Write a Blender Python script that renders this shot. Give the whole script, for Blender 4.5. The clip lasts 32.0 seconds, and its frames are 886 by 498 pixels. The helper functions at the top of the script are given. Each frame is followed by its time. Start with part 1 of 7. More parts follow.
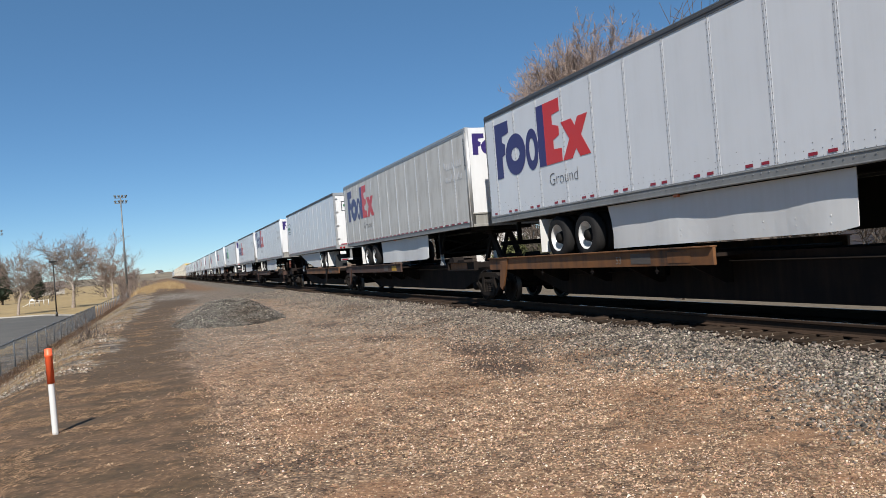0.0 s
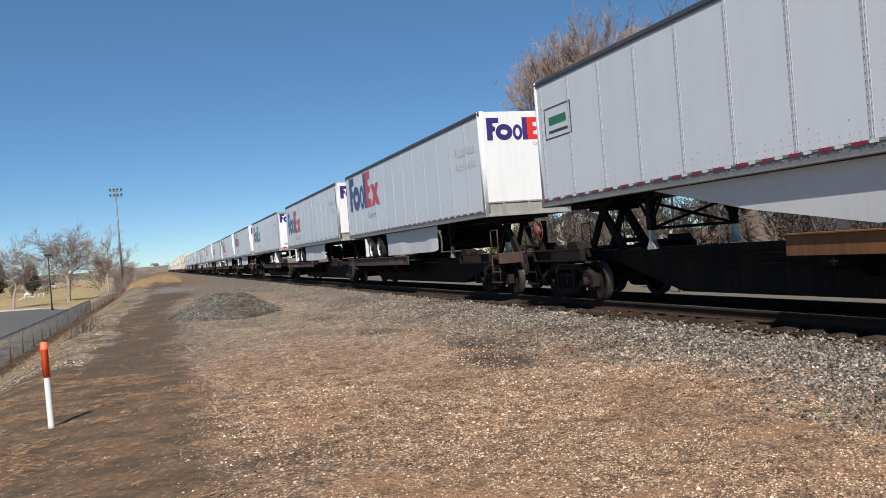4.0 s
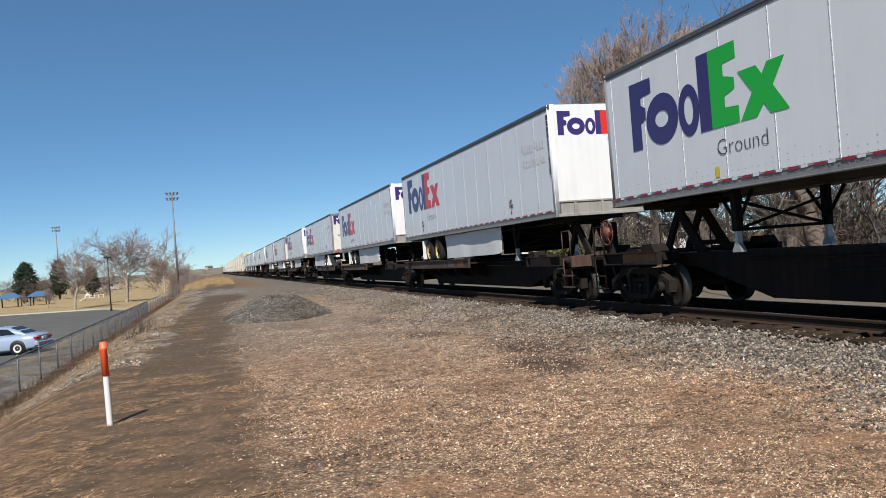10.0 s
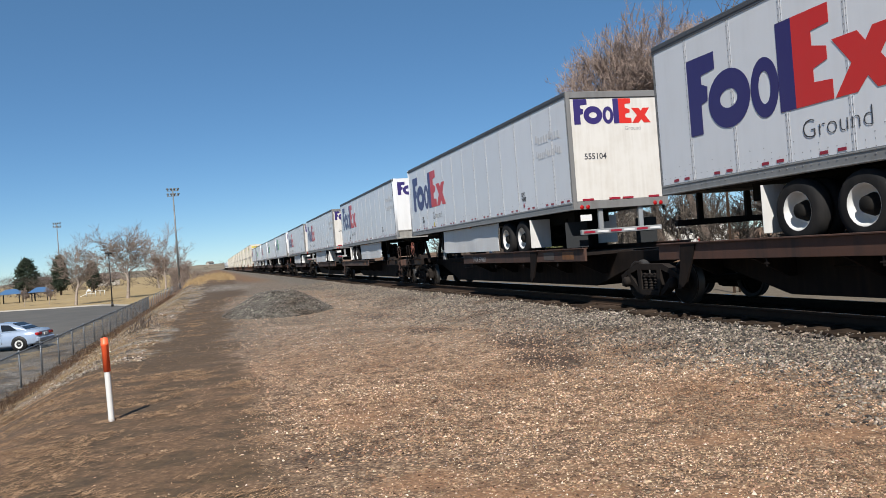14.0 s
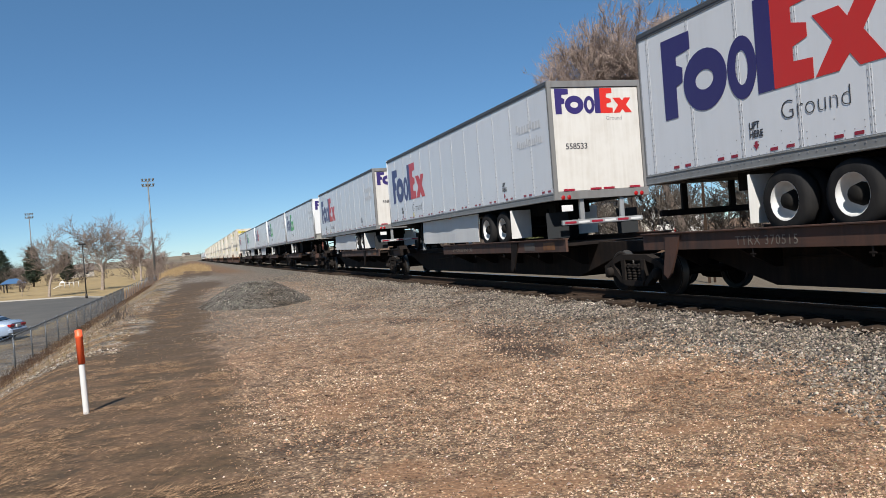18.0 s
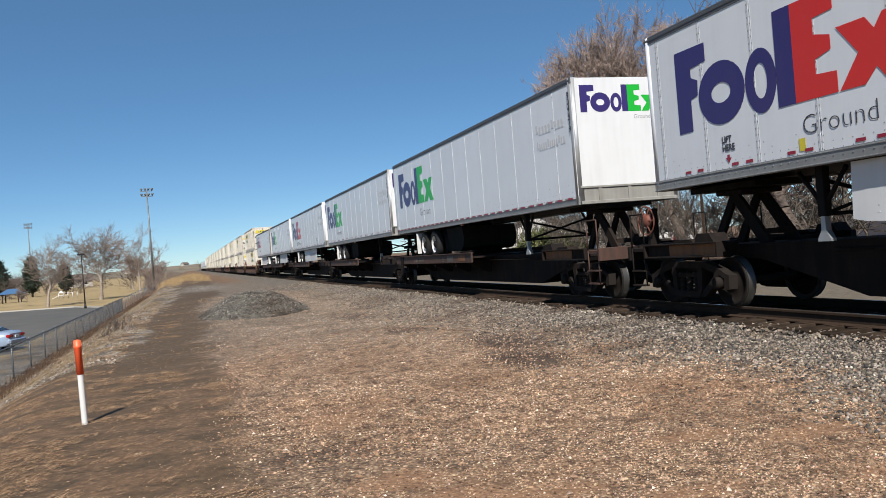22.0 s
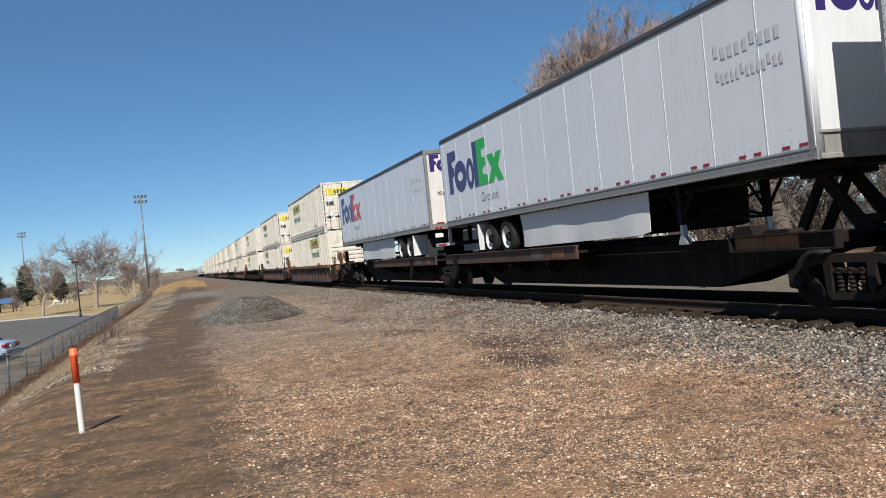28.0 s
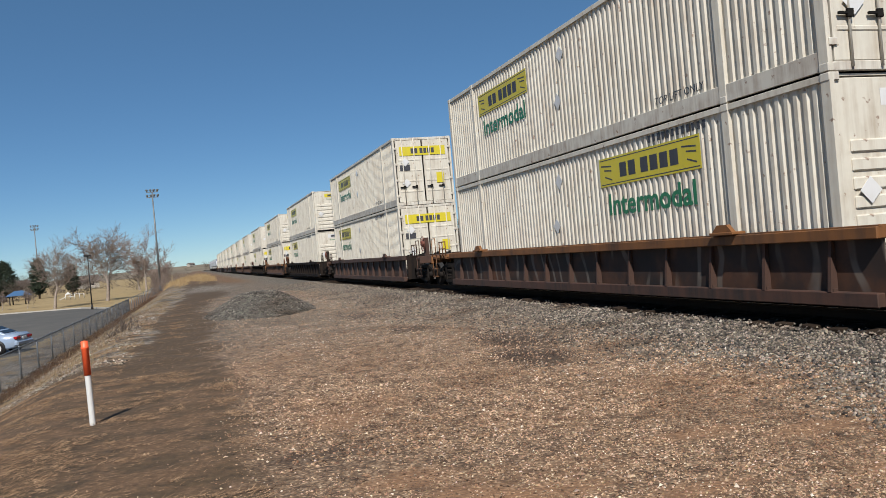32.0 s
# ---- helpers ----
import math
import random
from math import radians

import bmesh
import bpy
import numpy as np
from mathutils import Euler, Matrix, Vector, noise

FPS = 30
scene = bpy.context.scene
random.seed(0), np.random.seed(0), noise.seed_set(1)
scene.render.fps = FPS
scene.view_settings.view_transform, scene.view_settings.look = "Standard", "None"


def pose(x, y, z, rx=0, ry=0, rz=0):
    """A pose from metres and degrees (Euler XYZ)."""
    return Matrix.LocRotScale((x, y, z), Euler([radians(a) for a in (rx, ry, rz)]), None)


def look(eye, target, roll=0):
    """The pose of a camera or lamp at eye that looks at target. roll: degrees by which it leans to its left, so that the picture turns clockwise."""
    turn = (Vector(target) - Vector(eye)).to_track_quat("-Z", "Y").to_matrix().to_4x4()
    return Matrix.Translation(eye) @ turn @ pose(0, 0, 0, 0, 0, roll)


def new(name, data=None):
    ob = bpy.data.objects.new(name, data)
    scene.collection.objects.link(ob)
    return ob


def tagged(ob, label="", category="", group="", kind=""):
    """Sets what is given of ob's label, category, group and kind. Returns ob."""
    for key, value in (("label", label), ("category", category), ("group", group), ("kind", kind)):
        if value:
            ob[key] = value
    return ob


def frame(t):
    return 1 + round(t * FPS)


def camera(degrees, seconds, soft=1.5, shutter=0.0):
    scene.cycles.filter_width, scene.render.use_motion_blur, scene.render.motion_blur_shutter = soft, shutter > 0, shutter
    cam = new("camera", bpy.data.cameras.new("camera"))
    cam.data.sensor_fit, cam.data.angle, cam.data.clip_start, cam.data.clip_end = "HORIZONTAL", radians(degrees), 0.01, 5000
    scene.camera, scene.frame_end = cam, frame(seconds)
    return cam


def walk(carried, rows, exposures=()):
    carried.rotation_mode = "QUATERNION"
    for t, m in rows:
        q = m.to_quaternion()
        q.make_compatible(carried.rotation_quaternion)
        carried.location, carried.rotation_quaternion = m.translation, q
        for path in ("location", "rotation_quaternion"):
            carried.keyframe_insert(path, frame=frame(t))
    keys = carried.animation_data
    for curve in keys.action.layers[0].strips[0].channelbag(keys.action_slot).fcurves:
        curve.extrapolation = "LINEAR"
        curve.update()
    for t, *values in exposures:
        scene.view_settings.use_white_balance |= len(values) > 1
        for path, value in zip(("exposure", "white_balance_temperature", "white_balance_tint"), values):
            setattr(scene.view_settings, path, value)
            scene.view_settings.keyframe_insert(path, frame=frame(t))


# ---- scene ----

# ---------------------------------------------------------------- camera and walk
# z = 0 is the top of the rails, the track runs along +y, the camera stands at x = 0.
cam = camera(58.4, 32.0, soft=0.5, shutter=0.0)
EYE = (0.0, 0.0, 1.4)
CAM_ROWS = []
for t, yaw, tilt, roll in (
    (0, -19.52, 0.44, 4.51), (0.5, -19.41, 0.33, 4.42), (1, -19.46, 0.15, 4.41), (1.5, -19.44, -0.07, 4.75),
    (2, -19.48, -0.14, 4.63), (2.5, -19.3, -0.19, 4.88), (3, -19.15, -0.15, 4.79), (3.5, -19.12, -0.15, 4.7),
    (5.5, -23.58, 0.15, 4.53), (6, -23.15, -0.09, 5.16), (6.5, -22.35, -0.06, 5.1), (7, -20.32, 0.45, 4.85),
    (7.5, -19.42, 0.3, 4.48), (8, -18.54, 0.31, 4.13), (8.5, -18, 0.32, 4.2), (9, -17.52, 0.26, 4.48), (9.5, -16.8, 0.39, 4.42),
    (10, -16.25, 0.44, 4.4), (10.5, -15.74, 0.72, 3.93), (11, -15.38, 0.74, 3.81), (11.5, -15.21, 0.73, 4.05),
    (12, -15.34, 0.56, 4.06), (12.5, -15.38, 0.62, 4.36), (13, -15.57, 0.47, 4.25), (13.5, -15.91, 0.24, 4.38),
    (15.5, -17.18, -0.01, 4.11), (16, -17.75, -0.2, 4.16), (16.5, -17.93, -0.48, 4.17), (17, -17.92, -0.68, 4),
    (17.5, -17.8, -0.79, 4.37), (18, -17.78, -0.65, 4.46), (18.5, -17.71, -0.62, 4.28), (19, -17.58, -0.65, 4.33),
    (19.5, -17.52, -0.6, 4.53), (20, -17.46, -0.49, 4.39), (20.5, -17.52, -0.13, 4.13), (21, -17.5, 0.24, 3.92),
    (21.5, -17.64, 0.22, 4.14), (22, -17.85, -0.02, 4.66), (22.5, -18.38, -0.4, 5.35), (23, -18.49, -0.47, 5.33),
    (23.5, -18.62, -0.44, 5.28), (24, -18.6, -0.38, 5.26), (24.5, -18.62, -0.29, 5.34), (25, -18.42, -0.06, 5.03),
    (25.5, -18.32, 0.24, 4.95), (26, -18.14, 0.49, 4.93), (26.5, -18.25, 0.39, 5.31), (28.5, -18.16, -0.05, 5.7),
    (29, -18.09, -0.16, 5.71), (29.5, -18.12, -0.32, 5.76), (30, -18.06, -0.43, 5.67), (30.5, -18.05, -0.43, 5.74),
    (31, -17.71, -0.18, 5.24), (31.5, -17.62, -0.1, 4.95), (32, -17.47, -0.1, 5.12),
):
    CAM_ROWS.append((t, pose(*EYE, 90 + tilt, roll, yaw)))
walk(cam, CAM_ROWS, ((0, 0.53), (29.5, 0.51), (30.5, 0.43), (31, 0.37), (32, 0.27)))

# ---------------------------------------------------------------- world, sun, exposure
SUN_EL, SUN_AZ = 45.0, 199.5      # degrees; azimuth clockwise from +y
world = bpy.data.worlds.new("sky")
scene.world = world
world.use_nodes = True
wn = world.node_tree.nodes
sky = wn.new("ShaderNodeTexSky")
sky.sky_type = "NISHITA"
sky.sun_disc = False
sky.sun_elevation, sky.sun_rotation = radians(SUN_EL), radians(SUN_AZ)
sky.altitude, sky.air_density, sky.dust_density, sky.ozone_density = 2200, 0.78, 0.0, 2.4
deep = wn.new("ShaderNodeHueSaturation")
deep.inputs["Saturation"].default_value = 1.15
world.node_tree.links.new(sky.outputs[0], deep.inputs["Color"])
cool = wn.new("ShaderNodeMix")
cool.data_type, cool.blend_type = "RGBA", "MULTIPLY"
cool.inputs[0].default_value = 1.0
cool.inputs[7].default_value = (0.88, 0.98, 0.985, 1)
world.node_tree.links.new(deep.outputs[0], cool.inputs[6])
even = wn.new("ShaderNodeMix")
even.data_type = "RGBA"
even.inputs[0].default_value = 0.26
even.inputs[7].default_value = (1.62, 3.5, 5.8, 1)
world.node_tree.links.new(cool.outputs[2], even.inputs[6])
world.node_tree.links.new(even.outputs[2], wn["Background"].inputs[0])
wn["Background"].inputs[1].default_value = 0.071
sun_data = bpy.data.lights.new("sun", "SUN")
sun_data.energy, sun_data.angle, sun_data.color = 5.0, radians(0.5), (1.0, 0.95, 0.88)
sun = new("sun", sun_data)
a, e = radians(SUN_AZ), radians(SUN_EL)
sun_dir = Vector((math.sin(a) * math.cos(e), math.cos(a) * math.cos(e), math.sin(e)))
sun.matrix_basis = look(sun_dir * 60, (0, 0, 0))
scene.view_settings.exposure = 0.53

# ---------------------------------------------------------------- materials
def mat(name, rough=0.6, metal=0.0):
    m = bpy.data.materials.new(name)
    m.use_nodes = True
    b = m.node_tree.nodes["Principled BSDF"]
    b.inputs["Roughness"].default_value = rough
    b.inputs["Metallic"].default_value = metal
    return m, m.node_tree.nodes, m.node_tree.links, b


def noise_tex(n, l, scale, detail=4, coord=None, rough=0.55):
    t = n.new("ShaderNodeTexNoise")
    t.inputs["Scale"].default_value, t.inputs["Detail"].default_value = scale, detail
    t.inputs["Roughness"].default_value = rough
    if coord is not None:
        l.new(coord, t.inputs["Vector"])
    return t


def ramp(n, l, src, stops):
    r = n.new("ShaderNodeValToRGB")
    el = r.color_ramp.elements
    while len(el) < len(stops):
        el.new(0.5)
    for k, (p, c) in zip(el, stops):
        k.position, k.color = p, (*c, 1) if len(c) == 3 else c
    l.new(src, r.inputs["Fac"])
    return r.outputs["Color"]


def mix(n, l, fac, c1, c2, mode="MIX"):
    m = n.new("ShaderNodeMix")
    m.data_type, m.blend_type = "RGBA", mode
    for k, v in ((0, fac), (6, c1), (7, c2)):
        if hasattr(v, "links"):
            l.new(v, m.inputs[k])
        else:
            m.inputs[k].default_value = (*v, 1) if isinstance(v, tuple) and len(v) == 3 else v
    return m.outputs[2]


def fmath(n, l, op, x, y=0.0, clamp=False):
    m = n.new("ShaderNodeMath")
    m.operation, m.use_clamp = op, clamp
    for k, v in ((0, x), (1, y)):
        if hasattr(v, "links"):
            l.new(v, m.inputs[k])
        else:
            m.inputs[k].default_value = v
    return m.outputs[0]


def bump(n, l, b, height, strength=0.3, dist=0.02):
    u = n.new("ShaderNodeBump")
    u.inputs["Strength"].default_value, u.inputs["Distance"].default_value = strength, dist
    l.new(height, u.inputs["Height"])
    l.new(u.outputs[0], b.inputs["Normal"])


def worn(name, base, dirt, amount=0.35, rough=0.5, metal=0.0, scale=1.5, streak=True, relief=0.08, vary=0.06, specks=0.0):
    """Painted or bare surface with large stains, fine grain and, on upright faces, dirt that runs down."""
    m, n, l, b = mat(name, rough, metal)
    co = n.new("ShaderNodeTexCoord").outputs["Object"]
    big = noise_tex(n, l, scale, 5, co)
    if streak:
        mp = n.new("ShaderNodeMapping")
        mp.inputs["Scale"].default_value = (5.0, 5.0, 0.35)
        l.new(co, mp.inputs[0])
        st = noise_tex(n, l, scale, 5, mp.outputs[0])
        f = fmath(n, l, "MULTIPLY", st.outputs[0], big.outputs[0])
        f = fmath(n, l, "MULTIPLY_ADD", f, 4.0)
        f.node.inputs[2].default_value = -0.75
    else:
        f = fmath(n, l, "MULTIPLY_ADD", big.outputs[0], 3.0)
        f.node.inputs[2].default_value = -1.2
    f = fmath(n, l, "MULTIPLY", fmath(n, l, "MAXIMUM", fmath(n, l, "MINIMUM", f, 1.0), 0.0), amount)
    rnd = n.new("ShaderNodeObjectInfo").outputs["Random"]
    tone = fmath(n, l, "MULTIPLY_ADD", rnd, vary)
    tone.node.inputs[2].default_value = 1.0 - vary / 2
    col = mix(n, l, f, base, dirt)
    if specks:
        sp = ramp(n, l, noise_tex(n, l, 7.0, 3, co).outputs[0], ((0.66, (0, 0, 0)), (0.72, (1, 1, 1))))
        col = mix(n, l, fmath(n, l, "MULTIPLY", sp, specks), col, (0.16, 0.075, 0.04))
    hsv = n.new("ShaderNodeHueSaturation")
    l.new(col, hsv.inputs["Color"])
    l.new(tone, hsv.inputs["Value"])
    l.new(hsv.outputs[0], b.inputs["Base Color"])
    fine = noise_tex(n, l, 60, 3, co)
    rr = fmath(n, l, "MULTIPLY_ADD", fine.outputs[0], 0.25)
    rr.node.inputs[2].default_value = rough - 0.12
    l.new(rr, b.inputs["Roughness"])
    if max(base) < 0.06 and metal < 0.1 and rough > 0.6:
        b.inputs["Specular IOR Level"].default_value = 0.06
    bump(n, l, b, big.outputs[0], relief, 0.03)
    return m


M = {}
M["trailer_side"] = worn("trailer_side_sheet", (0.60, 0.62, 0.65), (0.43, 0.43, 0.43), 0.18, 0.34)
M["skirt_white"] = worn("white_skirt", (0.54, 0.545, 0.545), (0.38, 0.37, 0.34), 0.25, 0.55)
# dark copy of the skirt: shade under the trailer put into the colour
M["skirt_shade"] = worn("shaded_far_skirt", (0.0228, 0.0228, 0.0228), (0.0456, 0.0418, 0.038), 0.4, 0.8)
M["trailer_white"] = worn("trailer_white", (0.593, 0.6, 0.608), (0.38, 0.372, 0.35), 0.22, 0.38)
M["trailer_dirty"] = worn("trailer_dirty", (0.502, 0.494, 0.471), (0.258, 0.236, 0.205), 0.55, 0.5)
M["alu"] = worn("aluminium", (0.38, 0.388, 0.395), (0.19, 0.182, 0.167), 0.3, 0.42, 0.55, 2.0)
M["frame_grey"] = worn("grey_door_frame", (0.152, 0.152, 0.152), (0.0836, 0.076, 0.0684), 0.5, 0.6)
M["door_dirty"] = worn("stained_white_door", (0.54, 0.524, 0.494), (0.304, 0.258, 0.198), 0.3, 0.5, 0.0, 2.2)
M["alu_dark"] = worn("dark_top_rail", (0.0646, 0.0684, 0.076), (0.114, 0.114, 0.11), 0.35, 0.55, 0.2)
M["seam"] = worn("seam_metal", (0.53, 0.54, 0.56), (0.36, 0.36, 0.35), 0.4, 0.4, 0.1)
M["base_rail"] = worn("grey_bottom_rail", (0.20, 0.205, 0.205), (0.11, 0.105, 0.10), 0.45, 0.5, 0.1)
M["nose_sill"] = worn("grey_nose_sill", (0.24, 0.235, 0.215), (0.12, 0.11, 0.10), 0.5, 0.6)
M["amber"] = worn("amber_lens", (0.50, 0.12, 0.03), (0.3, 0.1, 0.05), 0.3, 0.3)
M["print_pale"] = worn("pale_grey_print", (0.49, 0.50, 0.52), (0.5, 0.5, 0.5), 0.3, 0.5)
M["rivet"] = worn("rivet_metal", (0.24, 0.24, 0.25), (0.12, 0.12, 0.11), 0.4, 0.45, 0.2)
M["sill_ink"] = worn("faded_sill_print", (0.152, 0.129, 0.106), (0.0532, 0.038, 0.0304), 0.6, 0.7)
M["playground_white"] = worn("white_playground_paint", (0.608, 0.608, 0.593), (0.456, 0.441, 0.418), 0.2, 0.5)
M["under"] = worn("underframe_black", (0.0106, 0.0103, 0.0099), (0.0304, 0.0266, 0.0228), 0.4, 0.7)
M["steel_dark"] = worn("car_steel_dark", (0.0137, 0.0114, 0.0106), (0.0418, 0.0274, 0.0198), 0.5, 0.75)
M["rust"] = worn("rusty_orange_paint", (0.165, 0.066, 0.018), (0.030, 0.018, 0.013), 0.9, 0.7, 0.0, 1.0)
M["rust_brown"] = worn("brown_red_paint", (0.0646, 0.0289, 0.0182), (0.0198, 0.0144, 0.0122), 0.95, 0.75)
def scuffed(name):
    """Brown car side with pale scratches, chalky scrawl and soot."""
    m, n, l, b = mat(name, 0.75)
    co = n.new("ShaderNodeTexCoord").outputs["Object"]
    big = noise_tex(n, l, 1.1, 6, co)
    base = ramp(n, l, big.outputs[0], ((0.3, (0.0082, 0.0056, 0.0045)), (0.5, (0.027, 0.0125, 0.0076)), (0.72, (0.088, 0.033, 0.0130))))
    wv = n.new("ShaderNodeTexWave")
    wv.wave_type = "RINGS"
    for key, v in (("Scale", 0.55), ("Distortion", 9.0), ("Detail", 2.0), ("Detail Scale", 0.8)):
        wv.inputs[key].default_value = v
    l.new(co, wv.inputs["Vector"])
    lines = ramp(n, l, wv.outputs["Fac"], ((0.84, (0, 0, 0)), (0.95, (1, 1, 1))))
    where = ramp(n, l, noise_tex(n, l, 0.5, 3, co).outputs[0], ((0.43, (0, 0, 0)), (0.52, (1, 1, 1))))
    f = fmath(n, l, "MULTIPLY", fmath(n, l, "MULTIPLY", lines, where), 0.4)
    l.new(mix(n, l, f, base, (0.228, 0.198, 0.167)), b.inputs["Base Color"])
    bump(n, l, b, big.outputs[0], 0.2, 0.03)
    return m


M["well_side"] = scuffed("scuffed_well_side")
M["yellow_box"] = worn("yellow_paint", (0.418, 0.228, 0.0152), (0.122, 0.076, 0.038), 0.6, 0.6)
M["truck_iron"] = worn("truck_cast_iron", (0.022, 0.0182, 0.016), (0.009, 0.0078, 0.007), 0.7, 0.8)
M["tread"] = worn("wheel_tread_steel", (0.075, 0.072, 0.068), (0.03, 0.027, 0.024), 0.5, 0.4, 0.6)
M["tyre"] = worn("tyre_rubber", (0.0167, 0.0167, 0.0175), (0.0456, 0.0418, 0.038), 0.5, 0.8)
M["rim"] = worn("white_rim", (0.57, 0.57, 0.555), (0.228, 0.198, 0.167), 0.35, 0.45)
M["rim_yellow"] = worn("yellowed_rim", (0.418, 0.319, 0.137), (0.167, 0.122, 0.076), 0.5, 0.5)
M["grey_panel"] = worn("worn_grey_brown_panel", (0.076, 0.0646, 0.057), (0.038, 0.0304, 0.0266), 0.6, 0.7)
# grey rubber, darkened further to carry the shade by the bumper
M["flap_grey"] = worn("shaded_grey_rubber", (0.0304, 0.0327, 0.035), (0.0304, 0.0304, 0.0304), 0.4, 0.7)
M["flap"] = worn("white_mudflap", (0.547, 0.547, 0.532), (0.228, 0.213, 0.19), 0.3, 0.6)
M["logo_purple"] = worn("purple_vinyl", (0.0289, 0.0182, 0.11), (0.0608, 0.0532, 0.114), 0.15, 0.35)
M["logo_red"] = worn("red_vinyl", (0.517, 0.0198, 0.0106), (0.38, 0.0608, 0.038), 0.15, 0.35)
M["logo_green"] = worn("green_vinyl", (0.0091, 0.35, 0.0266), (0.038, 0.289, 0.0608), 0.15, 0.35)
M["ink"] = worn("dark_grey_ink", (0.038, 0.038, 0.0456), (0.114, 0.114, 0.114), 0.3, 0.5)
M["ink_pale"] = worn("grey_ink", (0.258, 0.258, 0.266), (0.342, 0.342, 0.342), 0.3, 0.5)
M["tape_red"] = worn("red_tape", (0.25, 0.008, 0.024), (0.18, 0.03, 0.03), 0.3, 0.35)
M["tape_white"] = worn("white_tape", (0.593, 0.593, 0.593), (0.38, 0.365, 0.342), 0.3, 0.35)
M["lamp_red"] = worn("red_lens", (0.304, 0.0076, 0.0076), (0.152, 0.0076, 0.0076), 0.2, 0.2)
M["cont_white"] = worn("container_white", (0.57, 0.54, 0.465), (0.25, 0.175, 0.11), 0.5, 0.5, 0.0, 2.0, specks=0.75)
M["cont_grey"] = worn("container_frame_paint", (0.532, 0.509, 0.448), (0.182, 0.106, 0.0684), 0.6, 0.6, 0.0, 2.6, specks=0.8)
M["decal_yellow"] = worn("yellow_decal", (0.547, 0.456, 0.0228), (0.38, 0.319, 0.076), 0.3, 0.4)
M["decal_green"] = worn("green_decal", (0.0152, 0.152, 0.0646), (0.076, 0.19, 0.114), 0.4, 0.4)
M["post_red"] = worn("orange_red_marker", (0.92, 0.125, 0.042), (0.78, 0.13, 0.05), 0.2, 0.45)
M["post_white"] = worn("white_marker", (0.608, 0.608, 0.593), (0.38, 0.35, 0.304), 0.25, 0.45)
M["rail_side"] = worn("rail_rust", (0.0441, 0.0289, 0.0205), (0.0228, 0.0167, 0.0137), 0.6, 0.8)
M["rail_top"] = worn("rail_head_polished", (0.418, 0.41, 0.403), (0.228, 0.213, 0.198), 0.3, 0.22, 0.95, streak=False)
M["tie"] = worn("creosoted_tie", (0.0441, 0.0312, 0.0228), (0.0122, 0.0091, 0.0076), 0.8, 0.85, 0.0, 3.0, False, 0.5, 0.5)
M["fence"] = worn("galvanised_steel", (0.152, 0.167, 0.182), (0.0684, 0.0608, 0.0608), 0.4, 0.5, 0.4)
M["pole_grey"] = worn("grey_steel_pole", (0.144, 0.152, 0.152), (0.0912, 0.0836, 0.076), 0.4, 0.5, 0.3)
M["lamp_black"] = worn("dark_bronze_lamp", (0.019, 0.0167, 0.0152), (0.038, 0.038, 0.0342), 0.3, 0.5)
M["car_blue"] = worn("pale_blue_car_paint", (0.30, 0.37, 0.48), (0.2, 0.24, 0.3), 0.15, 0.22, 0.25)
M["dark_glass"] = worn("dark_glass", (0.0114, 0.0137, 0.0167), (0.0228, 0.0228, 0.0228), 0.2, 0.08)
M["plastic_black"] = worn("black_plastic", (0.0152, 0.0152, 0.0152), (0.038, 0.038, 0.038), 0.3, 0.6)
M["asphalt"] = worn("grey_asphalt", (0.066, 0.063, 0.057), (0.105, 0.097, 0.084), 0.7, 0.9, 0.0, 0.3, False, 0.3)
M["roof_blue"] = worn("blue_canopy", (0.045, 0.11, 0.22), (0.08, 0.13, 0.20), 0.4, 0.5)
M["house_wall"] = worn("pale_house_wall", (0.38, 0.35, 0.304), (0.228, 0.205, 0.175), 0.3, 0.7)
M["house_white"] = worn("white_house_wall", (0.547, 0.54, 0.517), (0.304, 0.289, 0.266), 0.3, 0.6)
M["house_roof"] = worn("grey_brown_roof", (0.122, 0.0988, 0.0874), (0.076, 0.0684, 0.0608), 0.5, 0.85)
M["green_roof"] = worn("green_sheet_roof", (0.038, 0.167, 0.106), (0.076, 0.137, 0.0988), 0.4, 0.5)
M["wood"] = worn("weathered_timber", (0.213, 0.152, 0.0988), (0.106, 0.0836, 0.0684), 0.6, 0.8)
M["fire_rust"] = worn("brake_wheel_red", (0.167, 0.0456, 0.0266), (0.0608, 0.038, 0.0304), 0.7, 0.7)


def stone_mat(name, stops, rough=0.9):
    m, n, l, b = mat(name, rough)
    g = n.new("ShaderNodeNewGeometry")
    col = ramp(n, l, g.outputs["Random Per Island"], stops)
    nz = noise_tex(n, l, 45, 4, n.new("ShaderNodeTexCoord").outputs["Object"])
    pos = n.new("ShaderNodeNewGeometry").outputs["Position"]
    stain = ramp(n, l, noise_tex(n, l, 0.5, 5, pos, 0.65).outputs[0], ((0.36, (0.66, 0.57, 0.50)), (0.48, (0.98, 0.96, 0.94)), (0.64, (1.12, 1.13, 1.13))))
    fine_n = noise_tex(n, l, 4.5, 4, pos, 0.7)
    fine = ramp(n, l, fine_n.outputs[0], ((0.36, (0.52, 0.49, 0.47)), (0.48, (0.95, 0.94, 0.93)), (0.62, (1.22, 1.22, 1.22))))
    col = mix(n, l, 1.0, mix(n, l, 1.0, col, stain, "MULTIPLY"), fine, "MULTIPLY")
    l.new(mix(n, l, 0.35, col, nz.outputs["Color"], "OVERLAY"), b.inputs["Base Color"])
    bump(n, l, b, nz.outputs[0], 0.5, 0.01)
    return m


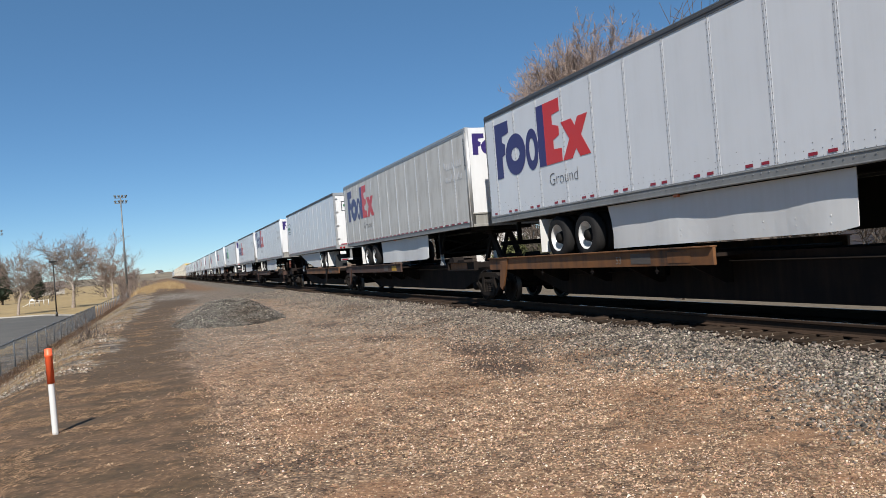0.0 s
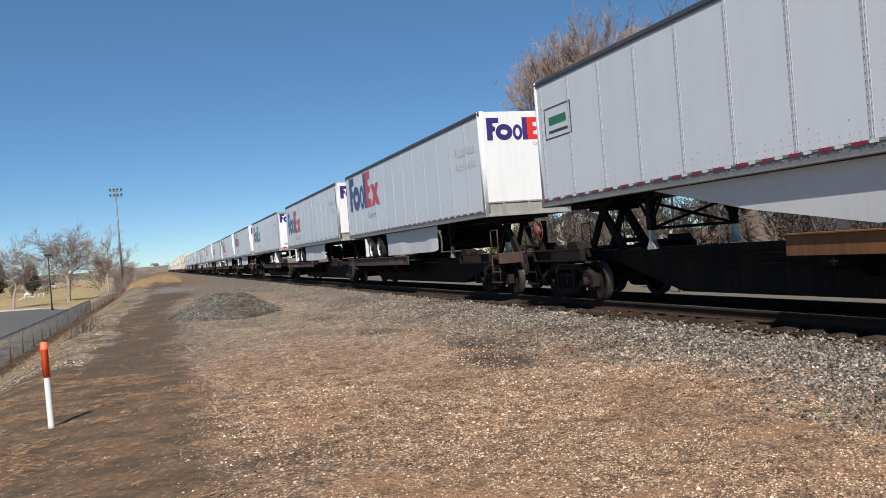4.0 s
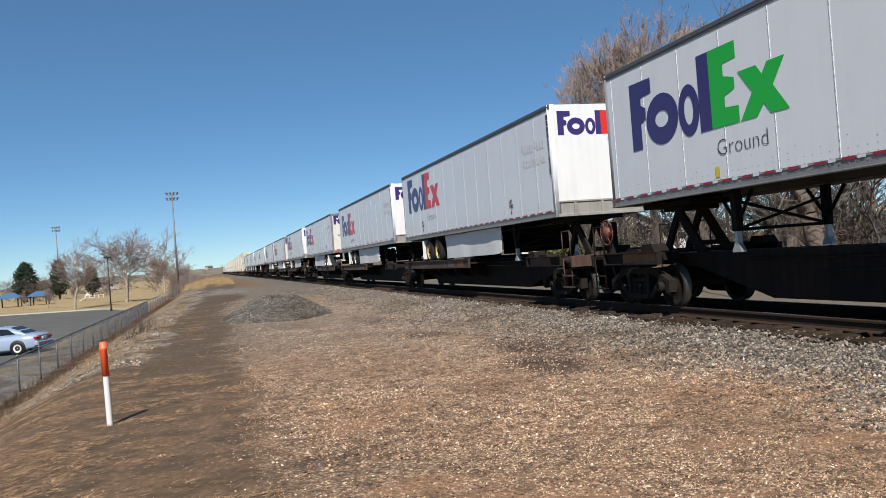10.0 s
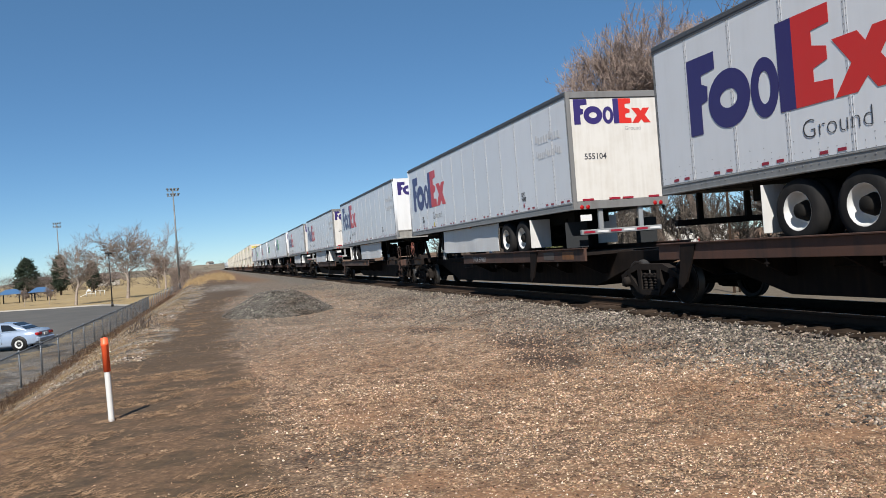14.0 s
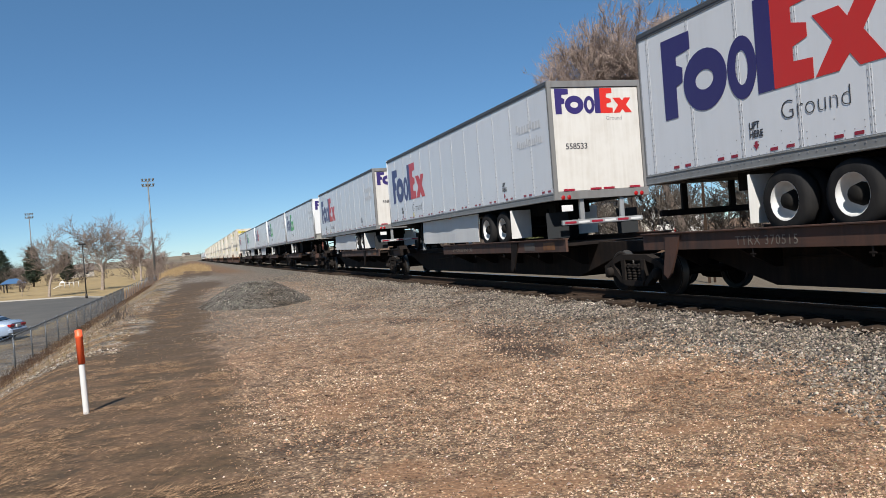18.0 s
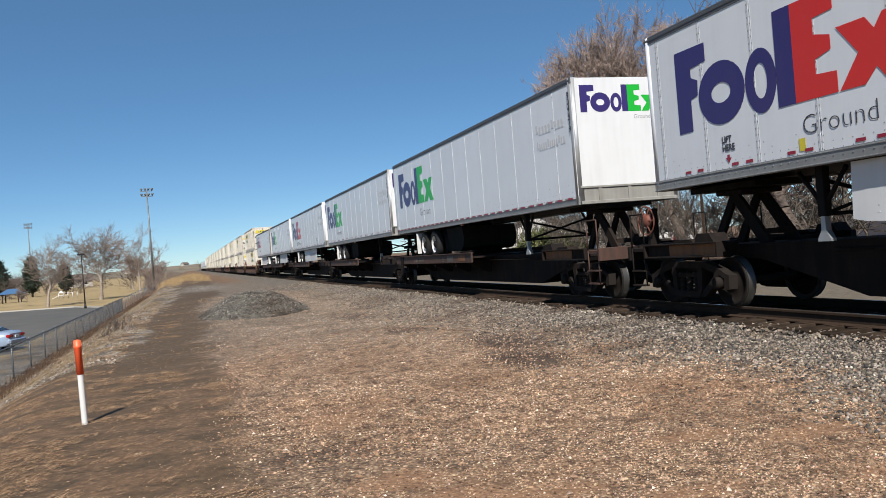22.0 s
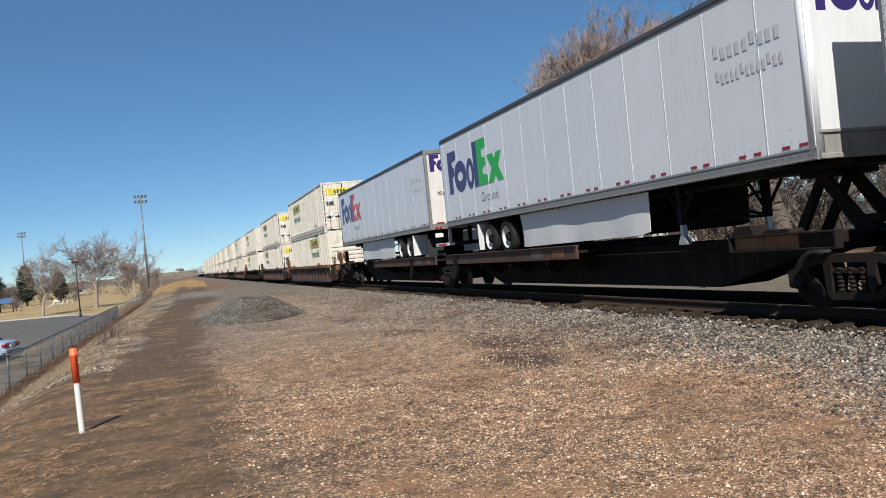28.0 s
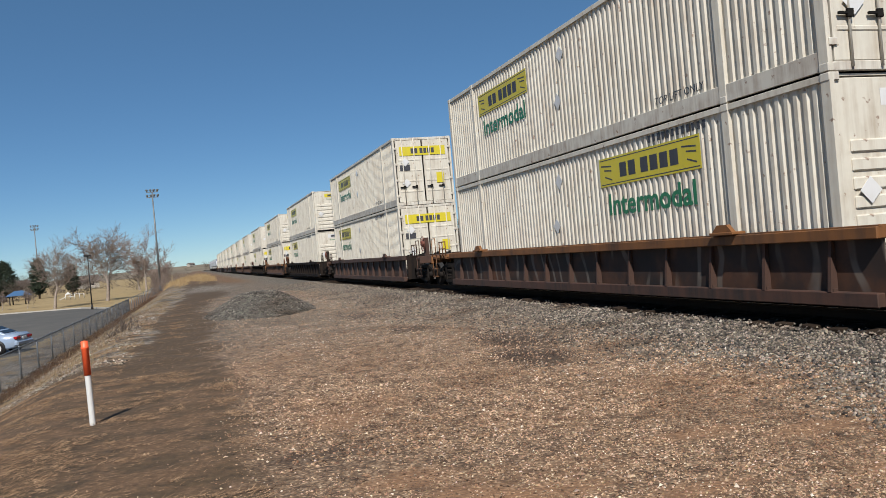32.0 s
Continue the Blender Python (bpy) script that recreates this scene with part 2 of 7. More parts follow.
M["ballast"] = stone_mat("ballast_stone", ((0.0, (0.024, 0.022, 0.021)), (0.3, (0.080, 0.070, 0.060)), (0.55, (0.155, 0.132, 0.108)), (0.8, (0.228, 0.187, 0.150)), (0.97, (0.30, 0.255, 0.21)), (1.0, (0.48, 0.44, 0.38))))
M["gravel"] = stone_mat("tan_gravel", ((0.0, (0.098, 0.056, 0.033)), (0.35, (0.235, 0.142, 0.085)), (0.7, (0.362, 0.242, 0.157)), (0.93, (0.44, 0.318, 0.222)), (1.0, (0.60, 0.53, 0.44))))
M["oily"] = stone_mat("oil_stained_stone", ((0.0, (0.0152, 0.0099, 0.0068)), (0.6, (0.0471, 0.0289, 0.0198)), (0.93, (0.106, 0.0684, 0.0471)), (1.0, (0.38, 0.334, 0.274))))
M["pale_gravel"] = stone_mat("pale_grey_gravel", ((0.0, (0.052, 0.044, 0.036)), (0.4, (0.175, 0.147, 0.119)), (0.8, (0.30, 0.256, 0.208)), (1.0, (0.52, 0.47, 0.40))))
M["heap"] = stone_mat("grey_heap_stone", ((0.0, (0.027, 0.026, 0.024)), (0.5, (0.105, 0.096, 0.083)), (0.9, (0.20, 0.18, 0.152)), (1.0, (0.34, 0.31, 0.27))))


def bark(name, c1, c2, scale=6):
    m, n, l, b = mat(name, 0.9)
    co = n.new("ShaderNodeTexCoord").outputs["Object"]
    nz = noise_tex(n, l, scale, 5, co)
    l.new(ramp(n, l, nz.outputs[0], ((0.3, c1), (0.7, c2))), b.inputs["Base Color"])
    bump(n, l, b, nz.outputs[0], 0.5, 0.03)
    return m


M["bark"] = bark("grey_bark", (0.18, 0.142, 0.115), (0.36, 0.30, 0.25))
M["bark_dark"] = bark("dark_bark", (0.057, 0.0418, 0.0342), (0.129, 0.0988, 0.0798))
M["twig"] = bark("tan_twigs", (0.15, 0.110, 0.093), (0.36, 0.275, 0.23), 1.4)
M["brush"] = bark("dark_brush", (0.0266, 0.0213, 0.0167), (0.144, 0.118, 0.095), 1.6)
M["twig_grey"] = bark("grey_twigs", (0.105, 0.079, 0.067), (0.27, 0.21, 0.172), 0.8)
M["twig_dark"] = bark("brown_brush", (0.0494, 0.038, 0.0319), (0.129, 0.0988, 0.0798), 0.6)
M["needles"] = bark("pine_needles", (0.0091, 0.0167, 0.0091), (0.0304, 0.0456, 0.0228), 1.2)
M["evergreen_shrub"] = bark("green_brush", (0.0456, 0.0532, 0.0152), (0.122, 0.129, 0.0456), 1.2)
M["lawn_far"] = bark("far_slope", (0.122, 0.0988, 0.0684), (0.198, 0.16, 0.106), 0.02)
M["straw"] = bark("dry_grass_blades", (0.228, 0.144, 0.0646), (0.418, 0.304, 0.16), 1.5)
M["weed_brown"] = bark("dead_brown_weeds", (0.0342, 0.0182, 0.0106), (0.129, 0.0722, 0.0395), 3.0)
M["straw_tuft"] = bark("yellow_dry_tufts", (0.152, 0.0988, 0.0456), (0.441, 0.334, 0.182), 1.0)
M["straw_pale"] = bark("pale_dead_grass", (0.12, 0.066, 0.034), (0.42, 0.27, 0.155), 5.0)


def ground_mat():
    """Gravel near the track, trodden brown earth, dead grass, park lawn; zones follow the plan in metres."""
    m, n, l, b = mat("ground_earth_gravel", 0.95)
    geo = n.new("ShaderNodeNewGeometry").outputs["Position"]
    sep = n.new("ShaderNodeSeparateXYZ")
    l.new(geo, sep.inputs[0])
    X, Y = sep.outputs[0], sep.outputs[1]
    wob = noise_tex(n, l, 0.45, 4, geo)
    wob2 = noise_tex(n, l, 2.2, 4, geo)
    w = fmath(n, l, "MULTIPLY_ADD", fmath(n, l, "SUBTRACT", wob.outputs[0], 0.5), 3.0, )
    w.node.inputs[2].default_value = 0.0
    w2 = fmath(n, l, "MULTIPLY", fmath(n, l, "SUBTRACT", wob2.outputs[0], 0.5), 1.2)
    xw = fmath(n, l, "ADD", fmath(n, l, "ADD", X, w), w2)

    def band(lo, hi, src):
        s = n.new("ShaderNodeMapRange")
        s.interpolation_type = "SMOOTHSTEP"
        s.inputs["From Min"].default_value, s.inputs["From Max"].default_value = lo, hi
        l.new(src, s.inputs["Value"])
        return s.outputs[0]

    # pebbles, two sizes
    def pebbles(scale, stops):
        v = n.new("ShaderNodeTexVoronoi")
        v.inputs["Scale"].default_value = scale
        l.new(geo, v.inputs["Vector"])
        sp = n.new("ShaderNodeSeparateColor")
        l.new(v.outputs["Color"], sp.inputs[0])
        c = ramp(n, l, sp.outputs[0], stops)
        # cell rims darkened, painting the shade between pebbles
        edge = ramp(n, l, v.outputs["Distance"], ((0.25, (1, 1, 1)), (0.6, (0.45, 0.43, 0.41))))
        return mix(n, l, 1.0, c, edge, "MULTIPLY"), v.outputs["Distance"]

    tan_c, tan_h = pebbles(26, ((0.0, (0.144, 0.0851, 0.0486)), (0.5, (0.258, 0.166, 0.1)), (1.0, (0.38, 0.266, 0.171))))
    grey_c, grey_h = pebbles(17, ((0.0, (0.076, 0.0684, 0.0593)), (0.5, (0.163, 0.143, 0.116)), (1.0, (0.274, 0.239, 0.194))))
    soil_n = noise_tex(n, l, 7.0, 9, geo, 0.76)
    soil = ramp(n, l, soil_n.outputs[0], ((0.25, (0.026, 0.0150, 0.0066)), (0.55, (0.068, 0.0412, 0.0186)), (0.8, (0.132, 0.083, 0.040))))
    clay = ramp(n, l, soil_n.outputs[0], ((0.25, (0.152, 0.076, 0.038)), (0.6, (0.274, 0.144, 0.0722)), (0.85, (0.334, 0.205, 0.114))))
    mps = n.new("ShaderNodeMapping")
    mps.inputs["Scale"].default_value = (1.0, 1.1, 1.0)
    l.new(geo, mps.inputs[0])
    straw_n = noise_tex(n, l, 13.0, 7, mps.outputs[0], 0.78)
    straw = ramp(n, l, straw_n.outputs[0], ((0.3, (0.0441, 0.0236, 0.0114)), (0.5, (0.118, 0.0654, 0.0319)), (0.68, (0.251, 0.152, 0.0798))))
    lawn_n = noise_tex(n, l, 0.35, 6, geo, 0.7)
    lawn = ramp(n, l, lawn_n.outputs[0], ((0.3, (0.205, 0.146, 0.066)), (0.6, (0.31, 0.226, 0.105)), (0.85, (0.38, 0.295, 0.15))))
    # tan gravel with clay patches
    patch = ramp(n, l, noise_tex(n, l, 0.55, 5, geo, 0.6).outputs[0], ((0.52, (0, 0, 0)), (0.68, (1, 1, 1))))
    gravel = mix(n, l, fmath(n, l, "MULTIPLY", patch, 0.4), tan_c, clay)
    pits = ramp(n, l, noise_tex(n, l, 4.5, 4, geo, 0.7).outputs[0], ((0.36, (0.52, 0.49, 0.47)), (0.48, (0.95, 0.94, 0.93)), (0.62, (1.2, 1.2, 1.2))))
    gravel = mix(n, l, 1.0, gravel, pits, "MULTIPLY")
    # an oily dark patch
    for px, py, rx, ry, amt in ((5.5, 13.6, 0.8, 1.6, 0.85), (4.9, 11.4, 0.7, 1.2, 0.8), (4.6, 23.4, 0.7, 1.6, 0.85), (4.6, 17.7, 0.6, 0.9, 0.75), (1.0, 7.4, 0.8, 0.35, 0.5)):
        ex = fmath(n, l, "MULTIPLY", fmath(n, l, "SUBTRACT", X, px), 1.0 / rx)
        ey = fmath(n, l, "MULTIPLY", fmath(n, l, "SUBTRACT", Y, py), 1.0 / ry)
        dd = fmath(n, l, "SQRT", fmath(n, l, "ADD", fmath(n, l, "MULTIPLY", ex, ex), fmath(n, l, "MULTIPLY", ey, ey)))
        dd = fmath(n, l, "ADD", dd, w2)
        oil = fmath(n, l, "SUBTRACT", 1.0, band(0.45, 1.15, dd))
        gravel = mix(n, l, fmath(n, l, "MULTIPLY", oil, amt), gravel, (0.0342, 0.0205, 0.0129))
    # orange clay showing through
    for px, py, rx, ry in ((1.75, 5.45, 0.42, 0.35), (1.45, 6.1, 0.45, 0.3), (1.4, 8.8, 0.5, 0.6), (2.3, 5.2, 0.5, 0.2), (4.0, 5.95, 0.45, 0.22), (3.2, 4.7, 0.45, 0.2), (4.5, 4.35, 0.4, 0.2), (4.9, 5.5, 0.6, 0.25)):
        ex = fmath(n, l, "MULTIPLY", fmath(n, l, "SUBTRACT", X, px), 1.0 / rx)
        ey = fmath(n, l, "MULTIPLY", fmath(n, l, "SUBTRACT", Y, py), 1.0 / ry)
        dd = fmath(n, l, "SQRT", fmath(n, l, "ADD", fmath(n, l, "MULTIPLY", ex, ex), fmath(n, l, "MULTIPLY", ey, ey)))
        show = fmath(n, l, "SUBTRACT", 1.0, band(0.4, 1.3, fmath(n, l, "ADD", dd, w2)))
        gravel = mix(n, l, fmath(n, l, "MULTIPLY", show, 0.6), gravel, clay)
    # from left to right: straw bank, trodden path, tan gravel, grey ballast
    to_grey = band(4.9, 7.4, xw)
    # ballast bed toned down so that gaps between stones read as shaded
    right = mix(n, l, to_grey, gravel, mix(n, l, 1.0, grey_c, (0.76, 0.73, 0.70), "MULTIPLY"))
    far_grey = band(11.0, 24.0, fmath(n, l, "ADD", Y, fmath(n, l, "MULTIPLY", w, 2.0)))
    right = mix(n, l, fmath(n, l, "MULTIPLY", far_grey, 0.70), right, grey_c)
    xp = fmath(n, l, "ADD", X, fmath(n, l, "ADD", fmath(n, l, "MULTIPLY", w, 0.75), w2))
    xr = fmath(n, l, "SUBTRACT", xp, fmath(n, l, "MULTIPLY", band(34.0, 54.0, Y), 1.5))
    to_gravel = band(0.1, 0.65, xr)
    mpl = n.new("ShaderNodeMapping")
    mpl.inputs["Scale"].default_value = (0.9, 1.2, 1.0)
    l.new(geo, mpl.inputs[0])
    dirt_n = ramp(n, l, noise_tex(n, l, 1.5, 9, mpl.outputs[0], 0.76).outputs[0], ((0.47, (0, 0, 0)), (0.56, (1, 1, 1))))
    near_straw = fmath(n, l, "SUBTRACT", 1.0, band(13.0, 19.0, fmath(n, l, "ADD", Y, w)))
    dirt = mix(n, l, fmath(n, l, "MULTIPLY", fmath(n, l, "MULTIPLY", dirt_n, 0.75), near_straw), soil, straw)
    c = mix(n, l, to_gravel, dirt, right)
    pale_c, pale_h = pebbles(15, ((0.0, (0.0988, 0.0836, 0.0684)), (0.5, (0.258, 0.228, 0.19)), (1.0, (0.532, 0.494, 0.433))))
    tuft_n = ramp(n, l, noise_tex(n, l, 0.9, 6, geo, 0.7).outputs[0], ((0.46, (0, 0, 0)), (0.54, (1, 1, 1))))
    patch_n = ramp(n, l, noise_tex(n, l, 0.7, 5, mpl.outputs[0], 0.7).outputs[0], ((0.44, (0.36, 0.32, 0.28)), (0.53, (1, 1, 1))))
    verge = mix(n, l, 1.0, mix(n, l, tuft_n, pale_c, mix(n, l, 0.5, straw, lawn)), patch_n, "MULTIPLY")
    far_verge = mix(n, l, band(17.0, 20.0, fmath(n, l, "ADD", Y, w)), dirt, verge)
    bank_c = far_verge
    to_dirt = band(-1.75, -1.35, fmath(n, l, "SUBTRACT", xp, fmath(n, l, "MULTIPLY", band(34.0, 54.0, Y), 0.7)))
    c = mix(n, l, to_dirt, bank_c, c)
    ex = fmath(n, l, "MULTIPLY", fmath(n, l, "SUBTRACT", X, 0.8), 0.5)
    ey = fmath(n, l, "MULTIPLY", fmath(n, l, "SUBTRACT", Y, 66.0), 0.14)
    dd = fmath(n, l, "SQRT", fmath(n, l, "ADD", fmath(n, l, "MULTIPLY", ex, ex), fmath(n, l, "MULTIPLY", ey, ey)))
    c = mix(n, l, fmath(n, l, "MULTIPLY", fmath(n, l, "SUBTRACT", 1.0, band(0.2, 1.3, fmath(n, l, "ADD", dd, fmath(n, l, "MULTIPLY", w2, 2.0)))), 0.7), c, pale_c)
    past = band(70.0, 95.0, fmath(n, l, "ADD", Y, w))
    c = mix(n, l, fmath(n, l, "MULTIPLY", past, fmath(n, l, "SUBTRACT", 1.0, band(4.0, 7.0, X))), c, straw)
    c = mix(n, l, fmath(n, l, "SUBTRACT", 1.0, band(-8.6, -7.2, X)), c, lawn)
    beyond = band(11.6, 12.6, xw)
    dirt_road = ramp(n, l, soil_n.outputs[0], ((0.3, (0.060, 0.047, 0.032)), (0.7, (0.155, 0.125, 0.088))))
    c = mix(n, l, beyond, c, dirt_road)
    c = mix(n, l, band(19.0, 22.0, xw), c, straw)
    l.new(c, b.inputs["Base Color"])
    hgt = mix(n, l, to_grey, tan_h, grey_h)
    hb = fmath(n, l, "SUBTRACT", 1.0, hgt)
    peb = fmath(n, l, "MULTIPLY", hb, fmath(n, l, "MULTIPLY", to_gravel, 1.0))
    tot = fmath(n, l, "ADD", peb, fmath(n, l, "MULTIPLY", soil_n.outputs[0], 0.6))
    bump(n, l, b, tot, 0.45, 0.03)
    return m


M["ground"] = ground_mat()


# ---------------------------------------------------------------- mesh building
class Form:
    """Collects vertices and faces of one part."""

    def __init__(self):
        self.v, self.f, self.s = [], [], []

    def add(self, vs, fs, smooth=False):
        k = len(self.v)
        self.v += [tuple(p) for p in vs]
        self.f += [tuple(i + k for i in q) for q in fs]
        self.s += [smooth] * len(fs)
        return self

    def box(self, x0, x1, y0, y1, z0, z1, c=0.0):
        if c <= 0:
            vs = [(x, y, z) for x in (x0, x1) for y in (y0, y1) for z in (z0, z1)]
            return self.add(vs, ((0, 1, 3, 2), (4, 6, 7, 5), (0, 4, 5, 1), (2, 3, 7, 6), (0, 2, 6, 4), (1, 5, 7, 3)))
        c = min(c, 0.45 * (x1 - x0), 0.45 * (y1 - y0), 0.45 * (z1 - z0))
        vs, idx = [], {}
        X, Y, Z = (x0, x1), (y0, y1), (z0, z1)
        for i in (0, 1):
            for j in (0, 1):
                for k in (0, 1):
                    sx, sy, sz = (1, -1)[i] * c, (1, -1)[j] * c, (1, -1)[k] * c
                    for ax, d in enumerate(((0, sy, sz), (sx, 0, sz), (sx, sy, 0))):
                        idx[i, j, k, ax] = len(vs)
                        vs.append((X[i] + d[0], Y[j] + d[1], Z[k] + d[2]))
        fs = []
        for ax in range(3):
            for side in (0, 1):
                q = []
                for u, w in ((0, 0), (1, 0), (1, 1), (0, 1)):
                    k = [0, 0, 0]
                    k[ax], k[(ax + 1) % 3], k[(ax + 2) % 3] = side, u, w
                    q.append(idx[(*k, ax)])
                fs.append(q if side else q[::-1])
        for ax in range(3):
            b, d = (ax + 1) % 3, (ax + 2) % 3
            for u in (0, 1):
                for w in (0, 1):
                    k0, k1 = [0, 0, 0], [0, 0, 0]
                    k0[ax], k1[ax] = 0, 1
                    k0[b] = k1[b] = u
                    k0[d] = k1[d] = w
                    q = [idx[(*k0, b)], idx[(*k1, b)], idx[(*k1, d)], idx[(*k0, d)]]
                    fs.append(q if u != w else q[::-1])
        for i in (0, 1):
            for j in (0, 1):
                for k in (0, 1):
                    q = [idx[i, j, k, a_] for a_ in range(3)]
                    fs.append(q if (i + j + k) % 2 else q[::-1])
        return self.add(vs, fs)

    def tube(self, p0, p1, r0, r1=None, seg=8, caps=True, smooth=True):
        p0, p1 = Vector(p0), Vector(p1)
        r1 = r0 if r1 is None else r1
        d = (p1 - p0).normalized()
        u = d.orthogonal().normalized()
        w = d.cross(u)
        vs = []
        for p, r in ((p0, r0), (p1, r1)):
            for i in range(seg):
                t = 2 * math.pi * i / seg
                vs.append(p + (u * math.cos(t) + w * math.sin(t)) * r)
        k = len(self.v)
        self.add(vs, [(i, (i + 1) % seg, seg + (i + 1) % seg, seg + i) for i in range(seg)], smooth)
        if caps:
            self.f += [tuple(k + i for i in range(seg))[::-1], tuple(k + seg + i for i in range(seg))]
            self.s += [False, False]
        return self

    def lathe(self, axis, centre, prof, seg=20, smooth=True):
        """prof: (along, radius) pairs turned round an axis 'x' or 'z'."""
        vs, n_ = [], len(prof)
        for i in range(seg):
            t = 2 * math.pi * i / seg
            for al, r in prof:
                if axis == "x":
                    vs.append((centre[0] + al, centre[1] + r * math.cos(t), centre[2] + r * math.sin(t)))
                else:
                    vs.append((centre[0] + r * math.cos(t), centre[1] + r * math.sin(t), centre[2] + al))
        fs = []
        for i in range(seg):
            j = (i + 1) % seg
            for k in range(n_ - 1):
                fs.append((i * n_ + k, j * n_ + k, j * n_ + k + 1, i * n_ + k + 1))
        return self.add(vs, fs, smooth)

    def slab(self, pts, axis, lo, hi):
        """A flat outline pushed through along an axis. pts are in the other two axes, in order."""
        n_ = len(pts)

        def at(p, h):
            return {"x": (h, p[0], p[1]), "y": (p[0], h, p[1]), "z": (p[0], p[1], h)}[axis]
        vs = [at(p, lo) for p in pts] + [at(p, hi) for p in pts]
        fs = [tuple(range(n_))[::-1], tuple(range(n_, 2 * n_))]
        fs += [(i, (i + 1) % n_, n_ + (i + 1) % n_, n_ + i) for i in range(n_)]
        return self.add(vs, fs)

    def mesh(self, name, material):
        me = bpy.data.meshes.new(name)
        me.from_pydata(self.v, [], self.f)
        me.polygons.foreach_set("use_smooth", self.s)
        if material:
            me.materials.append(material)
        bm = bmesh.new()
        bm.from_mesh(me)
        bmesh.ops.recalc_face_normals(bm, faces=bm.faces)
        bm.to_mesh(me)
        bm.free()
        return me


CACHE = {}


def part(name, form, material, parent, label="", key=None, at=None):
    """One mesh under a thing or a part. With a key, alike pieces share their mesh."""
    if key is not None and key in CACHE:
        me = CACHE[key]
    else:
        me = (form() if callable(form) else form).mesh(name, M[material])
        if key is not None:
            CACHE[key] = me
    ob = new(name, me)
    ob.parent = parent
    if at is not None:
        ob.location = at
    if label:
        tagged(ob, label)
    return ob


def thing(name, label, category, group="", kind="", at=(0, 0, 0), rz=0):
    ob = new(name)
    ob.empty_display_size = 0.3
    ob.matrix_basis = pose(*at, 0, 0, rz)
    return tagged(ob, label, category, group, kind)


def from_arrays(name, verts, faces, material, smooth=False):
    """A large joined mesh from arrays of one face size."""
    me = bpy.data.meshes.new(name)
    nv, nf, k = len(verts), len(faces), faces.shape[1]
    me.vertices.add(nv)
    me.vertices.foreach_set("co", verts.astype(np.float32).ravel())
    me.loops.add(nf * k)
    me.loops.foreach_set("vertex_index", faces.astype(np.int32).ravel())
    me.polygons.add(nf)
    me.polygons.foreach_set("loop_start", np.arange(0, nf * k, k, dtype=np.int32))
    if smooth:
        me.polygons.foreach_set("use_smooth", np.ones(nf, dtype=bool))
    me.update(calc_edges=True)
    me.validate()
    me.materials.append(M[material])
    return me


TEXT_CACHE = {}


def words(text, size, name, material, parent, at, face="side", width=None, spacing=1.0, bold=0.0, depth=0.001, line=0.9):
    """Flat lettering with the built-in font. face: side (read from -x), end (read from -y)."""
    key = (text, size, width, spacing, bold, material)
    if key not in TEXT_CACHE:
        cu = bpy.data.curves.new("text", "FONT")
        cu.body, cu.size, cu.space_character, cu.offset, cu.extrude = text, size, spacing, bold, depth
        cu.space_line, cu.resolution_u = line, 3
        tmp = bpy.data.objects.new("text", cu)
        me = bpy.data.meshes.new_from_object(tmp)
        bpy.data.objects.remove(tmp)
        me.materials.clear()
        me.materials.append(M[material])
        if width:
            xs_ = [v.co.x for v in me.vertices]
            me.transform(Matrix.Diagonal((width / (max(xs_) - min(xs_)), 1, 1, 1)))
        TEXT_CACHE[key] = me
    ob = new(name, TEXT_CACHE[key])
    ob.parent = parent
    turn = pose(0, 0, 0, 90, 0, -90) if face == "side" else pose(0, 0, 0, 90, 0, 0)
    ob.matrix_basis = Matrix.Translation(at) @ turn
    return ob


MOVING = []      # things on the rails, with their place along the track at the clip's start
XC = 9.72        # track centre
SPEED = 9.9

# ---------------------------------------------------------------- ground
def smooth(x, lo, hi):
    t = np.clip((np.asarray(x, float) - lo) / (hi - lo), 0, 1)
    return t * t * (3 - 2 * t)


def ground_z(x, y):
    x, y = np.asarray(x, float), np.asarray(y, float)
    z = -0.4 - 1.3 * smooth(-x, 1.9, 5.6) - 0.1 * smooth(-x, 5.6, 9)
    z = z + 0.16 * smooth(x, 5.6, 8.3) + 0.02 * smooth(x, 8.5, 8.9) - 0.13 * smooth(x, 11.2, 13.2)
    bank = np.exp(-((x + 0.6) / 3.0) ** 4 - ((y - 98) / 26) ** 4)
    z = z + 0.55 * bank
    z = z + 0.12 * smooth(y, 20, 50) * smooth(x, -1.5, 0) * (1 - smooth(x, 4, 7))
    z = z - 0.16 * np.exp(-((x - 2.6) / 1.4) ** 2 - ((y - 24.5) / 1.2) ** 2)
    return z


def graded(stops):
    out = []
    for (a0, step), (a1, _) in zip(stops, stops[1:]):
        out += list(np.arange(a0, a1 - 1e-6, step))
    return np.array(out + [stops[-1][0]])


gx = graded(((-1600, 200), (-400, 60), (-100, 10), (-40, 2.5), (-10, 0.3), (14, 1.0), (30, 5), (100, 60), (400, 200), (1600, 1)))
gy = graded(((-900, 150), (-150, 25), (-25, 4), (3, 0.3), (45, 1.0), (150, 5), (300, 40), (600, 200), (2400, 1)))
GX, GY = np.meshgrid(gx, gy, indexing="ij")
GZ = ground_z(GX, GY)
near_w = smooth(-np.abs(GX - 2), -14, -8) * smooth(-np.abs(GY - 25), -60, -40)
rough_n = np.array([noise.noise((x * 0.9, y * 0.9, 0.3)) + 0.5 * noise.noise((x * 2.3, y * 2.3, 7.1)) for x, y in zip(GX.ravel(), GY.ravel())]).reshape(GX.shape)
GZ = GZ + 0.03 * rough_n * near_w * (1 - smooth(GX, 6.5, 8))
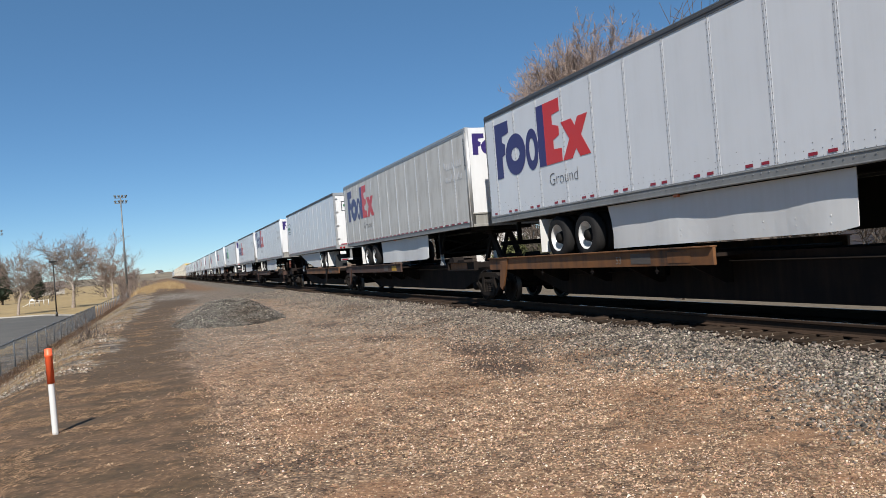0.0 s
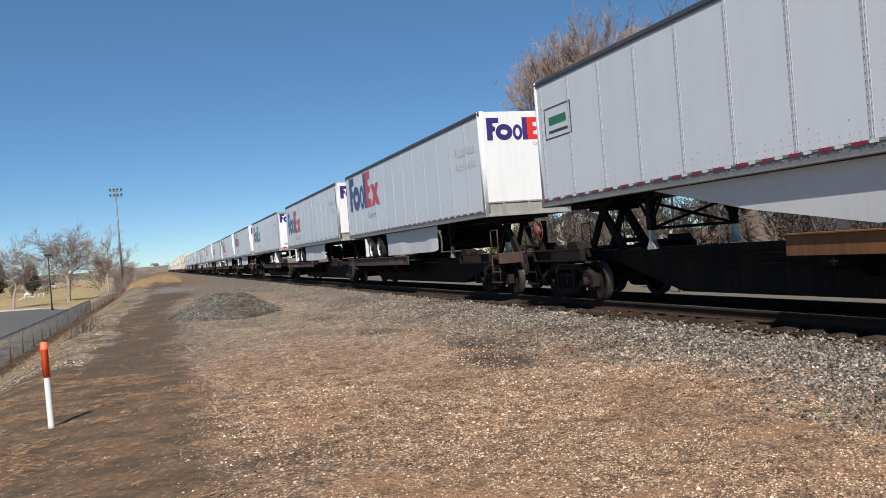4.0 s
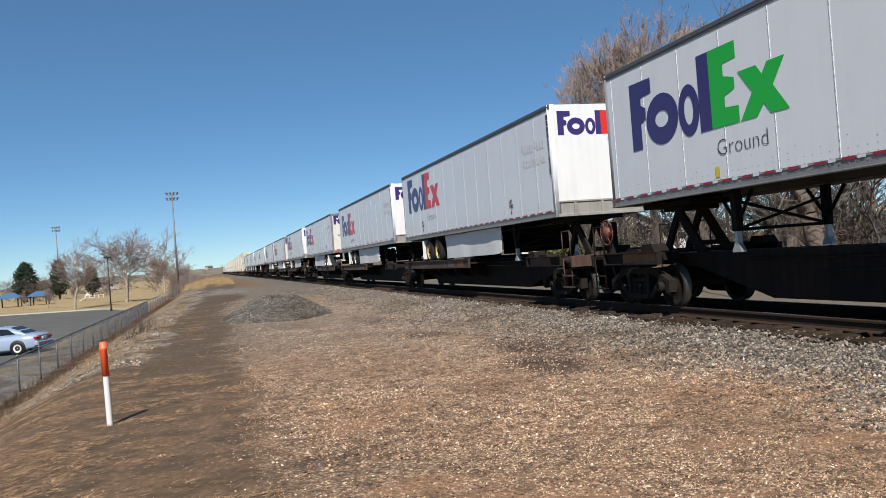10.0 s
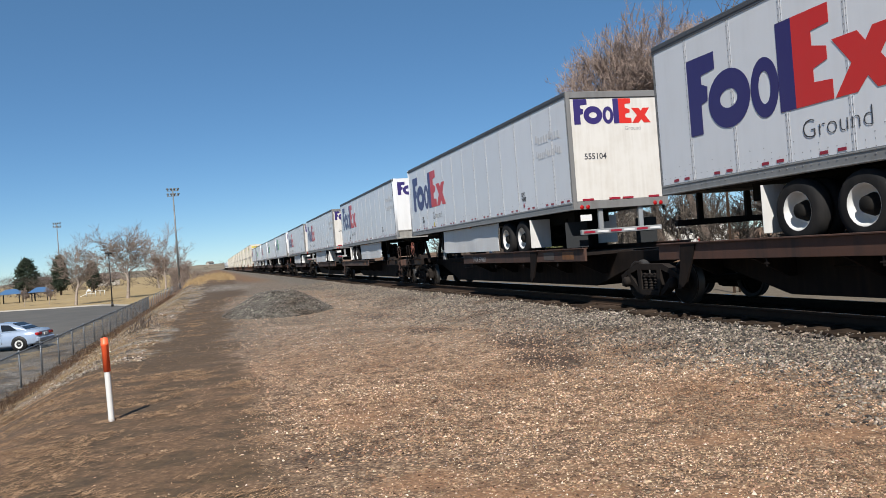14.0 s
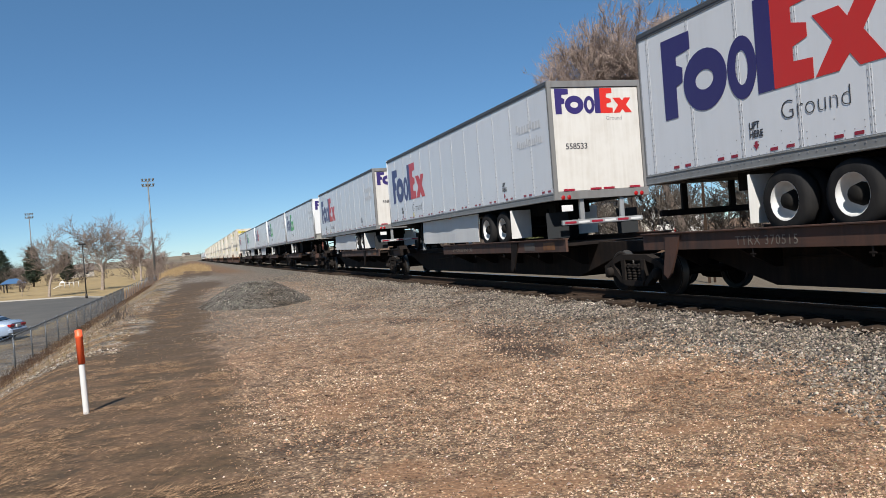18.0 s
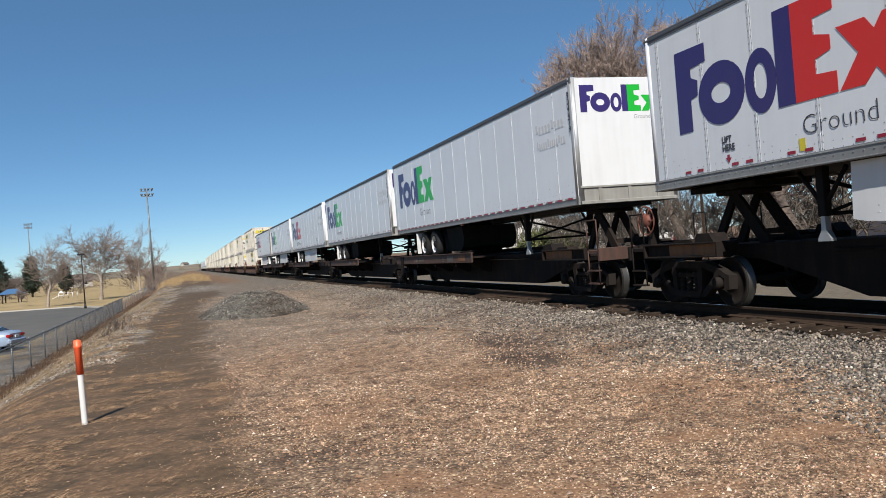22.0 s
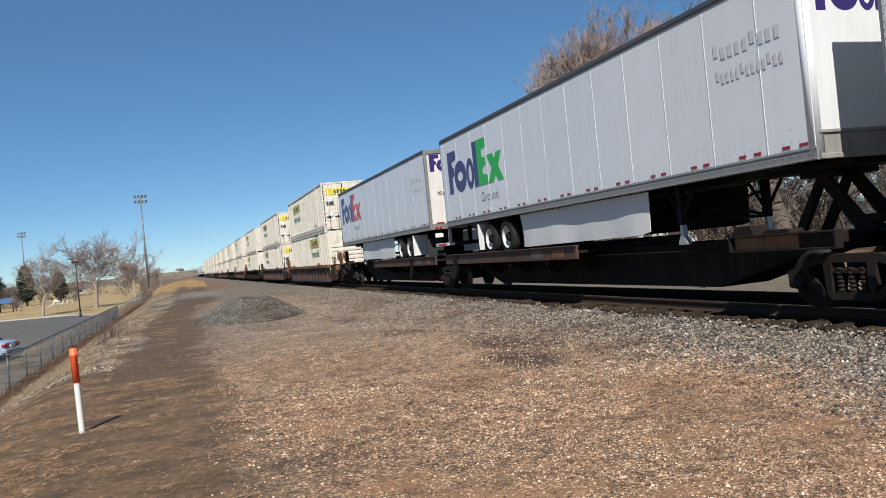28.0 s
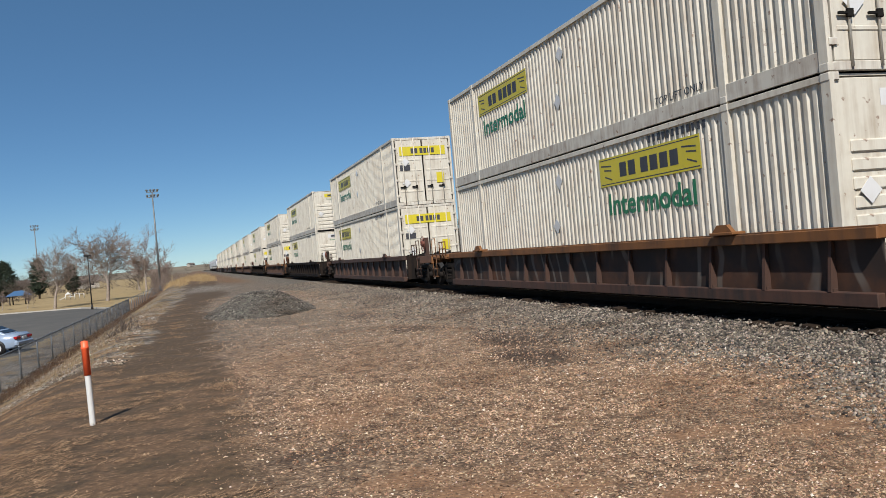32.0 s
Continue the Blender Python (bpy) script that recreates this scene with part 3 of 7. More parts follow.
nx_, ny_ = GX.shape
gi = np.arange(nx_ * ny_).reshape(nx_, ny_)
gf = np.stack([gi[:-1, :-1], gi[1:, :-1], gi[1:, 1:], gi[:-1, 1:]], -1).reshape(-1, 4)
ground = new("ground", from_arrays("ground", np.stack([GX, GY, GZ], -1).reshape(-1, 3), gf, "ground", True))
tagged(ground, "brown earth, tan gravel and dead grass beside the track", "ground", kind="structure")



def ground_at(x, y):
    """Height of the ground sheet itself, between its grid points."""
    x, y = np.asarray(x, float), np.asarray(y, float)
    i = np.clip(np.searchsorted(gx, x) - 1, 0, len(gx) - 2)
    j = np.clip(np.searchsorted(gy, y) - 1, 0, len(gy) - 2)
    u, v = (x - gx[i]) / (gx[i + 1] - gx[i]), (y - gy[j]) / (gy[j + 1] - gy[j])
    return GZ[i, j] * (1 - u) * (1 - v) + GZ[i + 1, j] * u * (1 - v) + GZ[i, j + 1] * (1 - u) * v + GZ[i + 1, j + 1] * u * v


# stones
ICO_V = []
for a_ in range(12):
    if a_ == 0:
        ICO_V.append((0, 0, 1))
    elif a_ == 11:
        ICO_V.append((0, 0, -1))
    else:
        k_ = a_ - 1
        up_ = 1 if k_ < 5 else -1
        t_ = 2 * math.pi * (k_ % 5) / 5 + (0 if up_ > 0 else math.pi / 5)
        ICO_V.append((0.894 * math.cos(t_), 0.894 * math.sin(t_), 0.447 * up_))
ICO_V = np.array(ICO_V)
ICO_F = []
for k_ in range(5):
    n_ = (k_ + 1) % 5
    ICO_F += [(0, 1 + k_, 1 + n_), (1 + k_, 6 + k_, 1 + n_), (1 + n_, 6 + k_, 6 + n_), (11, 6 + n_, 6 + k_)]
ICO_F = np.array(ICO_F)


OCT_V = np.array([(1, 0, 0.1), (0.1, 1, 0), (-1, 0.1, 0), (0, -1, -0.1), (0.1, 0, 1), (0, 0.1, -1)])
OCT_F = np.array([(0, 1, 4), (1, 2, 4), (2, 3, 4), (3, 0, 4), (1, 0, 5), (2, 1, 5), (3, 2, 5), (0, 3, 5)])


CHIP_V = np.array([(1, 0.1, -0.3), (0.1, 1, -0.3), (-1, -0.1, -0.3), (-0.1, -1, -0.3), (0.0, 0.0, 0.9)])
CHIP_F = np.array([(0, 1, 4), (1, 2, 4), (2, 3, 4), (3, 0, 4)])


def stones(rng, x, y, z, size, tv=ICO_V, tf=ICO_F):
    """Low angular stones at the given places, joined."""
    n_ = len(x)
    v = tv[None] * (1 + rng.uniform(-0.32, 0.32, (n_, len(tv), 1))) + rng.uniform(-0.22, 0.22, (n_, len(tv), 3))
    v = v * rng.uniform(0.55, 1.25, (n_, 1, 3)) * np.array([1, 1, 0.75])
    t = rng.uniform(0, 2 * np.pi, n_)
    c, s = np.cos(t)[:, None], np.sin(t)[:, None]
    vx, vy = v[..., 0] * c - v[..., 1] * s, v[..., 0] * s + v[..., 1] * c
    tl = rng.uniform(-0.7, 0.7, n_)
    c, s = np.cos(tl)[:, None], np.sin(tl)[:, None]
    vy, vz = vy * c - v[..., 2] * s, vy * s + v[..., 2] * c
    h = (size / 2)[:, None]
    P = np.stack([vx * h + x[:, None], vy * h + y[:, None], vz * h + z[:, None]], -1)
    F = tf[None] + (np.arange(n_) * len(tv))[:, None, None]
    return P.reshape(-1, 3), F.reshape(-1, 3)


rng = np.random.default_rng(7)


def scatter_y(n_, lo, hi, power):
    return lo + (hi - lo) * rng.random(n_) ** power


n_ = 84000
sy = scatter_y(n_, 3.2, 60, 1.75)
sx = 3.4 + 4.98 * rng.random(n_) ** 0.62
lump = np.array([noise.noise((x * 0.35, y * 0.22, 6.3)) + 0.5 * noise.noise((x * 1.1, y * 0.8, 8.8)) for x, y in zip(sx, sy)])
keep = rng.random(n_) < smooth(sx + 1.5 * lump, 4.6, 7.6)
sx, sy = sx[keep], sy[keep]
n_ = len(sx)
ss = rng.uniform(0.030, 0.066, n_)
P, F = stones(rng, sx, sy, ground_at(sx, sy) + ss * 0.12, ss, OCT_V, OCT_F)
n_ = 3500
ty, tx = 3.0 + 42 * rng.random(n_) ** 1.6, 8.05 + 0.6 * rng.random(n_) ** 1.8
sx, sy = np.concatenate([sx, tx]), np.concatenate([sy, ty])
ts = rng.uniform(0.04, 0.075, n_)
P2, F2 = stones(rng, tx, ty, -0.215 + rng.uniform(-0.02, 0.035, n_), ts, CHIP_V, CHIP_F)
F = np.concatenate([F, F2 + len(P)])
P = np.concatenate([P, P2])
tagged(new("ballast_stones", from_arrays("ballast_stones", P, F, "ballast")), "grey angular ballast stones on the shoulder of the track", "stones", kind="stuff")
n_ = 290000
sy = scatter_y(n_, 3.3, 38, 2.4)
sx = -4.5 + 12.0 * rng.random(n_) ** 0.55
lump = np.array([noise.noise((x * 0.8, y * 0.8, 3.3)) for x, y in zip(sx, sy)])
keep = rng.random(n_) < np.clip(0.04 + (sx - 0.1 + lump * 1.2) / 1.1, 0.02, 1) * (1 - 0.5 * (sx > 6.0)) * (0.85 + 0.25 * lump)
sx, sy = sx[keep], sy[keep]
ss = rng.uniform(0.012, 0.028, len(sx)) * np.where(rng.random(len(sx)) < 0.012, 1.8, 1.0)
spot = np.zeros(len(sx))
for px, py, rx, ry in ((5.5, 13.6, 0.8, 1.6), (4.9, 11.4, 0.7, 1.2), (4.6, 23.4, 0.7, 1.6), (4.6, 17.7, 0.6, 0.9)):
    spot = np.maximum(spot, np.clip(1.5 - 1.2 * np.hypot((sx - px) / rx, (sy - py) / ry), 0, 1))
bare = np.zeros(len(sx))
for px, py, rx, ry in ((1.75, 5.45, 0.42, 0.35), (1.45, 6.1, 0.45, 0.3), (1.4, 8.8, 0.5, 0.6), (2.3, 5.2, 0.5, 0.2), (4.0, 5.95, 0.45, 0.22), (3.2, 4.7, 0.45, 0.2), (4.5, 4.35, 0.4, 0.2), (4.9, 5.5, 0.6, 0.25)):
    bare = np.maximum(bare, np.clip(1.4 - np.hypot((sx - px) / rx, (sy - py) / ry), 0, 1))
keep = rng.random(len(sx)) > 0.45 * bare
sx, sy, ss, spot = sx[keep], sy[keep], ss[keep], spot[keep]
dark = rng.random(len(sx)) < 1.1 * spot
ox, oy, os_ = sx[dark], sy[dark], ss[dark]
P, F = stones(rng, ox, oy, ground_at(ox, oy) + os_ * 0.12, os_, CHIP_V, CHIP_F)
tagged(new("oily_stones", from_arrays("oily_stones", P, F, "oily")), "dark oil-stained pebbles in patches beside the track", "stones", kind="stuff")
sx, sy, ss = sx[~dark], sy[~dark], ss[~dark]
grey = rng.random(len(sx)) < np.clip((sy - 9) / 13 + 0.12 * (sx - 4), 0, 0.85)
qx, qy, qs = sx[grey], sy[grey], ss[grey]
P, F = stones(rng, qx, qy, ground_at(qx, qy) + qs * 0.12, qs, CHIP_V, CHIP_F)
tagged(new("grey_gravel", from_arrays("grey_gravel", P, F, "pale_gravel")), "greyish gravel between the path and the track", "stones", kind="stuff")
sx, sy, ss = sx[~grey], sy[~grey], ss[~grey]
n_ = 9000
vy, vx = 17.5 + 26 * rng.random(n_) ** 1.4, -1.5 - 3.4 * rng.random(n_)
lump = np.array([noise.noise((x * 0.9, y * 0.7, 5.3)) for x, y in zip(vx, vy)])
keep = lump > rng.uniform(-0.4, 0.25, n_)
vx, vy = vx[keep], vy[keep]
vs = rng.uniform(0.03, 0.075, len(vx))
P, F = stones(rng, vx, vy, ground_at(vx, vy) + vs * 0.15, vs, CHIP_V, CHIP_F)
tagged(new("verge_gravel", from_arrays("verge_gravel", P, F, "pale_gravel")), "pale grey gravel on the bank between path and fence", "stones", kind="stuff")
P, F = stones(rng, sx, sy, ground_at(sx, sy) + ss * 0.12, ss, CHIP_V, CHIP_F)
tagged(new("gravel_stones", from_arrays("gravel_stones", P, F, "gravel")), "tan and pink gravel pebbles strewn over trodden earth", "stones", kind="stuff")

n_ = 26000
cx, cy = 0.4 + 6.6 * rng.random(n_) ** 0.8, 7.0 + 40 * rng.random(n_) ** 1.5
cs = rng.uniform(0.021, 0.047, n_)
P, F = stones(rng, cx, cy, ground_at(cx, cy) + cs * 0.12, cs, CHIP_V, CHIP_F)
tagged(new("coarse_stones", from_arrays("coarse_stones", P, F, "gravel")), "coarse tan-brown stones scattered over the gravel", "stones", kind="stuff")

# heap of grey stone beside the path
n_ = 20000
ha, hr = rng.uniform(0, 2 * np.pi, n_), np.sqrt(rng.random(n_)) * 1.08
hx, hy = 2.15 + hr * 2.05 * np.cos(ha), 29.6 + hr * 2.9 * np.sin(ha)


def heap_z(x, y):
    r = np.hypot((x - 2.15) / 2.05, (y - 29.6) / 2.9)
    return ground_at(x, y) - 0.05 + 1.12 * np.clip(1 - r, 0, 1) ** 0.85 * (1 - 0.25 * np.clip(1 - r * 3, 0, 1))


ss = rng.uniform(0.03, 0.065, n_)
P, F = stones(rng, hx, hy, heap_z(hx, hy), ss, CHIP_V, CHIP_F)
heap_stones = from_arrays("stones", P, F, "heap")
heap = thing("gravel_heap", "low heap of dark grey crushed stone beside the dirt path", "gravel heap")
tagged(new("rubble", heap_stones), kind="stuff").parent = heap
hf = Form()
hv, hq = [], []
for i in range(13):
    for j in range(28):
        r, t = i / 12 * 1.02, 2 * math.pi * j / 28
        x, y = 2.15 + r * 2.05 * math.cos(t), 29.6 + r * 2.9 * math.sin(t)
        hv.append((x, y, float(heap_z(x, y)) - 0.03))
for i in range(12):
    for j in range(28):
        hq.append((i * 28 + j, (i + 1) * 28 + j, (i + 1) * 28 + (j + 1) % 28, i * 28 + (j + 1) % 28))
hf.add(hv, hq, True)
part("core", hf, "heap", heap)

# ---------------------------------------------------------------- track
RAIL = ((-0.075, -0.18), (0.075, -0.18), (0.075, -0.168), (0.012, -0.145), (0.010, -0.05), (0.036, -0.038), (0.036, -0.006),
        (0.028, 0.0), (-0.028, 0.0), (-0.036, -0.006), (-0.036, -0.038), (-0.010, -0.05), (-0.012, -0.145), (-0.075, -0.168))
track = thing("railway_track", "straight steel railway track on timber ties in ballast", "railway track", kind="structure", at=(XC, 0, 0))
for side in (-0.755, 0.755):
    rail = part("rail", Form().slab([(p[0] + side, p[1]) for p in RAIL], "y", -120, 1500), "rail_side", track, "rusty brown steel rail")
    part("rail_head", Form().box(side - 0.026, side + 0.026, -120, 1500, 0.0005, 0.003), "rail_top", rail, "bright worn rail head")
TIE = Form().box(-1.42, 1.34, -0.115, 0.115, -0.36, -0.165, 0.012)
tie_mesh = TIE.mesh("tie", M["tie"])
plate_mesh = Form().box(-0.18, 0.18, -0.09, 0.09, -0.166, -0.15, 0.004).mesh("tie_plate", M["rail_side"])
ry = random.Random(4)
tie_y = [-4 + 0.53 * k + ry.uniform(-0.05, 0.05) for k in range(110)]
for y in tie_y:
    ob = new("tie", tie_mesh)
    ob.parent = track
    ob.matrix_basis = pose(ry.uniform(-0.16, 0.08), y, ry.uniform(-0.025, 0.012), ry.uniform(-4, 4), ry.uniform(-0.8, 0.8), ry.uniform(-1.5, 1.5))
    for side in (-0.755,):
        pl = new("tie_plate", plate_mesh)
        pl.parent = ob
        pl.location = (side, 0, 0)
far_ties = Form()
y = tie_y[-1] + 0.53
while y < 330:
    far_ties.box(-1.3, 1.3, y - 0.115, y + 0.115, -0.36, -0.17)
    y += 0.53
tagged(part("far_ties", far_ties, "tie", track), kind="stuff")

# ---------------------------------------------------------------- trailers
TL, HW = 16.15, 1.295        # length, half width
Z0, Z1 = 2.13, 5.0           # underside of the bottom rail, roof


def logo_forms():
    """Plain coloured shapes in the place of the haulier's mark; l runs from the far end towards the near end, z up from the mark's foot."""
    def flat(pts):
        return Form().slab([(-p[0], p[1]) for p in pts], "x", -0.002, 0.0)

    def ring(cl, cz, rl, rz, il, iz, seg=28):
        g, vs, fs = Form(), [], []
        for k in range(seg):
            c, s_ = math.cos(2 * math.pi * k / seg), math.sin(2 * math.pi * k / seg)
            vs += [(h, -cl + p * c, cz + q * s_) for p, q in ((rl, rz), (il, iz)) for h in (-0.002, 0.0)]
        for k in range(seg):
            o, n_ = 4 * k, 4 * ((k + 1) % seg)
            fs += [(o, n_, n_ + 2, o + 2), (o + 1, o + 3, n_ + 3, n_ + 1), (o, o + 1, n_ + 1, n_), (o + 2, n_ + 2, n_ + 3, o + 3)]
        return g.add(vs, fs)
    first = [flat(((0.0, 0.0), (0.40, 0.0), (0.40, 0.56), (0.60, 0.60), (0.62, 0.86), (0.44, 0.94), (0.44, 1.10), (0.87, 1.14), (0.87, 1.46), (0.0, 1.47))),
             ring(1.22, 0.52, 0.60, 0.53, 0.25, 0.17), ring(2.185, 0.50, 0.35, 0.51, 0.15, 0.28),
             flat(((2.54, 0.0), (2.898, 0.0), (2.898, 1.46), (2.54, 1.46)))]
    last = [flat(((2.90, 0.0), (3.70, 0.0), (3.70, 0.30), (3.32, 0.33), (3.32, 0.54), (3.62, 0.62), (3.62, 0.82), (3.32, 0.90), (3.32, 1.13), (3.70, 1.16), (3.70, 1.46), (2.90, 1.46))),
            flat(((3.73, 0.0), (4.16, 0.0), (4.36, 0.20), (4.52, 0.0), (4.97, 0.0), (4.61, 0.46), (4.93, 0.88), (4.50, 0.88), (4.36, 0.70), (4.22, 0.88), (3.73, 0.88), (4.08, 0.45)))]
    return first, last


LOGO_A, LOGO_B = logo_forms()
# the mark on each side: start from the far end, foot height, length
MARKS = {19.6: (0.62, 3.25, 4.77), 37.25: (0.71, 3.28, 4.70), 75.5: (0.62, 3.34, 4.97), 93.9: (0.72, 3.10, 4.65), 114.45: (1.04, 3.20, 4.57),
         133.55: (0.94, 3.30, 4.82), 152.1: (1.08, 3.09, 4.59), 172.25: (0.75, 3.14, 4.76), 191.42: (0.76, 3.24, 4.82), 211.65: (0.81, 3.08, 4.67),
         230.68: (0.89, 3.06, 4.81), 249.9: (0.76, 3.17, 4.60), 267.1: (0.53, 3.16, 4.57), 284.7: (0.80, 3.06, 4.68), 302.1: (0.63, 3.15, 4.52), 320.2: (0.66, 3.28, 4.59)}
# first side joint, metres from the far end
JOINTS = {19.6: 0.55, 37.25: 0.15, 75.5: 0.10, 93.9: 0.85, 133.55: 0.18, 152.1: 1.06, 211.65: 0.12, 230.68: 0.36, 284.7: 0.05, 320.2: 0.73}
SLID_BACK = (172.25, 211.65, 230.68)     # axles nearer the middle


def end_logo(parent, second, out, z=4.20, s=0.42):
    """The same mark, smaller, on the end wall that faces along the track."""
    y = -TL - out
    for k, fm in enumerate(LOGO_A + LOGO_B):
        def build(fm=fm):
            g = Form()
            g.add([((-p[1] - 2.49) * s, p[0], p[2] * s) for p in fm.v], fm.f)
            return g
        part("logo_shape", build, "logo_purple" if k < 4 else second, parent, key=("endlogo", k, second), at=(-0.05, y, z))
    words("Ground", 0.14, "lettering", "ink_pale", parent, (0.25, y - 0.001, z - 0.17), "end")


def wheel_pair(parent, l_pos, rear_far, rim):
    """One axle with dual tyres each side."""
    y = -l_pos if rear_far else -TL + l_pos
    tyre_prof = ((-0.13, 0.30), (-0.135, 0.40), (-0.11, 0.475), (-0.05, 0.495), (0.05, 0.495), (0.11, 0.475), (0.135, 0.40), (0.13, 0.30))
    rim_prof = ((-0.125, 0.30), (-0.12, 0.285), (-0.02, 0.265), (0.055, 0.23), (0.075, 0.11), (0.03, 0.10), (0.02, 0.0))
    for x in (-1.13, -0.83, 0.83, 1.13):
        w = part("wheel", lambda: Form().lathe("x", (0, 0, 0), tyre_prof, 26), "tyre", parent, key="tyre", at=(x, y, 1.585))
        if abs(x) > 1:
            sg = 1 if x < 0 else -1
            rob = part("rim", lambda: Form().lathe("x", (0, 0, 0), rim_prof, 22), rim, w, key=("rim", rim))
            hub = part("hub", lambda: Form().lathe("x", (0, 0, 0), ((-0.13, 0.0), (-0.13, 0.07), (-0.10, 0.115), (0.0, 0.15), (0.05, 0.165)), 12), "under", w, key="hub")
            if sg < 0:
                rob.rotation_euler = hub.rotation_euler = (0, 0, math.pi)
    part("axle", lambda: Form().tube((-1.1, 0, 0), (1.1, 0, 0), 0.07, seg=8), "under", parent, key="axle", at=(0, y, 1.585))


def trailer(spec, lite=False):
    far, rear, colour, skin, skirt, number, tape, top, rim = spec
    second = {"red": "logo_red", "green": "logo_green"}.get(colour)
    what = {"red": "white box trailer with purple and red mark", "green": "white box trailer with purple and green mark", "none": "plain white box trailer with small framed mark"}[colour]
    if skin == "trailer_dirty":
        what = "grimy " + what
    what += ", doors leading" if rear == "near" else ", nose leading"
    T = thing("semi_trailer", what, "trailer", "trailers on the train", at=(XC, far, 0))
    MOVING.append((T, far))
    rear_far = rear == "far"

    def Y(l):                 # l: metres from the trailer's own rear
        return -l if rear_far else -TL + l
    # side panels with raised joints between them
    wp = TL / 13
    edges = [0.0] + [JOINTS.get(far, 0.3) + k * wp for k in range(13)] + [TL]
    if lite:
        edges = [0.0, TL]
    for l0, l1 in zip(edges, edges[1:]):
        w_ = round(l1 - l0, 3)
        if w_ > 0.02:
            part("side_panel", lambda: Form().box(-HW, -HW + 0.03, -w_ + 0.004, -0.004, Z0 + 0.19, Z1 - 0.13, 0.003), skin, T, key=("panel", skin, w_), at=(0, -l0, 0))
    joint = "seam" if colour != "green" else skin
    jw = 0.042 if colour != "green" else 0.008

    def joint_form():
        return Form().box(-HW - 0.003, -HW + 0.01, -jw, jw, Z0 + 0.19, Z1 - 0.13, 0.001).box(-HW - 0.006, -HW, -0.008, 0.008, Z0 + 0.19, Z1 - 0.13)
    for l0 in edges[1:-1]:
        part("joint", joint_form, joint, T, key=("joint", joint, colour == "green"), at=(0, -l0, 0))
    def rivet_rows():
        g, r_ = Form(), random.Random(2)
        for q in range(96):
            y = -0.12 - q * (TL - 0.24) / 95
            g.box(-HW - 0.003, -HW, y - 0.007, y + 0.007, Z0 + 0.198, Z0 + 0.210)
            g.box(-HW - 0.003, -HW, y - 0.007, y + 0.007, Z0 + 0.300, Z0 + 0.312)
            if q % 3 == 0 or r_.random() < 0.2:
                z = Z0 + 0.40 + 0.09 * (q % 2)
                g.box(-HW - 0.003, -HW, y - 0.008, y + 0.008, z - 0.007, z + 0.007)
            g.box(-HW - 0.017, -HW - 0.01, y - 0.010, y + 0.010, Z0 + 0.10, Z0 + 0.115)
        for l0 in edges[1:-1]:
            for q in range(26):
                z = Z0 + 0.22 + q * (Z1 - Z0 - 0.37) / 25
                for s in (-0.028, 0.028) if colour != "green" else (0.0,):
                    g.box(-HW - 0.006, -HW - 0.001, -l0 + s - 0.007, -l0 + s + 0.007, z - 0.011, z + 0.011)
        return g
    if not lite:
        tagged(part("rivets", rivet_rows, "rivet", T, key=("rivets", edges[1], colour == "green")), kind="stuff")
    part("far_side", lambda: Form().box(HW - 0.03, HW, -TL + 0.01, -0.01, Z0 + 0.19, Z1 - 0.13), skin, T, key=("farside", skin))
    part("roof", lambda: Form().box(-HW + 0.005, HW - 0.005, -TL + 0.005, -0.005, Z1 - 0.05, Z1 - 0.01), "alu", T, key="roof")
    part("floor", lambda: Form().box(-HW + 0.03, HW - 0.03, -TL + 0.03, -0.03, Z0 + 0.06, Z0 + 0.16), "under", T, key="floor")
    for x in (-1, 1):
        def rail_top():
            return Form().slab(((-0.03, Z1 - 0.135), (0.03, Z1 - 0.135), (0.03, Z1), (-0.022, Z1), (-0.03, Z1 - 0.02), (-0.03, Z1 - 0.045), (-0.038, Z1 - 0.05), (-0.038, Z1 - 0.085), (-0.03, Z1 - 0.09)), "y", -TL - 0.005, 0.005)

        def rail_low():
            o = [(0.03, Z0), (0.03, Z0 + 0.19), (-0.026, Z0 + 0.19)]
            for z in (0.175, 0.03):
                o += [(-0.026, Z0 + z), (-0.036, Z0 + z - 0.004), (-0.036, Z0 + z - 0.018), (-0.026, Z0 + z - 0.022)]
            o += [(-0.02, Z0)]
            return Form().slab(o, "y", -TL - 0.01, 0.01)
        ob = part("top_rail", rail_top, top, T, key=("toprail", top), at=(x * (HW - 0.018), 0, 0))
        ob2 = part("bottom_rail", rail_low, "base_rail", T, key="botrail", at=(x * (HW - 0.018), 0, 0))
        if x > 0:
            ob.scale = ob2.scale = (-1, 1, 1)
    # front wall at the nose
    nose_y, tail_y = (-TL, 0.0) if rear_far else (0.0, -TL)
    sg = -1 if rear_far else 1
    def nose():
        g = Form().box(-HW + 0.09, HW - 0.09, -0.03, 0.03, Z0 + 0.40, Z1 - 0.02, 0.005)
        return g
    part("front_wall", nose, "trailer_white", T, key="nose", at=(0, nose_y, 0))
    part("front_sill", lambda: Form().box(-HW + 0.05, HW - 0.05, -0.045, 0.045, Z0, Z0 + 0.08, 0.01).box(-HW + 0.05, HW - 0.05, -0.045, 0.045, Z0 + 0.36, Z0 + 0.41, 0.008).box(-HW + 0.1, HW - 0.1, -0.015, 0.015, Z0 + 0.08, Z0 + 0.36).box(-0.80, -0.72, -0.04, 0.04, Z0 + 0.08, Z0 + 0.36).box(-0.04, 0.04, -0.04, 0.04, Z0 + 0.08, Z0 + 0.36).box(0.72, 0.80, -0.04, 0.04, Z0 + 0.08, Z0 + 0.36), "nose_sill", T, key="frontsill", at=(0, nose_y, 0))
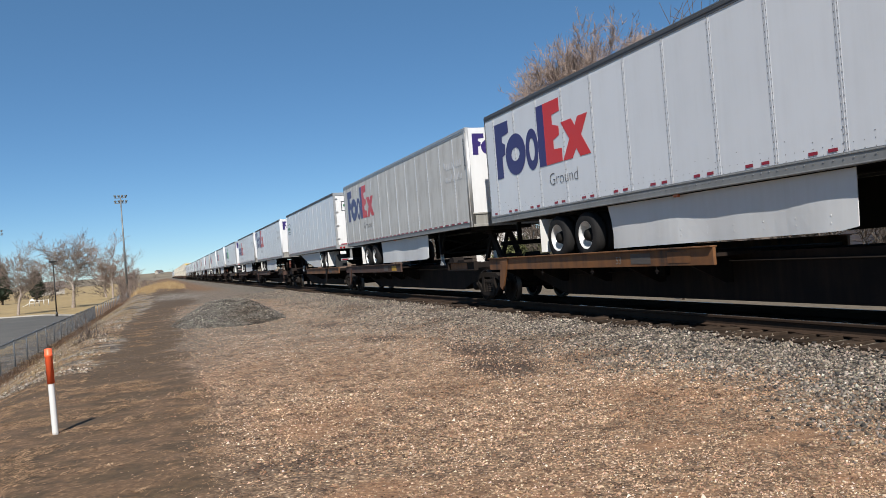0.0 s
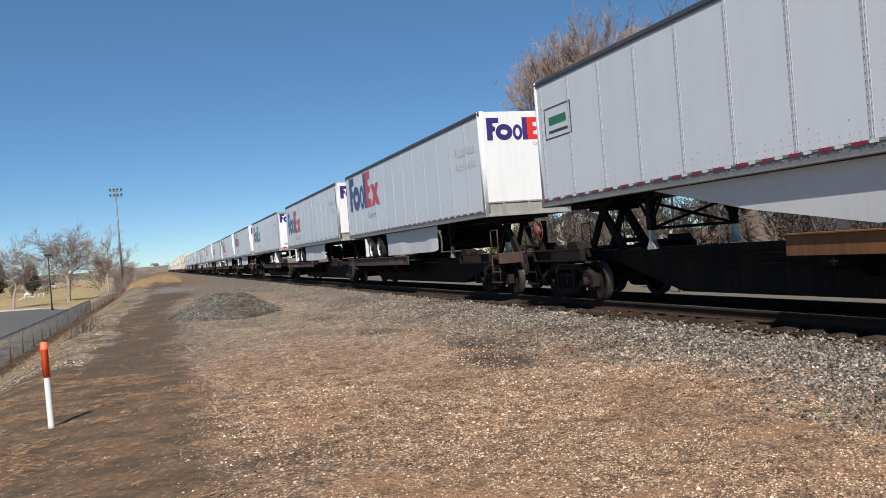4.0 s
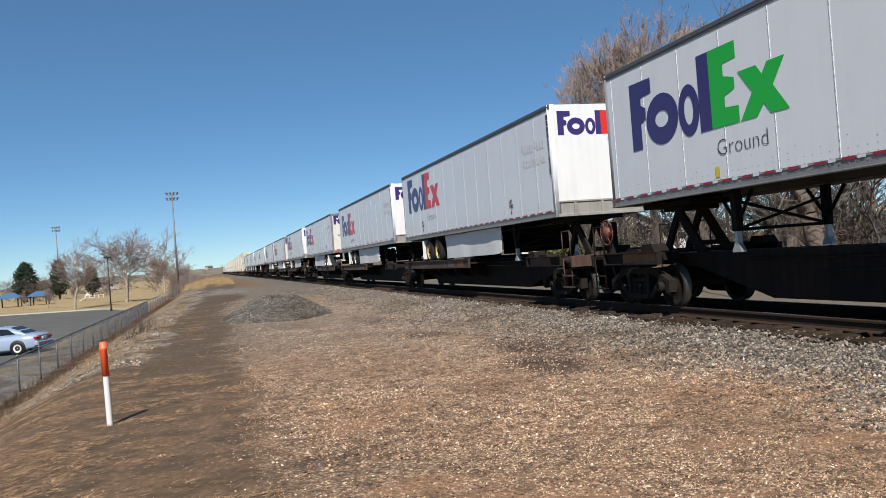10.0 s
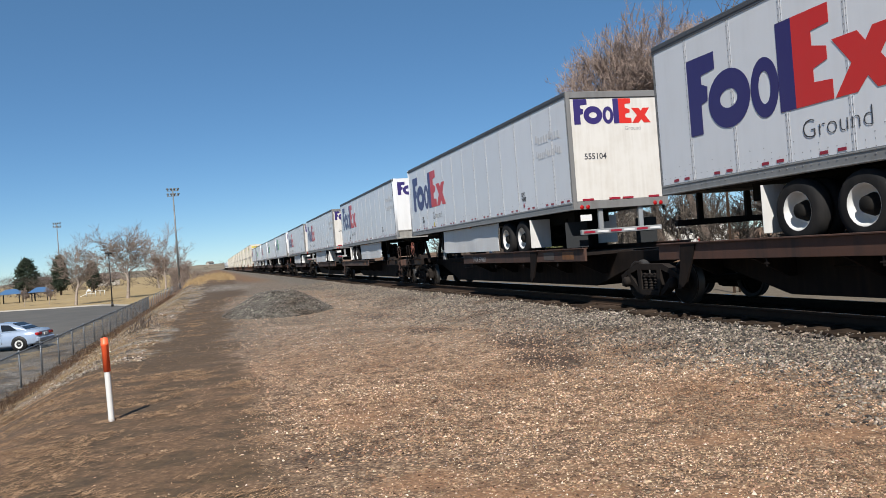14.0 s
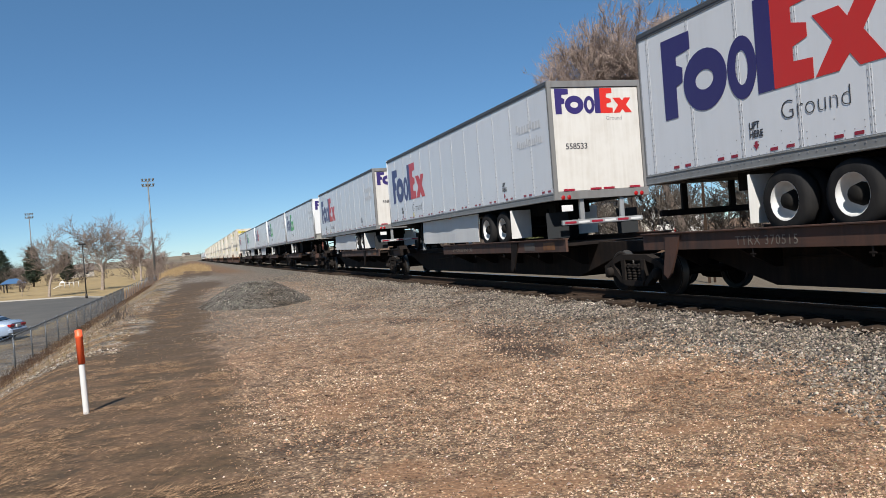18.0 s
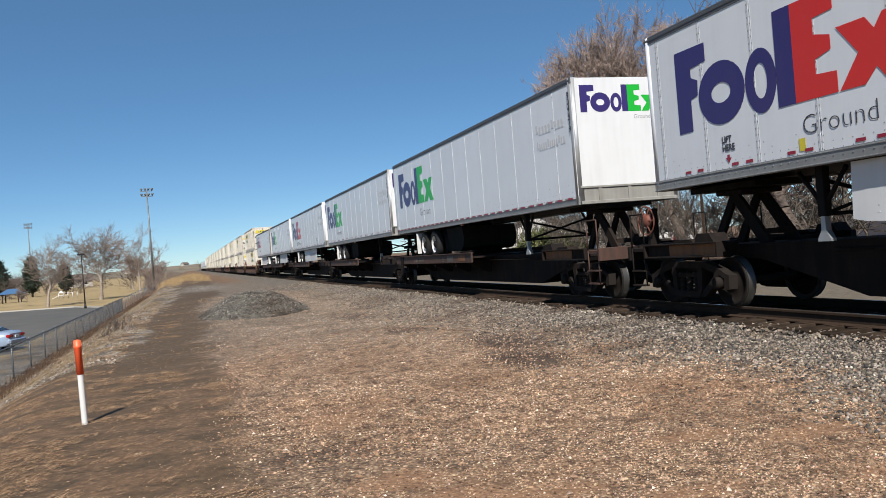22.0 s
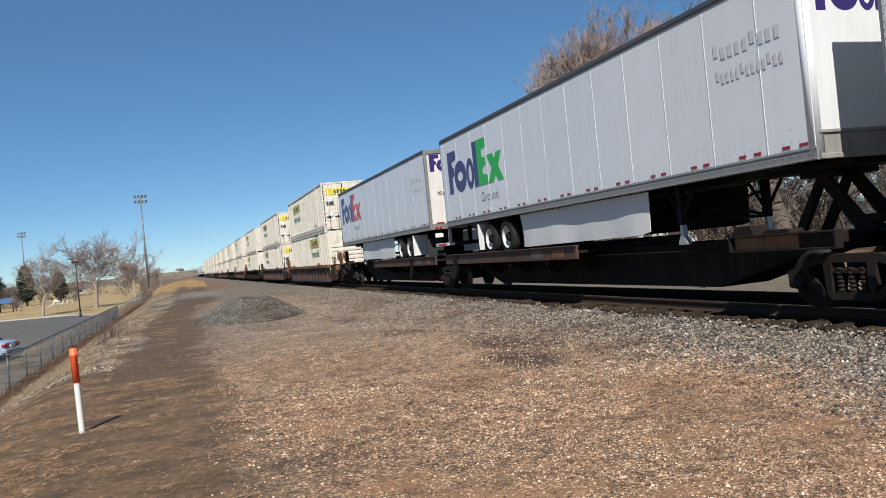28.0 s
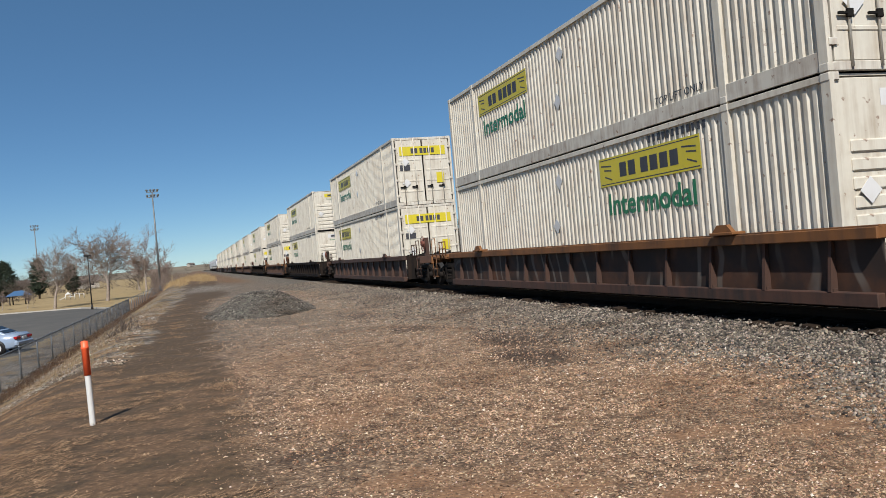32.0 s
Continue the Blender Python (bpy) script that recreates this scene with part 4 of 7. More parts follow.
    for x in (-1, 1):
        part("corner_post", lambda: Form().tube((0, 0, Z0 + 0.01), (0, 0, Z1 - 0.005), 0.105, seg=14), "alu" if (number and number[:2] in ("95", "90")) else skin, T, key=("post", skin, bool(number and number[:2] in ("95", "90"))), at=(x * (HW - 0.085), nose_y - sg * 0.075, 0))
    # rear frame and doors
    part("rear_frame", lambda: Form().box(-HW, -HW + 0.11, -0.05, 0.05, Z0, Z1, 0.01).box(HW - 0.11, HW, -0.05, 0.05, Z0, Z1, 0.01).box(-HW + 0.1, HW - 0.1, -0.05, 0.05, Z1 - 0.16, Z1 - 0.002, 0.01).box(-HW + 0.1, HW - 0.1, -0.05, 0.05, Z0, Z0 + 0.20, 0.01), {"red": "frame_grey", "green": "alu", "none": "alu"}[colour], T, key=("rframe", colour), at=(0, tail_y, 0))
    so = -1 if not rear_far else 1
    if lite:
        pass
    elif colour != "none":
        part("roll_door", lambda: Form().box(-HW + 0.115, HW - 0.115, -0.02, 0.02, Z0 + 0.205, Z1 - 0.165, 0.006), "door_dirty" if colour == "red" else "trailer_white", T, key=("rolldoor", colour == "red"), at=(0, tail_y + so * 0.0, 0))
    else:
        for x0, x1 in ((-HW + 0.115, -0.006), (0.006, HW - 0.115)):
            d = part("rear_door", lambda: Form().box(x0, x1, -0.02, 0.02, Z0 + 0.205, Z1 - 0.165, 0.006), "trailer_white", T, key=("rdoor", x0), at=(0, tail_y + so * 0.012, 0))
            if not rear_far and colour == "none":
                xe = x0 + 0.03 if x0 < 0 else x1 - 0.03
                for q in range(4):
                    part("hinge", lambda: Form().box(-0.10, 0.07, -0.02, 0.02, -0.035, 0.035, 0.006), "alu", d, key="hinge", at=(xe, so * 0.04, 2.65 + q * 0.68))
                for xr in (0.13,):
                    xx = -xr if x0 < 0 else xr
                    part("lock_rod", lambda: Form().tube((0, 0, Z0 + 0.22), (0, 0, Z1 - 0.18), 0.016, seg=6), "alu", d, key="lockrod", at=(xx, so * 0.04, 0))
                    part("lock_handle", lambda: Form().box(-0.16, 0.02, -0.015, 0.015, -0.02, 0.02, 0.005).box(-0.05, 0.05, -0.02, 0.02, -0.06, 0.06, 0.008), "under", d, key="lockhandle", at=(xx, so * 0.05, 2.62))
    # bumper and lamps at the tail
    def bumper():
        g = Form().box(-1.1, 1.1, -0.05, 0.05, 1.52, 1.64, 0.01)
        for x in (-0.55, 0.55):
            g.box(x - 0.06, x + 0.06, -0.04, 0.04, 1.63, Z0, 0.01)
        return g
    part("rear_bumper", bumper, "under" if rear_far else "alu", T, key=("bumper", rear_far), at=(0, tail_y - so * 0.06, 0))
    if not rear_far:
        for q in range(6):
            part("reflector", lambda: Form().box(-0.15, 0.15, -0.002, 0.0, -0.025, 0.025), "tape_red" if q % 2 == 0 else "tape_white", T, key=("refl_e", q % 2), at=(-0.9 + 0.36 * q, tail_y - 0.0, 1.58))
            if q in (0, 2, 3, 5):
                part("reflector", None, "tape_red", T, key=("refl_e", 0), at=(-0.9 + 0.36 * q, tail_y - 0.056, Z0 + 0.235))
        for x in (-1.08, -0.92, 0.92, 1.08):
            part("tail_lamp", lambda: Form().lathe("x", (0, 0, 0), ((-0.015, 0.0), (-0.012, 0.045), (0.0, 0.055)), 14), "lamp_red", T, key="taillamp", at=(x, tail_y - 0.055, Z0 + 0.06)).rotation_euler = (0, 0, math.pi / 2)
        part("licence_plate", lambda: Form().box(-0.15, 0.15, -0.004, 0.004, -0.075, 0.075, 0.003), "tape_white", T, key="lplate", at=(-0.98, tail_y - 0.03, 1.93))
    # axles, slider, skirts, landing gear
    for lp in () if lite else ((3.55, 4.82) if rear_far else (3.52, 4.76) if far in SLID_BACK else (3.05, 4.30)):
        wheel_pair(T, lp, rear_far, rim)
    for x in (-0.45, 0.45):
        part("slider_rail", lambda: Form().box(-0.05, 0.05, -2.3, 2.3, 1.85, 2.16), "under", T, key="slider", at=(x, Y(3.9), 0))
    for l in (2.1, 5.5):
        part("cross_beam", lambda: Form().box(-0.55, 0.55, -0.07, 0.07, 1.70, 2.0, 0.01), "under", T, key="crossb", at=(0, Y(l), 0))
    for x in (-1.02, 1.02):
        part("mud_flap", lambda: Form().box(-0.30, 0.30, -0.008, 0.008, 1.28, 2.05, 0.004), "flap", T, key="flap", at=(x, Y(2.85 if rear_far else 2.72 if far in SLID_BACK else 2.25), 0))
    if not rear_far and not lite:
        for x in (-0.98, 0.98):
            part("mud_flap", lambda: Form().box(-0.30, 0.30, -0.008, 0.008, 1.22, 1.86, 0.004), "flap_grey", T, "grey rubber mud flap", key="flap_g", at=(x, Y(0.55), 0))
    if skirt:
        def skirt_form():
            """Hanging sheet, slightly bowed, with bolts along its foot."""
            if colour == "none":
                return Form().slab([(-5.35, 2.12), (-12.0, 2.12), (-9.6, 1.62), (-7.3, 1.28), (-5.35, 1.28)], "x", -0.008, 0.008)
            g, vs, fs, n_ = Form(), [], [], 24
            for h in (-0.007, 0.007):
                for i in range(n_ + 1):
                    for j in range(4):
                        u, v = i / n_, j / 3
                        l = 5.62 + 6.1 * u + 0.14 * (1 - u) ** 12 * math.sin(2.2 * v)
                        z = 2.12 - (0.86 - 0.04 * u) * v + (0.05 * u ** 40 if j == 3 else 0)
                        vs.append((h + v * (0.022 * math.sin(1.5 * l) + 0.012 * math.sin(3.7 * l + 1.0) - 0.012), -l, z))
            m_ = 4 * (n_ + 1)
            for i in range(n_):
                for j in range(3):
                    q = 4 * i + j
                    fs += [(q, q + 1, q + 5, q + 4), (m_ + q, m_ + q + 4, m_ + q + 5, m_ + q + 1)]
            rim_ = [4 * i for i in range(n_ + 1)] + [4 * n_ + j for j in (1, 2, 3)] + [4 * i + 3 for i in range(n_ - 1, -1, -1)] + [2, 1]
            fs += [(p, q, q + m_, p + m_) for p, q in zip(rim_, rim_[1:] + rim_[:1])]
            g.add(vs, fs)
            for q in range(9):
                for zz in (1.42, 1.52):
                    l = 6.0 + q * 0.66
                    xb = (2.12 - zz) / 0.84 * (0.022 * math.sin(1.5 * l) + 0.012 * math.sin(3.7 * l + 1.0) - 0.012) - 0.007
                    g.tube((xb - 0.004, -l, zz), (xb + 0.01, -l, zz), 0.014, seg=6)
            return g
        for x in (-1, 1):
            # the far sheet takes the dark copy, its shade being painted in
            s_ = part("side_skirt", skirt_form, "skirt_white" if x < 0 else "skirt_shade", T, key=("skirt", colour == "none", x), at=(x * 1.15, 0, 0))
            if not rear_far:
                s_.matrix_basis = Matrix.Translation((x * 1.15, -TL, 0)) @ Matrix.Diagonal((1, -1, 1, 1))
    elif far != 114.45:
        tk = part("underbody_box", lambda: Form().slab(((-5.5, 1.30), (-6.75, 1.26), (-7.10, 1.40), (-7.22, 1.72), (-7.10, 2.08), (-5.5, 2.12)), "x", -0.95, 0.95), "under", T, key="tank")
        if not rear_far:
            tk.matrix_basis = Matrix.Translation((0, -TL, 0)) @ pose(0, 0, 0, 0, 0, 180)
    for x in () if lite else (-0.95, 0.95):
        def gear():
            g = Form().box(-0.07, 0.07, -0.07, 0.07, 1.42, 2.14, 0.01)
            g.tube((0, -0.45, 2.1), (0, 0, 1.55), 0.035, seg=6).tube((0, 0.45, 2.1), (0, 0, 1.55), 0.035, seg=6)
            return g
        gl = part("landing_leg", gear, "under", T, key="gear", at=(x, Y(12.45), 0))
        part("foot", lambda: Form().slab(((-0.035, 1.43), (0.035, 1.43), (0.045, 1.22), (0.12, 1.10), (0.12, 1.06), (-0.12, 1.06), (-0.12, 1.10), (-0.045, 1.22)), "x", -0.05, 0.05), "alu", gl, key="foot")
    part("leg_brace", lambda: Form().tube((-0.95, 0, 1.45), (0.95, 0, 1.95), 0.03, seg=6).tube((0.95, 0, 1.45), (-0.95, 0, 1.95), 0.03, seg=6).tube((-0.95, 0, 1.45), (0.95, 0, 1.45), 0.03, seg=6), "under", T, key="legbrace", at=(0, Y(12.45), 0))
    part("kingpin_plate", lambda: Form().box(-0.6, 0.6, -0.9, 0.9, 2.03, 2.14, 0.01), "under", T, key="kingplate", at=(0, Y(15.2), 0))
    # marks on the side
    x_s = -HW - 0.0015
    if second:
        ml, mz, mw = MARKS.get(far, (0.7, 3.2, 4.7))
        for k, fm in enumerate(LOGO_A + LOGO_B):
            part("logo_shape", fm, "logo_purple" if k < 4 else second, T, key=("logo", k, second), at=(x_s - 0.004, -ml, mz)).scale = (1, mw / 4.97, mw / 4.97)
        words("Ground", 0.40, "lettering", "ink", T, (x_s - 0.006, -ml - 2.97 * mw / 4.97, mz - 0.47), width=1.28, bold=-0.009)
        if not rear_far and not lite:
            part("sticker", lambda: Form().box(-0.002, 0, -0.06, 0.06, -0.09, 0.09), "decal_yellow", T, "small yellow sticker", key="sticker", at=(x_s - 0.004, -3.75, 2.46))
        if colour == "red" and not lite and far in (133.55, 172.25, 191.42, 211.65, 230.68, 284.7):
            for l in (2.95 if rear_far else 2.0, 12.95):
                words("LIFT\nHERE", 0.15, "lettering", "ink", T, (x_s - 0.006, -l, 2.74), width=0.30, bold=0.004)
                part("arrow", lambda: Form().slab(((-0.03, 0.10), (0.03, 0.10), (0.03, 0.05), (0.07, 0.05), (0, -0.03), (-0.07, 0.05), (-0.03, 0.05)), "x", -0.002, 0), "tape_red", T, key="arrow", at=(x_s - 0.005, -l - 0.14, 2.44))
        for n_b, step, hgt, zb in ((9, 0.172, 0.19, 3.98), (13, 0.118, 0.16, 3.60)):
            for k in range(n_b if not lite else 0):
                part("lettering_bar", lambda: Form().box(-0.002, 0, -0.31 * step, 0.31 * step, 0, hgt), "print_pale", T, key=("bar", n_b), at=(x_s - 0.006, -14.25 - step * k, zb + (0.06 if (k * 7) % 5 == 0 else 0.0)))
        if not lite:
            part("side_marker_lamp", lambda: Form().box(-0.03, 0.03, -0.07, 0.07, -0.05, 0.0, 0.012), "amber", T, "amber side marker lamp", key="sidelamp", at=(-HW + 0.03, -8.05, Z0))
    else:
        def frame_mark():
            g = Form()
            for b_ in ((-1.62, -0.42, 3.62, 3.65), (-1.62, -0.42, 4.29, 4.32), (-1.62, -1.585, 3.65, 4.29), (-0.455, -0.42, 3.65, 4.29)):
                g.box(-0.002, 0, b_[0], b_[1], b_[2], b_[3])
            return g
        fm_ = part("framed_mark", frame_mark, "ink", T, at=(x_s, 0, 0))
        part("lettering_bar", Form().box(-0.002, 0, -1.40, -0.62, 3.92, 4.10), "decal_green", fm_)
        part("lettering_bar", Form().box(-0.002, 0, -1.45, -0.60, 3.74, 3.80), "ink", fm_)
        fe = part("framed_mark", Form().box(-0.9, -0.2, -0.002, 0, 4.05, 4.09).box(-0.9, -0.2, -0.002, 0, 4.52, 4.56).box(-0.9, -0.86, -0.002, 0, 4.09, 4.52).box(-0.24, -0.2, -0.002, 0, 4.09, 4.52), "ink", T, at=(0, -TL - 0.036, 0))
        part("lettering_bar", Form().box(-0.80, -0.32, -0.002, 0, 4.28, 4.40), "decal_green", fe)
        words("Rented By", 0.09, "lettering", "ink_pale", T, (-0.75, -TL - 0.037, 3.25), "end")
        words("180378", 0.20, "lettering", "ink", T, (0.28, -TL - 0.037, 4.42), "end")
    # tape along the bottom rail
    if lite:
        pass
    elif tape == "pairs":
        for l0 in edges[1:]:
            for d_ in (0.22, 0.56):
                l = l0 - d_
                if l > 0.15:
                    part("reflector", lambda: Form().box(-0.002, 0, -0.080, 0.080, -0.024, 0.024), "tape_red", T, key="refl_r", at=(x_s - 0.004, -l, Z0 + 0.245))
    else:
        for k in range(30):
            part("reflector", lambda: Form().box(-0.002, 0, -0.12, 0.12, -0.022, 0.022), "tape_red", T, key="refl_R", at=(x_s - 0.02, -0.25 - k * 0.535, Z0 + 0.165))
            part("reflector", lambda: Form().box(-0.002, 0, -0.07, 0.07, -0.022, 0.022), "tape_white", T, key="refl_W", at=(x_s - 0.02, -0.47 - k * 0.535, Z0 + 0.165))
    # numbers and end marks
    if second:
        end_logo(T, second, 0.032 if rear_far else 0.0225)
    if number:
        if rear_far:
            words("\n".join(number), 0.205, "lettering", "ink", T, (x_s - 0.026, -TL + 0.165, 4.0 if number[0] == "5" else 4.55), bold=0.006, line=0.74)
            for k in range(4 if number[0] == "5" else 0):
                part("lettering_bar", lambda: Form().box(-0.002, 0, -0.055, 0.055, 0, 0.13), "ink", T, key="bar_v", at=(x_s - 0.026, -TL + 0.11, 4.62 - 0.152 * k))
        else:
            words(number, 0.20, "lettering", "ink", T, (-0.9, -TL - 0.0235, 2.55 if number == "903940" else 3.35), "end", bold=0.003)
    return T


# far end at the start, rear end, mark, skin, skirt, number, tape, top rail, rims
TRAILERS = (
    (19.6, "far", "red", "trailer_side", True, "", "pairs", "alu_dark", "rim"),
    (37.25, "far", "red", "trailer_dirty", True, "957337", "line", "alu", "rim"),
    (56.0, "near", "none", "trailer_side", True, "", "line", "alu_dark", "rim"),
    (75.5, "far", "red", "trailer_side", True, "", "line", "alu_dark", "rim"),
    (93.9, "far", "red", "trailer_side", True, "958928", "pairs", "alu_dark", "rim"),
    (114.45, "near", "green", "trailer_side", False, "903940", "line", "alu_dark", "rim"),
    (133.55, "far", "red", "trailer_side", True, "551838", "line", "alu_dark", "rim_yellow"),
    (152.1, "far", "red", "trailer_side", True, "552296", "pairs", "alu_dark", "rim"),
    (172.25, "near", "red", "trailer_side", True, "555104", "pairs", "alu_dark", "rim"),
    (191.42, "far", "red", "trailer_side", True, "555524", "pairs", "alu_dark", "rim"),
    (211.65, "near", "red", "trailer_side", True, "558533", "pairs", "alu_dark", "rim"),
    (230.68, "near", "red", "trailer_side", True, "558938", "pairs", "alu_dark", "rim"),
    (249.9, "far", "green", "trailer_side", False, "904479", "line", "alu_dark", "rim"),
    (267.1, "far", "green", "trailer_side", False, "952596", "pairs", "alu_dark", "rim"),
    (284.7, "far", "red", "trailer_side", True, "557949", "pairs", "alu_dark", "rim"),
    (302.1, "far", "green", "trailer_side", True, "", "pairs", "alu_dark", "rim"),
    (320.2, "near", "red", "trailer_side", True, "956412", "pairs", "alu_dark", "rim"),
)
for spec in TRAILERS:
    trailer(spec)


# ---------------------------------------------------------------- railway trucks, spine cars
def bogie(parent, y, lite=False):
    """Three-piece freight truck, centred at y."""
    B = part("truck", lambda: Form().box(-0.95, 0.95, -0.20, 0.20, 0.42, 0.78, 0.03), "truck_iron", parent, key="bolster", at=(0, y, 0))
    def frame_form():
        g = Form()
        g.slab(((-1.14, 0.55), (-0.94, 0.66), (-0.50, 0.80), (0.50, 0.80), (0.94, 0.66), (1.14, 0.55), (1.14, 0.46), (0.90, 0.56), (0.48, 0.68), (-0.48, 0.68), (-0.90, 0.56), (-1.14, 0.46)), "x", -0.085, 0.085)
        g.slab(((-0.34, 0.16), (0.34, 0.16), (0.42, 0.27), (-0.42, 0.27)), "x", -0.11, 0.11)
        for s in (-1, 1):
            g.slab(((s * 0.34, 0.165), (s * 0.43, 0.275), (s * 0.78, 0.56), (s * 0.90, 0.55), (s * 0.80, 0.40), (s * 0.48, 0.18)), "x", -0.085, 0.085)
            g.slab(((s * 0.31, 0.265), (s * 0.42, 0.265), (s * 0.46, 0.70), (s * 0.31, 0.70)), "x", -0.10, 0.10)
            g.slab(((s * 1.02, 0.30), (s * 1.16, 0.32), (s * 1.17, 0.56), (s * 1.04, 0.60)), "x", -0.085, 0.085)
            g.slab(((s * 0.74, 0.34), (s * 0.86, 0.36), (s * 0.88, 0.58), (s * 0.76, 0.60)), "x", -0.085, 0.085)
        g.box(-0.09, 0.09, -0.30, 0.30, 0.52, 0.60, 0.02)
        return g

    def spring_form():
        g = Form()
        prof_ = []
        for k in range(6):
            prof_ += [(k * 0.06, 0.05), (k * 0.06 + 0.015, 0.072), (k * 0.06 + 0.03, 0.072), (k * 0.06 + 0.045, 0.05)]
        return g.lathe("z", (0, 0, 0.27), prof_, 10)
    wheel_prof = ((-0.07, 0.0), (-0.07, 0.10), (-0.04, 0.12), (-0.03, 0.33), (-0.068, 0.36), (-0.068, 0.43), (0.06, 0.42))
    for x in (-1, 1):
        sf = part("side_frame", frame_form, "truck_iron", B, key="sideframe", at=(x * 1.0, 0, 0))
        for d_ in () if lite else (-0.2, 0.0, 0.2):
            part("spring", spring_form, "truck_iron", B, key="spring", at=(x * 1.03, d_, 0))
        for s in (-0.89, 0.89):
            w = part("wheel", lambda: Form().lathe("x", (0, 0, 0), wheel_prof, 26), "truck_iron", B, key="railwheel", at=(x * 0.76, s, 0.425))
            if x > 0:
                w.rotation_euler = (0, 0, math.pi)
            if lite:
                continue
            part("tread", lambda: Form().lathe("x", (0, 0, 0), ((-0.069, 0.424), (-0.0695, 0.43), (0.06, 0.4205), (0.065, 0.45), (0.085, 0.45), (0.088, 0.41), (0.06, 0.36)), 26), "tread", B, key="tread", at=(x * 0.76, s, 0.425)).rotation_euler = (0, 0, 0 if x < 0 else math.pi)
            part("bearing_cap", lambda: Form().lathe("x", (0, 0, 0), ((-0.12, 0.0), (-0.12, 0.055), (-0.10, 0.10), (0.02, 0.115), (0.02, 0.0)), 14), "truck_iron", B, key="bearing", at=(x * 1.06, s, 0.425)).rotation_euler = (0, 0, 0 if x < 0 else math.pi)
    for s in () if lite else (-0.89, 0.89):
        part("axle", lambda: Form().tube((-0.75, 0, 0), (0.75, 0, 0), 0.08, seg=8), "truck_iron", B, key="railaxle", at=(0, s, 0.425))
    return B


def brake_wheel(parent, at, mat_name="fire_rust", r=0.28, face="x"):
    def build():
        g = Form()
        for k in range(18):
            t0, t1 = 2 * math.pi * k / 18, 2 * math.pi * (k + 1) / 18
            g.tube((0, r * math.cos(t0), r * math.sin(t0)), (0, r * math.cos(t1), r * math.sin(t1)), 0.014, seg=5, caps=False)
        for k in range(6):
            t0 = math.pi * k / 3
            g.tube((-0.03, 0, 0), (0, r * math.cos(t0), r * math.sin(t0)), 0.011, seg=5)
        g.lathe("x", (0, 0, 0), ((-0.05, 0.0), (-0.05, 0.10), (0.0, 0.14), (0.06, 0.14), (0.06, 0.0)), 14)
        return g
    return part("brake_wheel", build, mat_name, parent, "round spoked hand brake wheel", key=("brake", r, mat_name), at=at)


def end_gear(parent, y, outward, mat_name, brake):
    """Coupler, end platform, steps and grab irons at a car's end; outward +1 is up the track."""
    o = outward
    part("coupler", Form().box(-0.09, 0.09, min(y, y + o * 0.75), max(y, y + o * 0.75), 0.76, 0.98, 0.03).box(-0.19, 0.19, min(y + o * 0.7, y + o * 0.95), max(y + o * 0.7, y + o * 0.95), 0.70, 1.02, 0.05), "truck_iron", parent)
    part("end_platform", Form().box(-1.38, 1.38, y - 0.32, y + 0.32, 1.02, 1.10, 0.01).box(-1.42, 1.42, y + o * 0.30 - 0.04, y + o * 0.30 + 0.04, 0.86, 1.14, 0.01), mat_name, parent)
    for x in (-1.38, 1.38):
        g = Form()
        for dy in (-0.22, 0.22):
            g.tube((x, y + dy, 1.1), (x, y + dy, 0.38), 0.016, seg=5)
            g.tube((x, y + dy, 1.1), (x, y + dy, 1.75), 0.016, seg=5)
        for z in (0.38, 0.66):
            g.box(x - 0.05, x + 0.05, y - 0.22, y + 0.22, z - 0.015, z + 0.015)
        g.tube((x, y - 0.22, 1.75), (x, y + 0.22, 1.75), 0.016, seg=5)
        part("step_and_grab_iron", g, mat_name, parent)
    if brake:
        part("brake_stand", Form().box(-1.12, -0.92, y - 0.06, y + 0.06, 1.1, 1.85, 0.01), mat_name, parent)
        brake_wheel(parent, (-1.16, y, 1.62))
    hose = Form()
    pts = [(-0.35, y + o * 0.35, 0.8), (-0.38, y + o * 0.55, 0.5), (-0.3, y + o * 0.8, 0.36), (-0.2, y + o * 0.95, 0.5)]
    for p, q in zip(pts, pts[1:]):
        hose.tube(p, q, 0.025, seg=6)
    part("air_hose", hose, "plastic_black", parent)


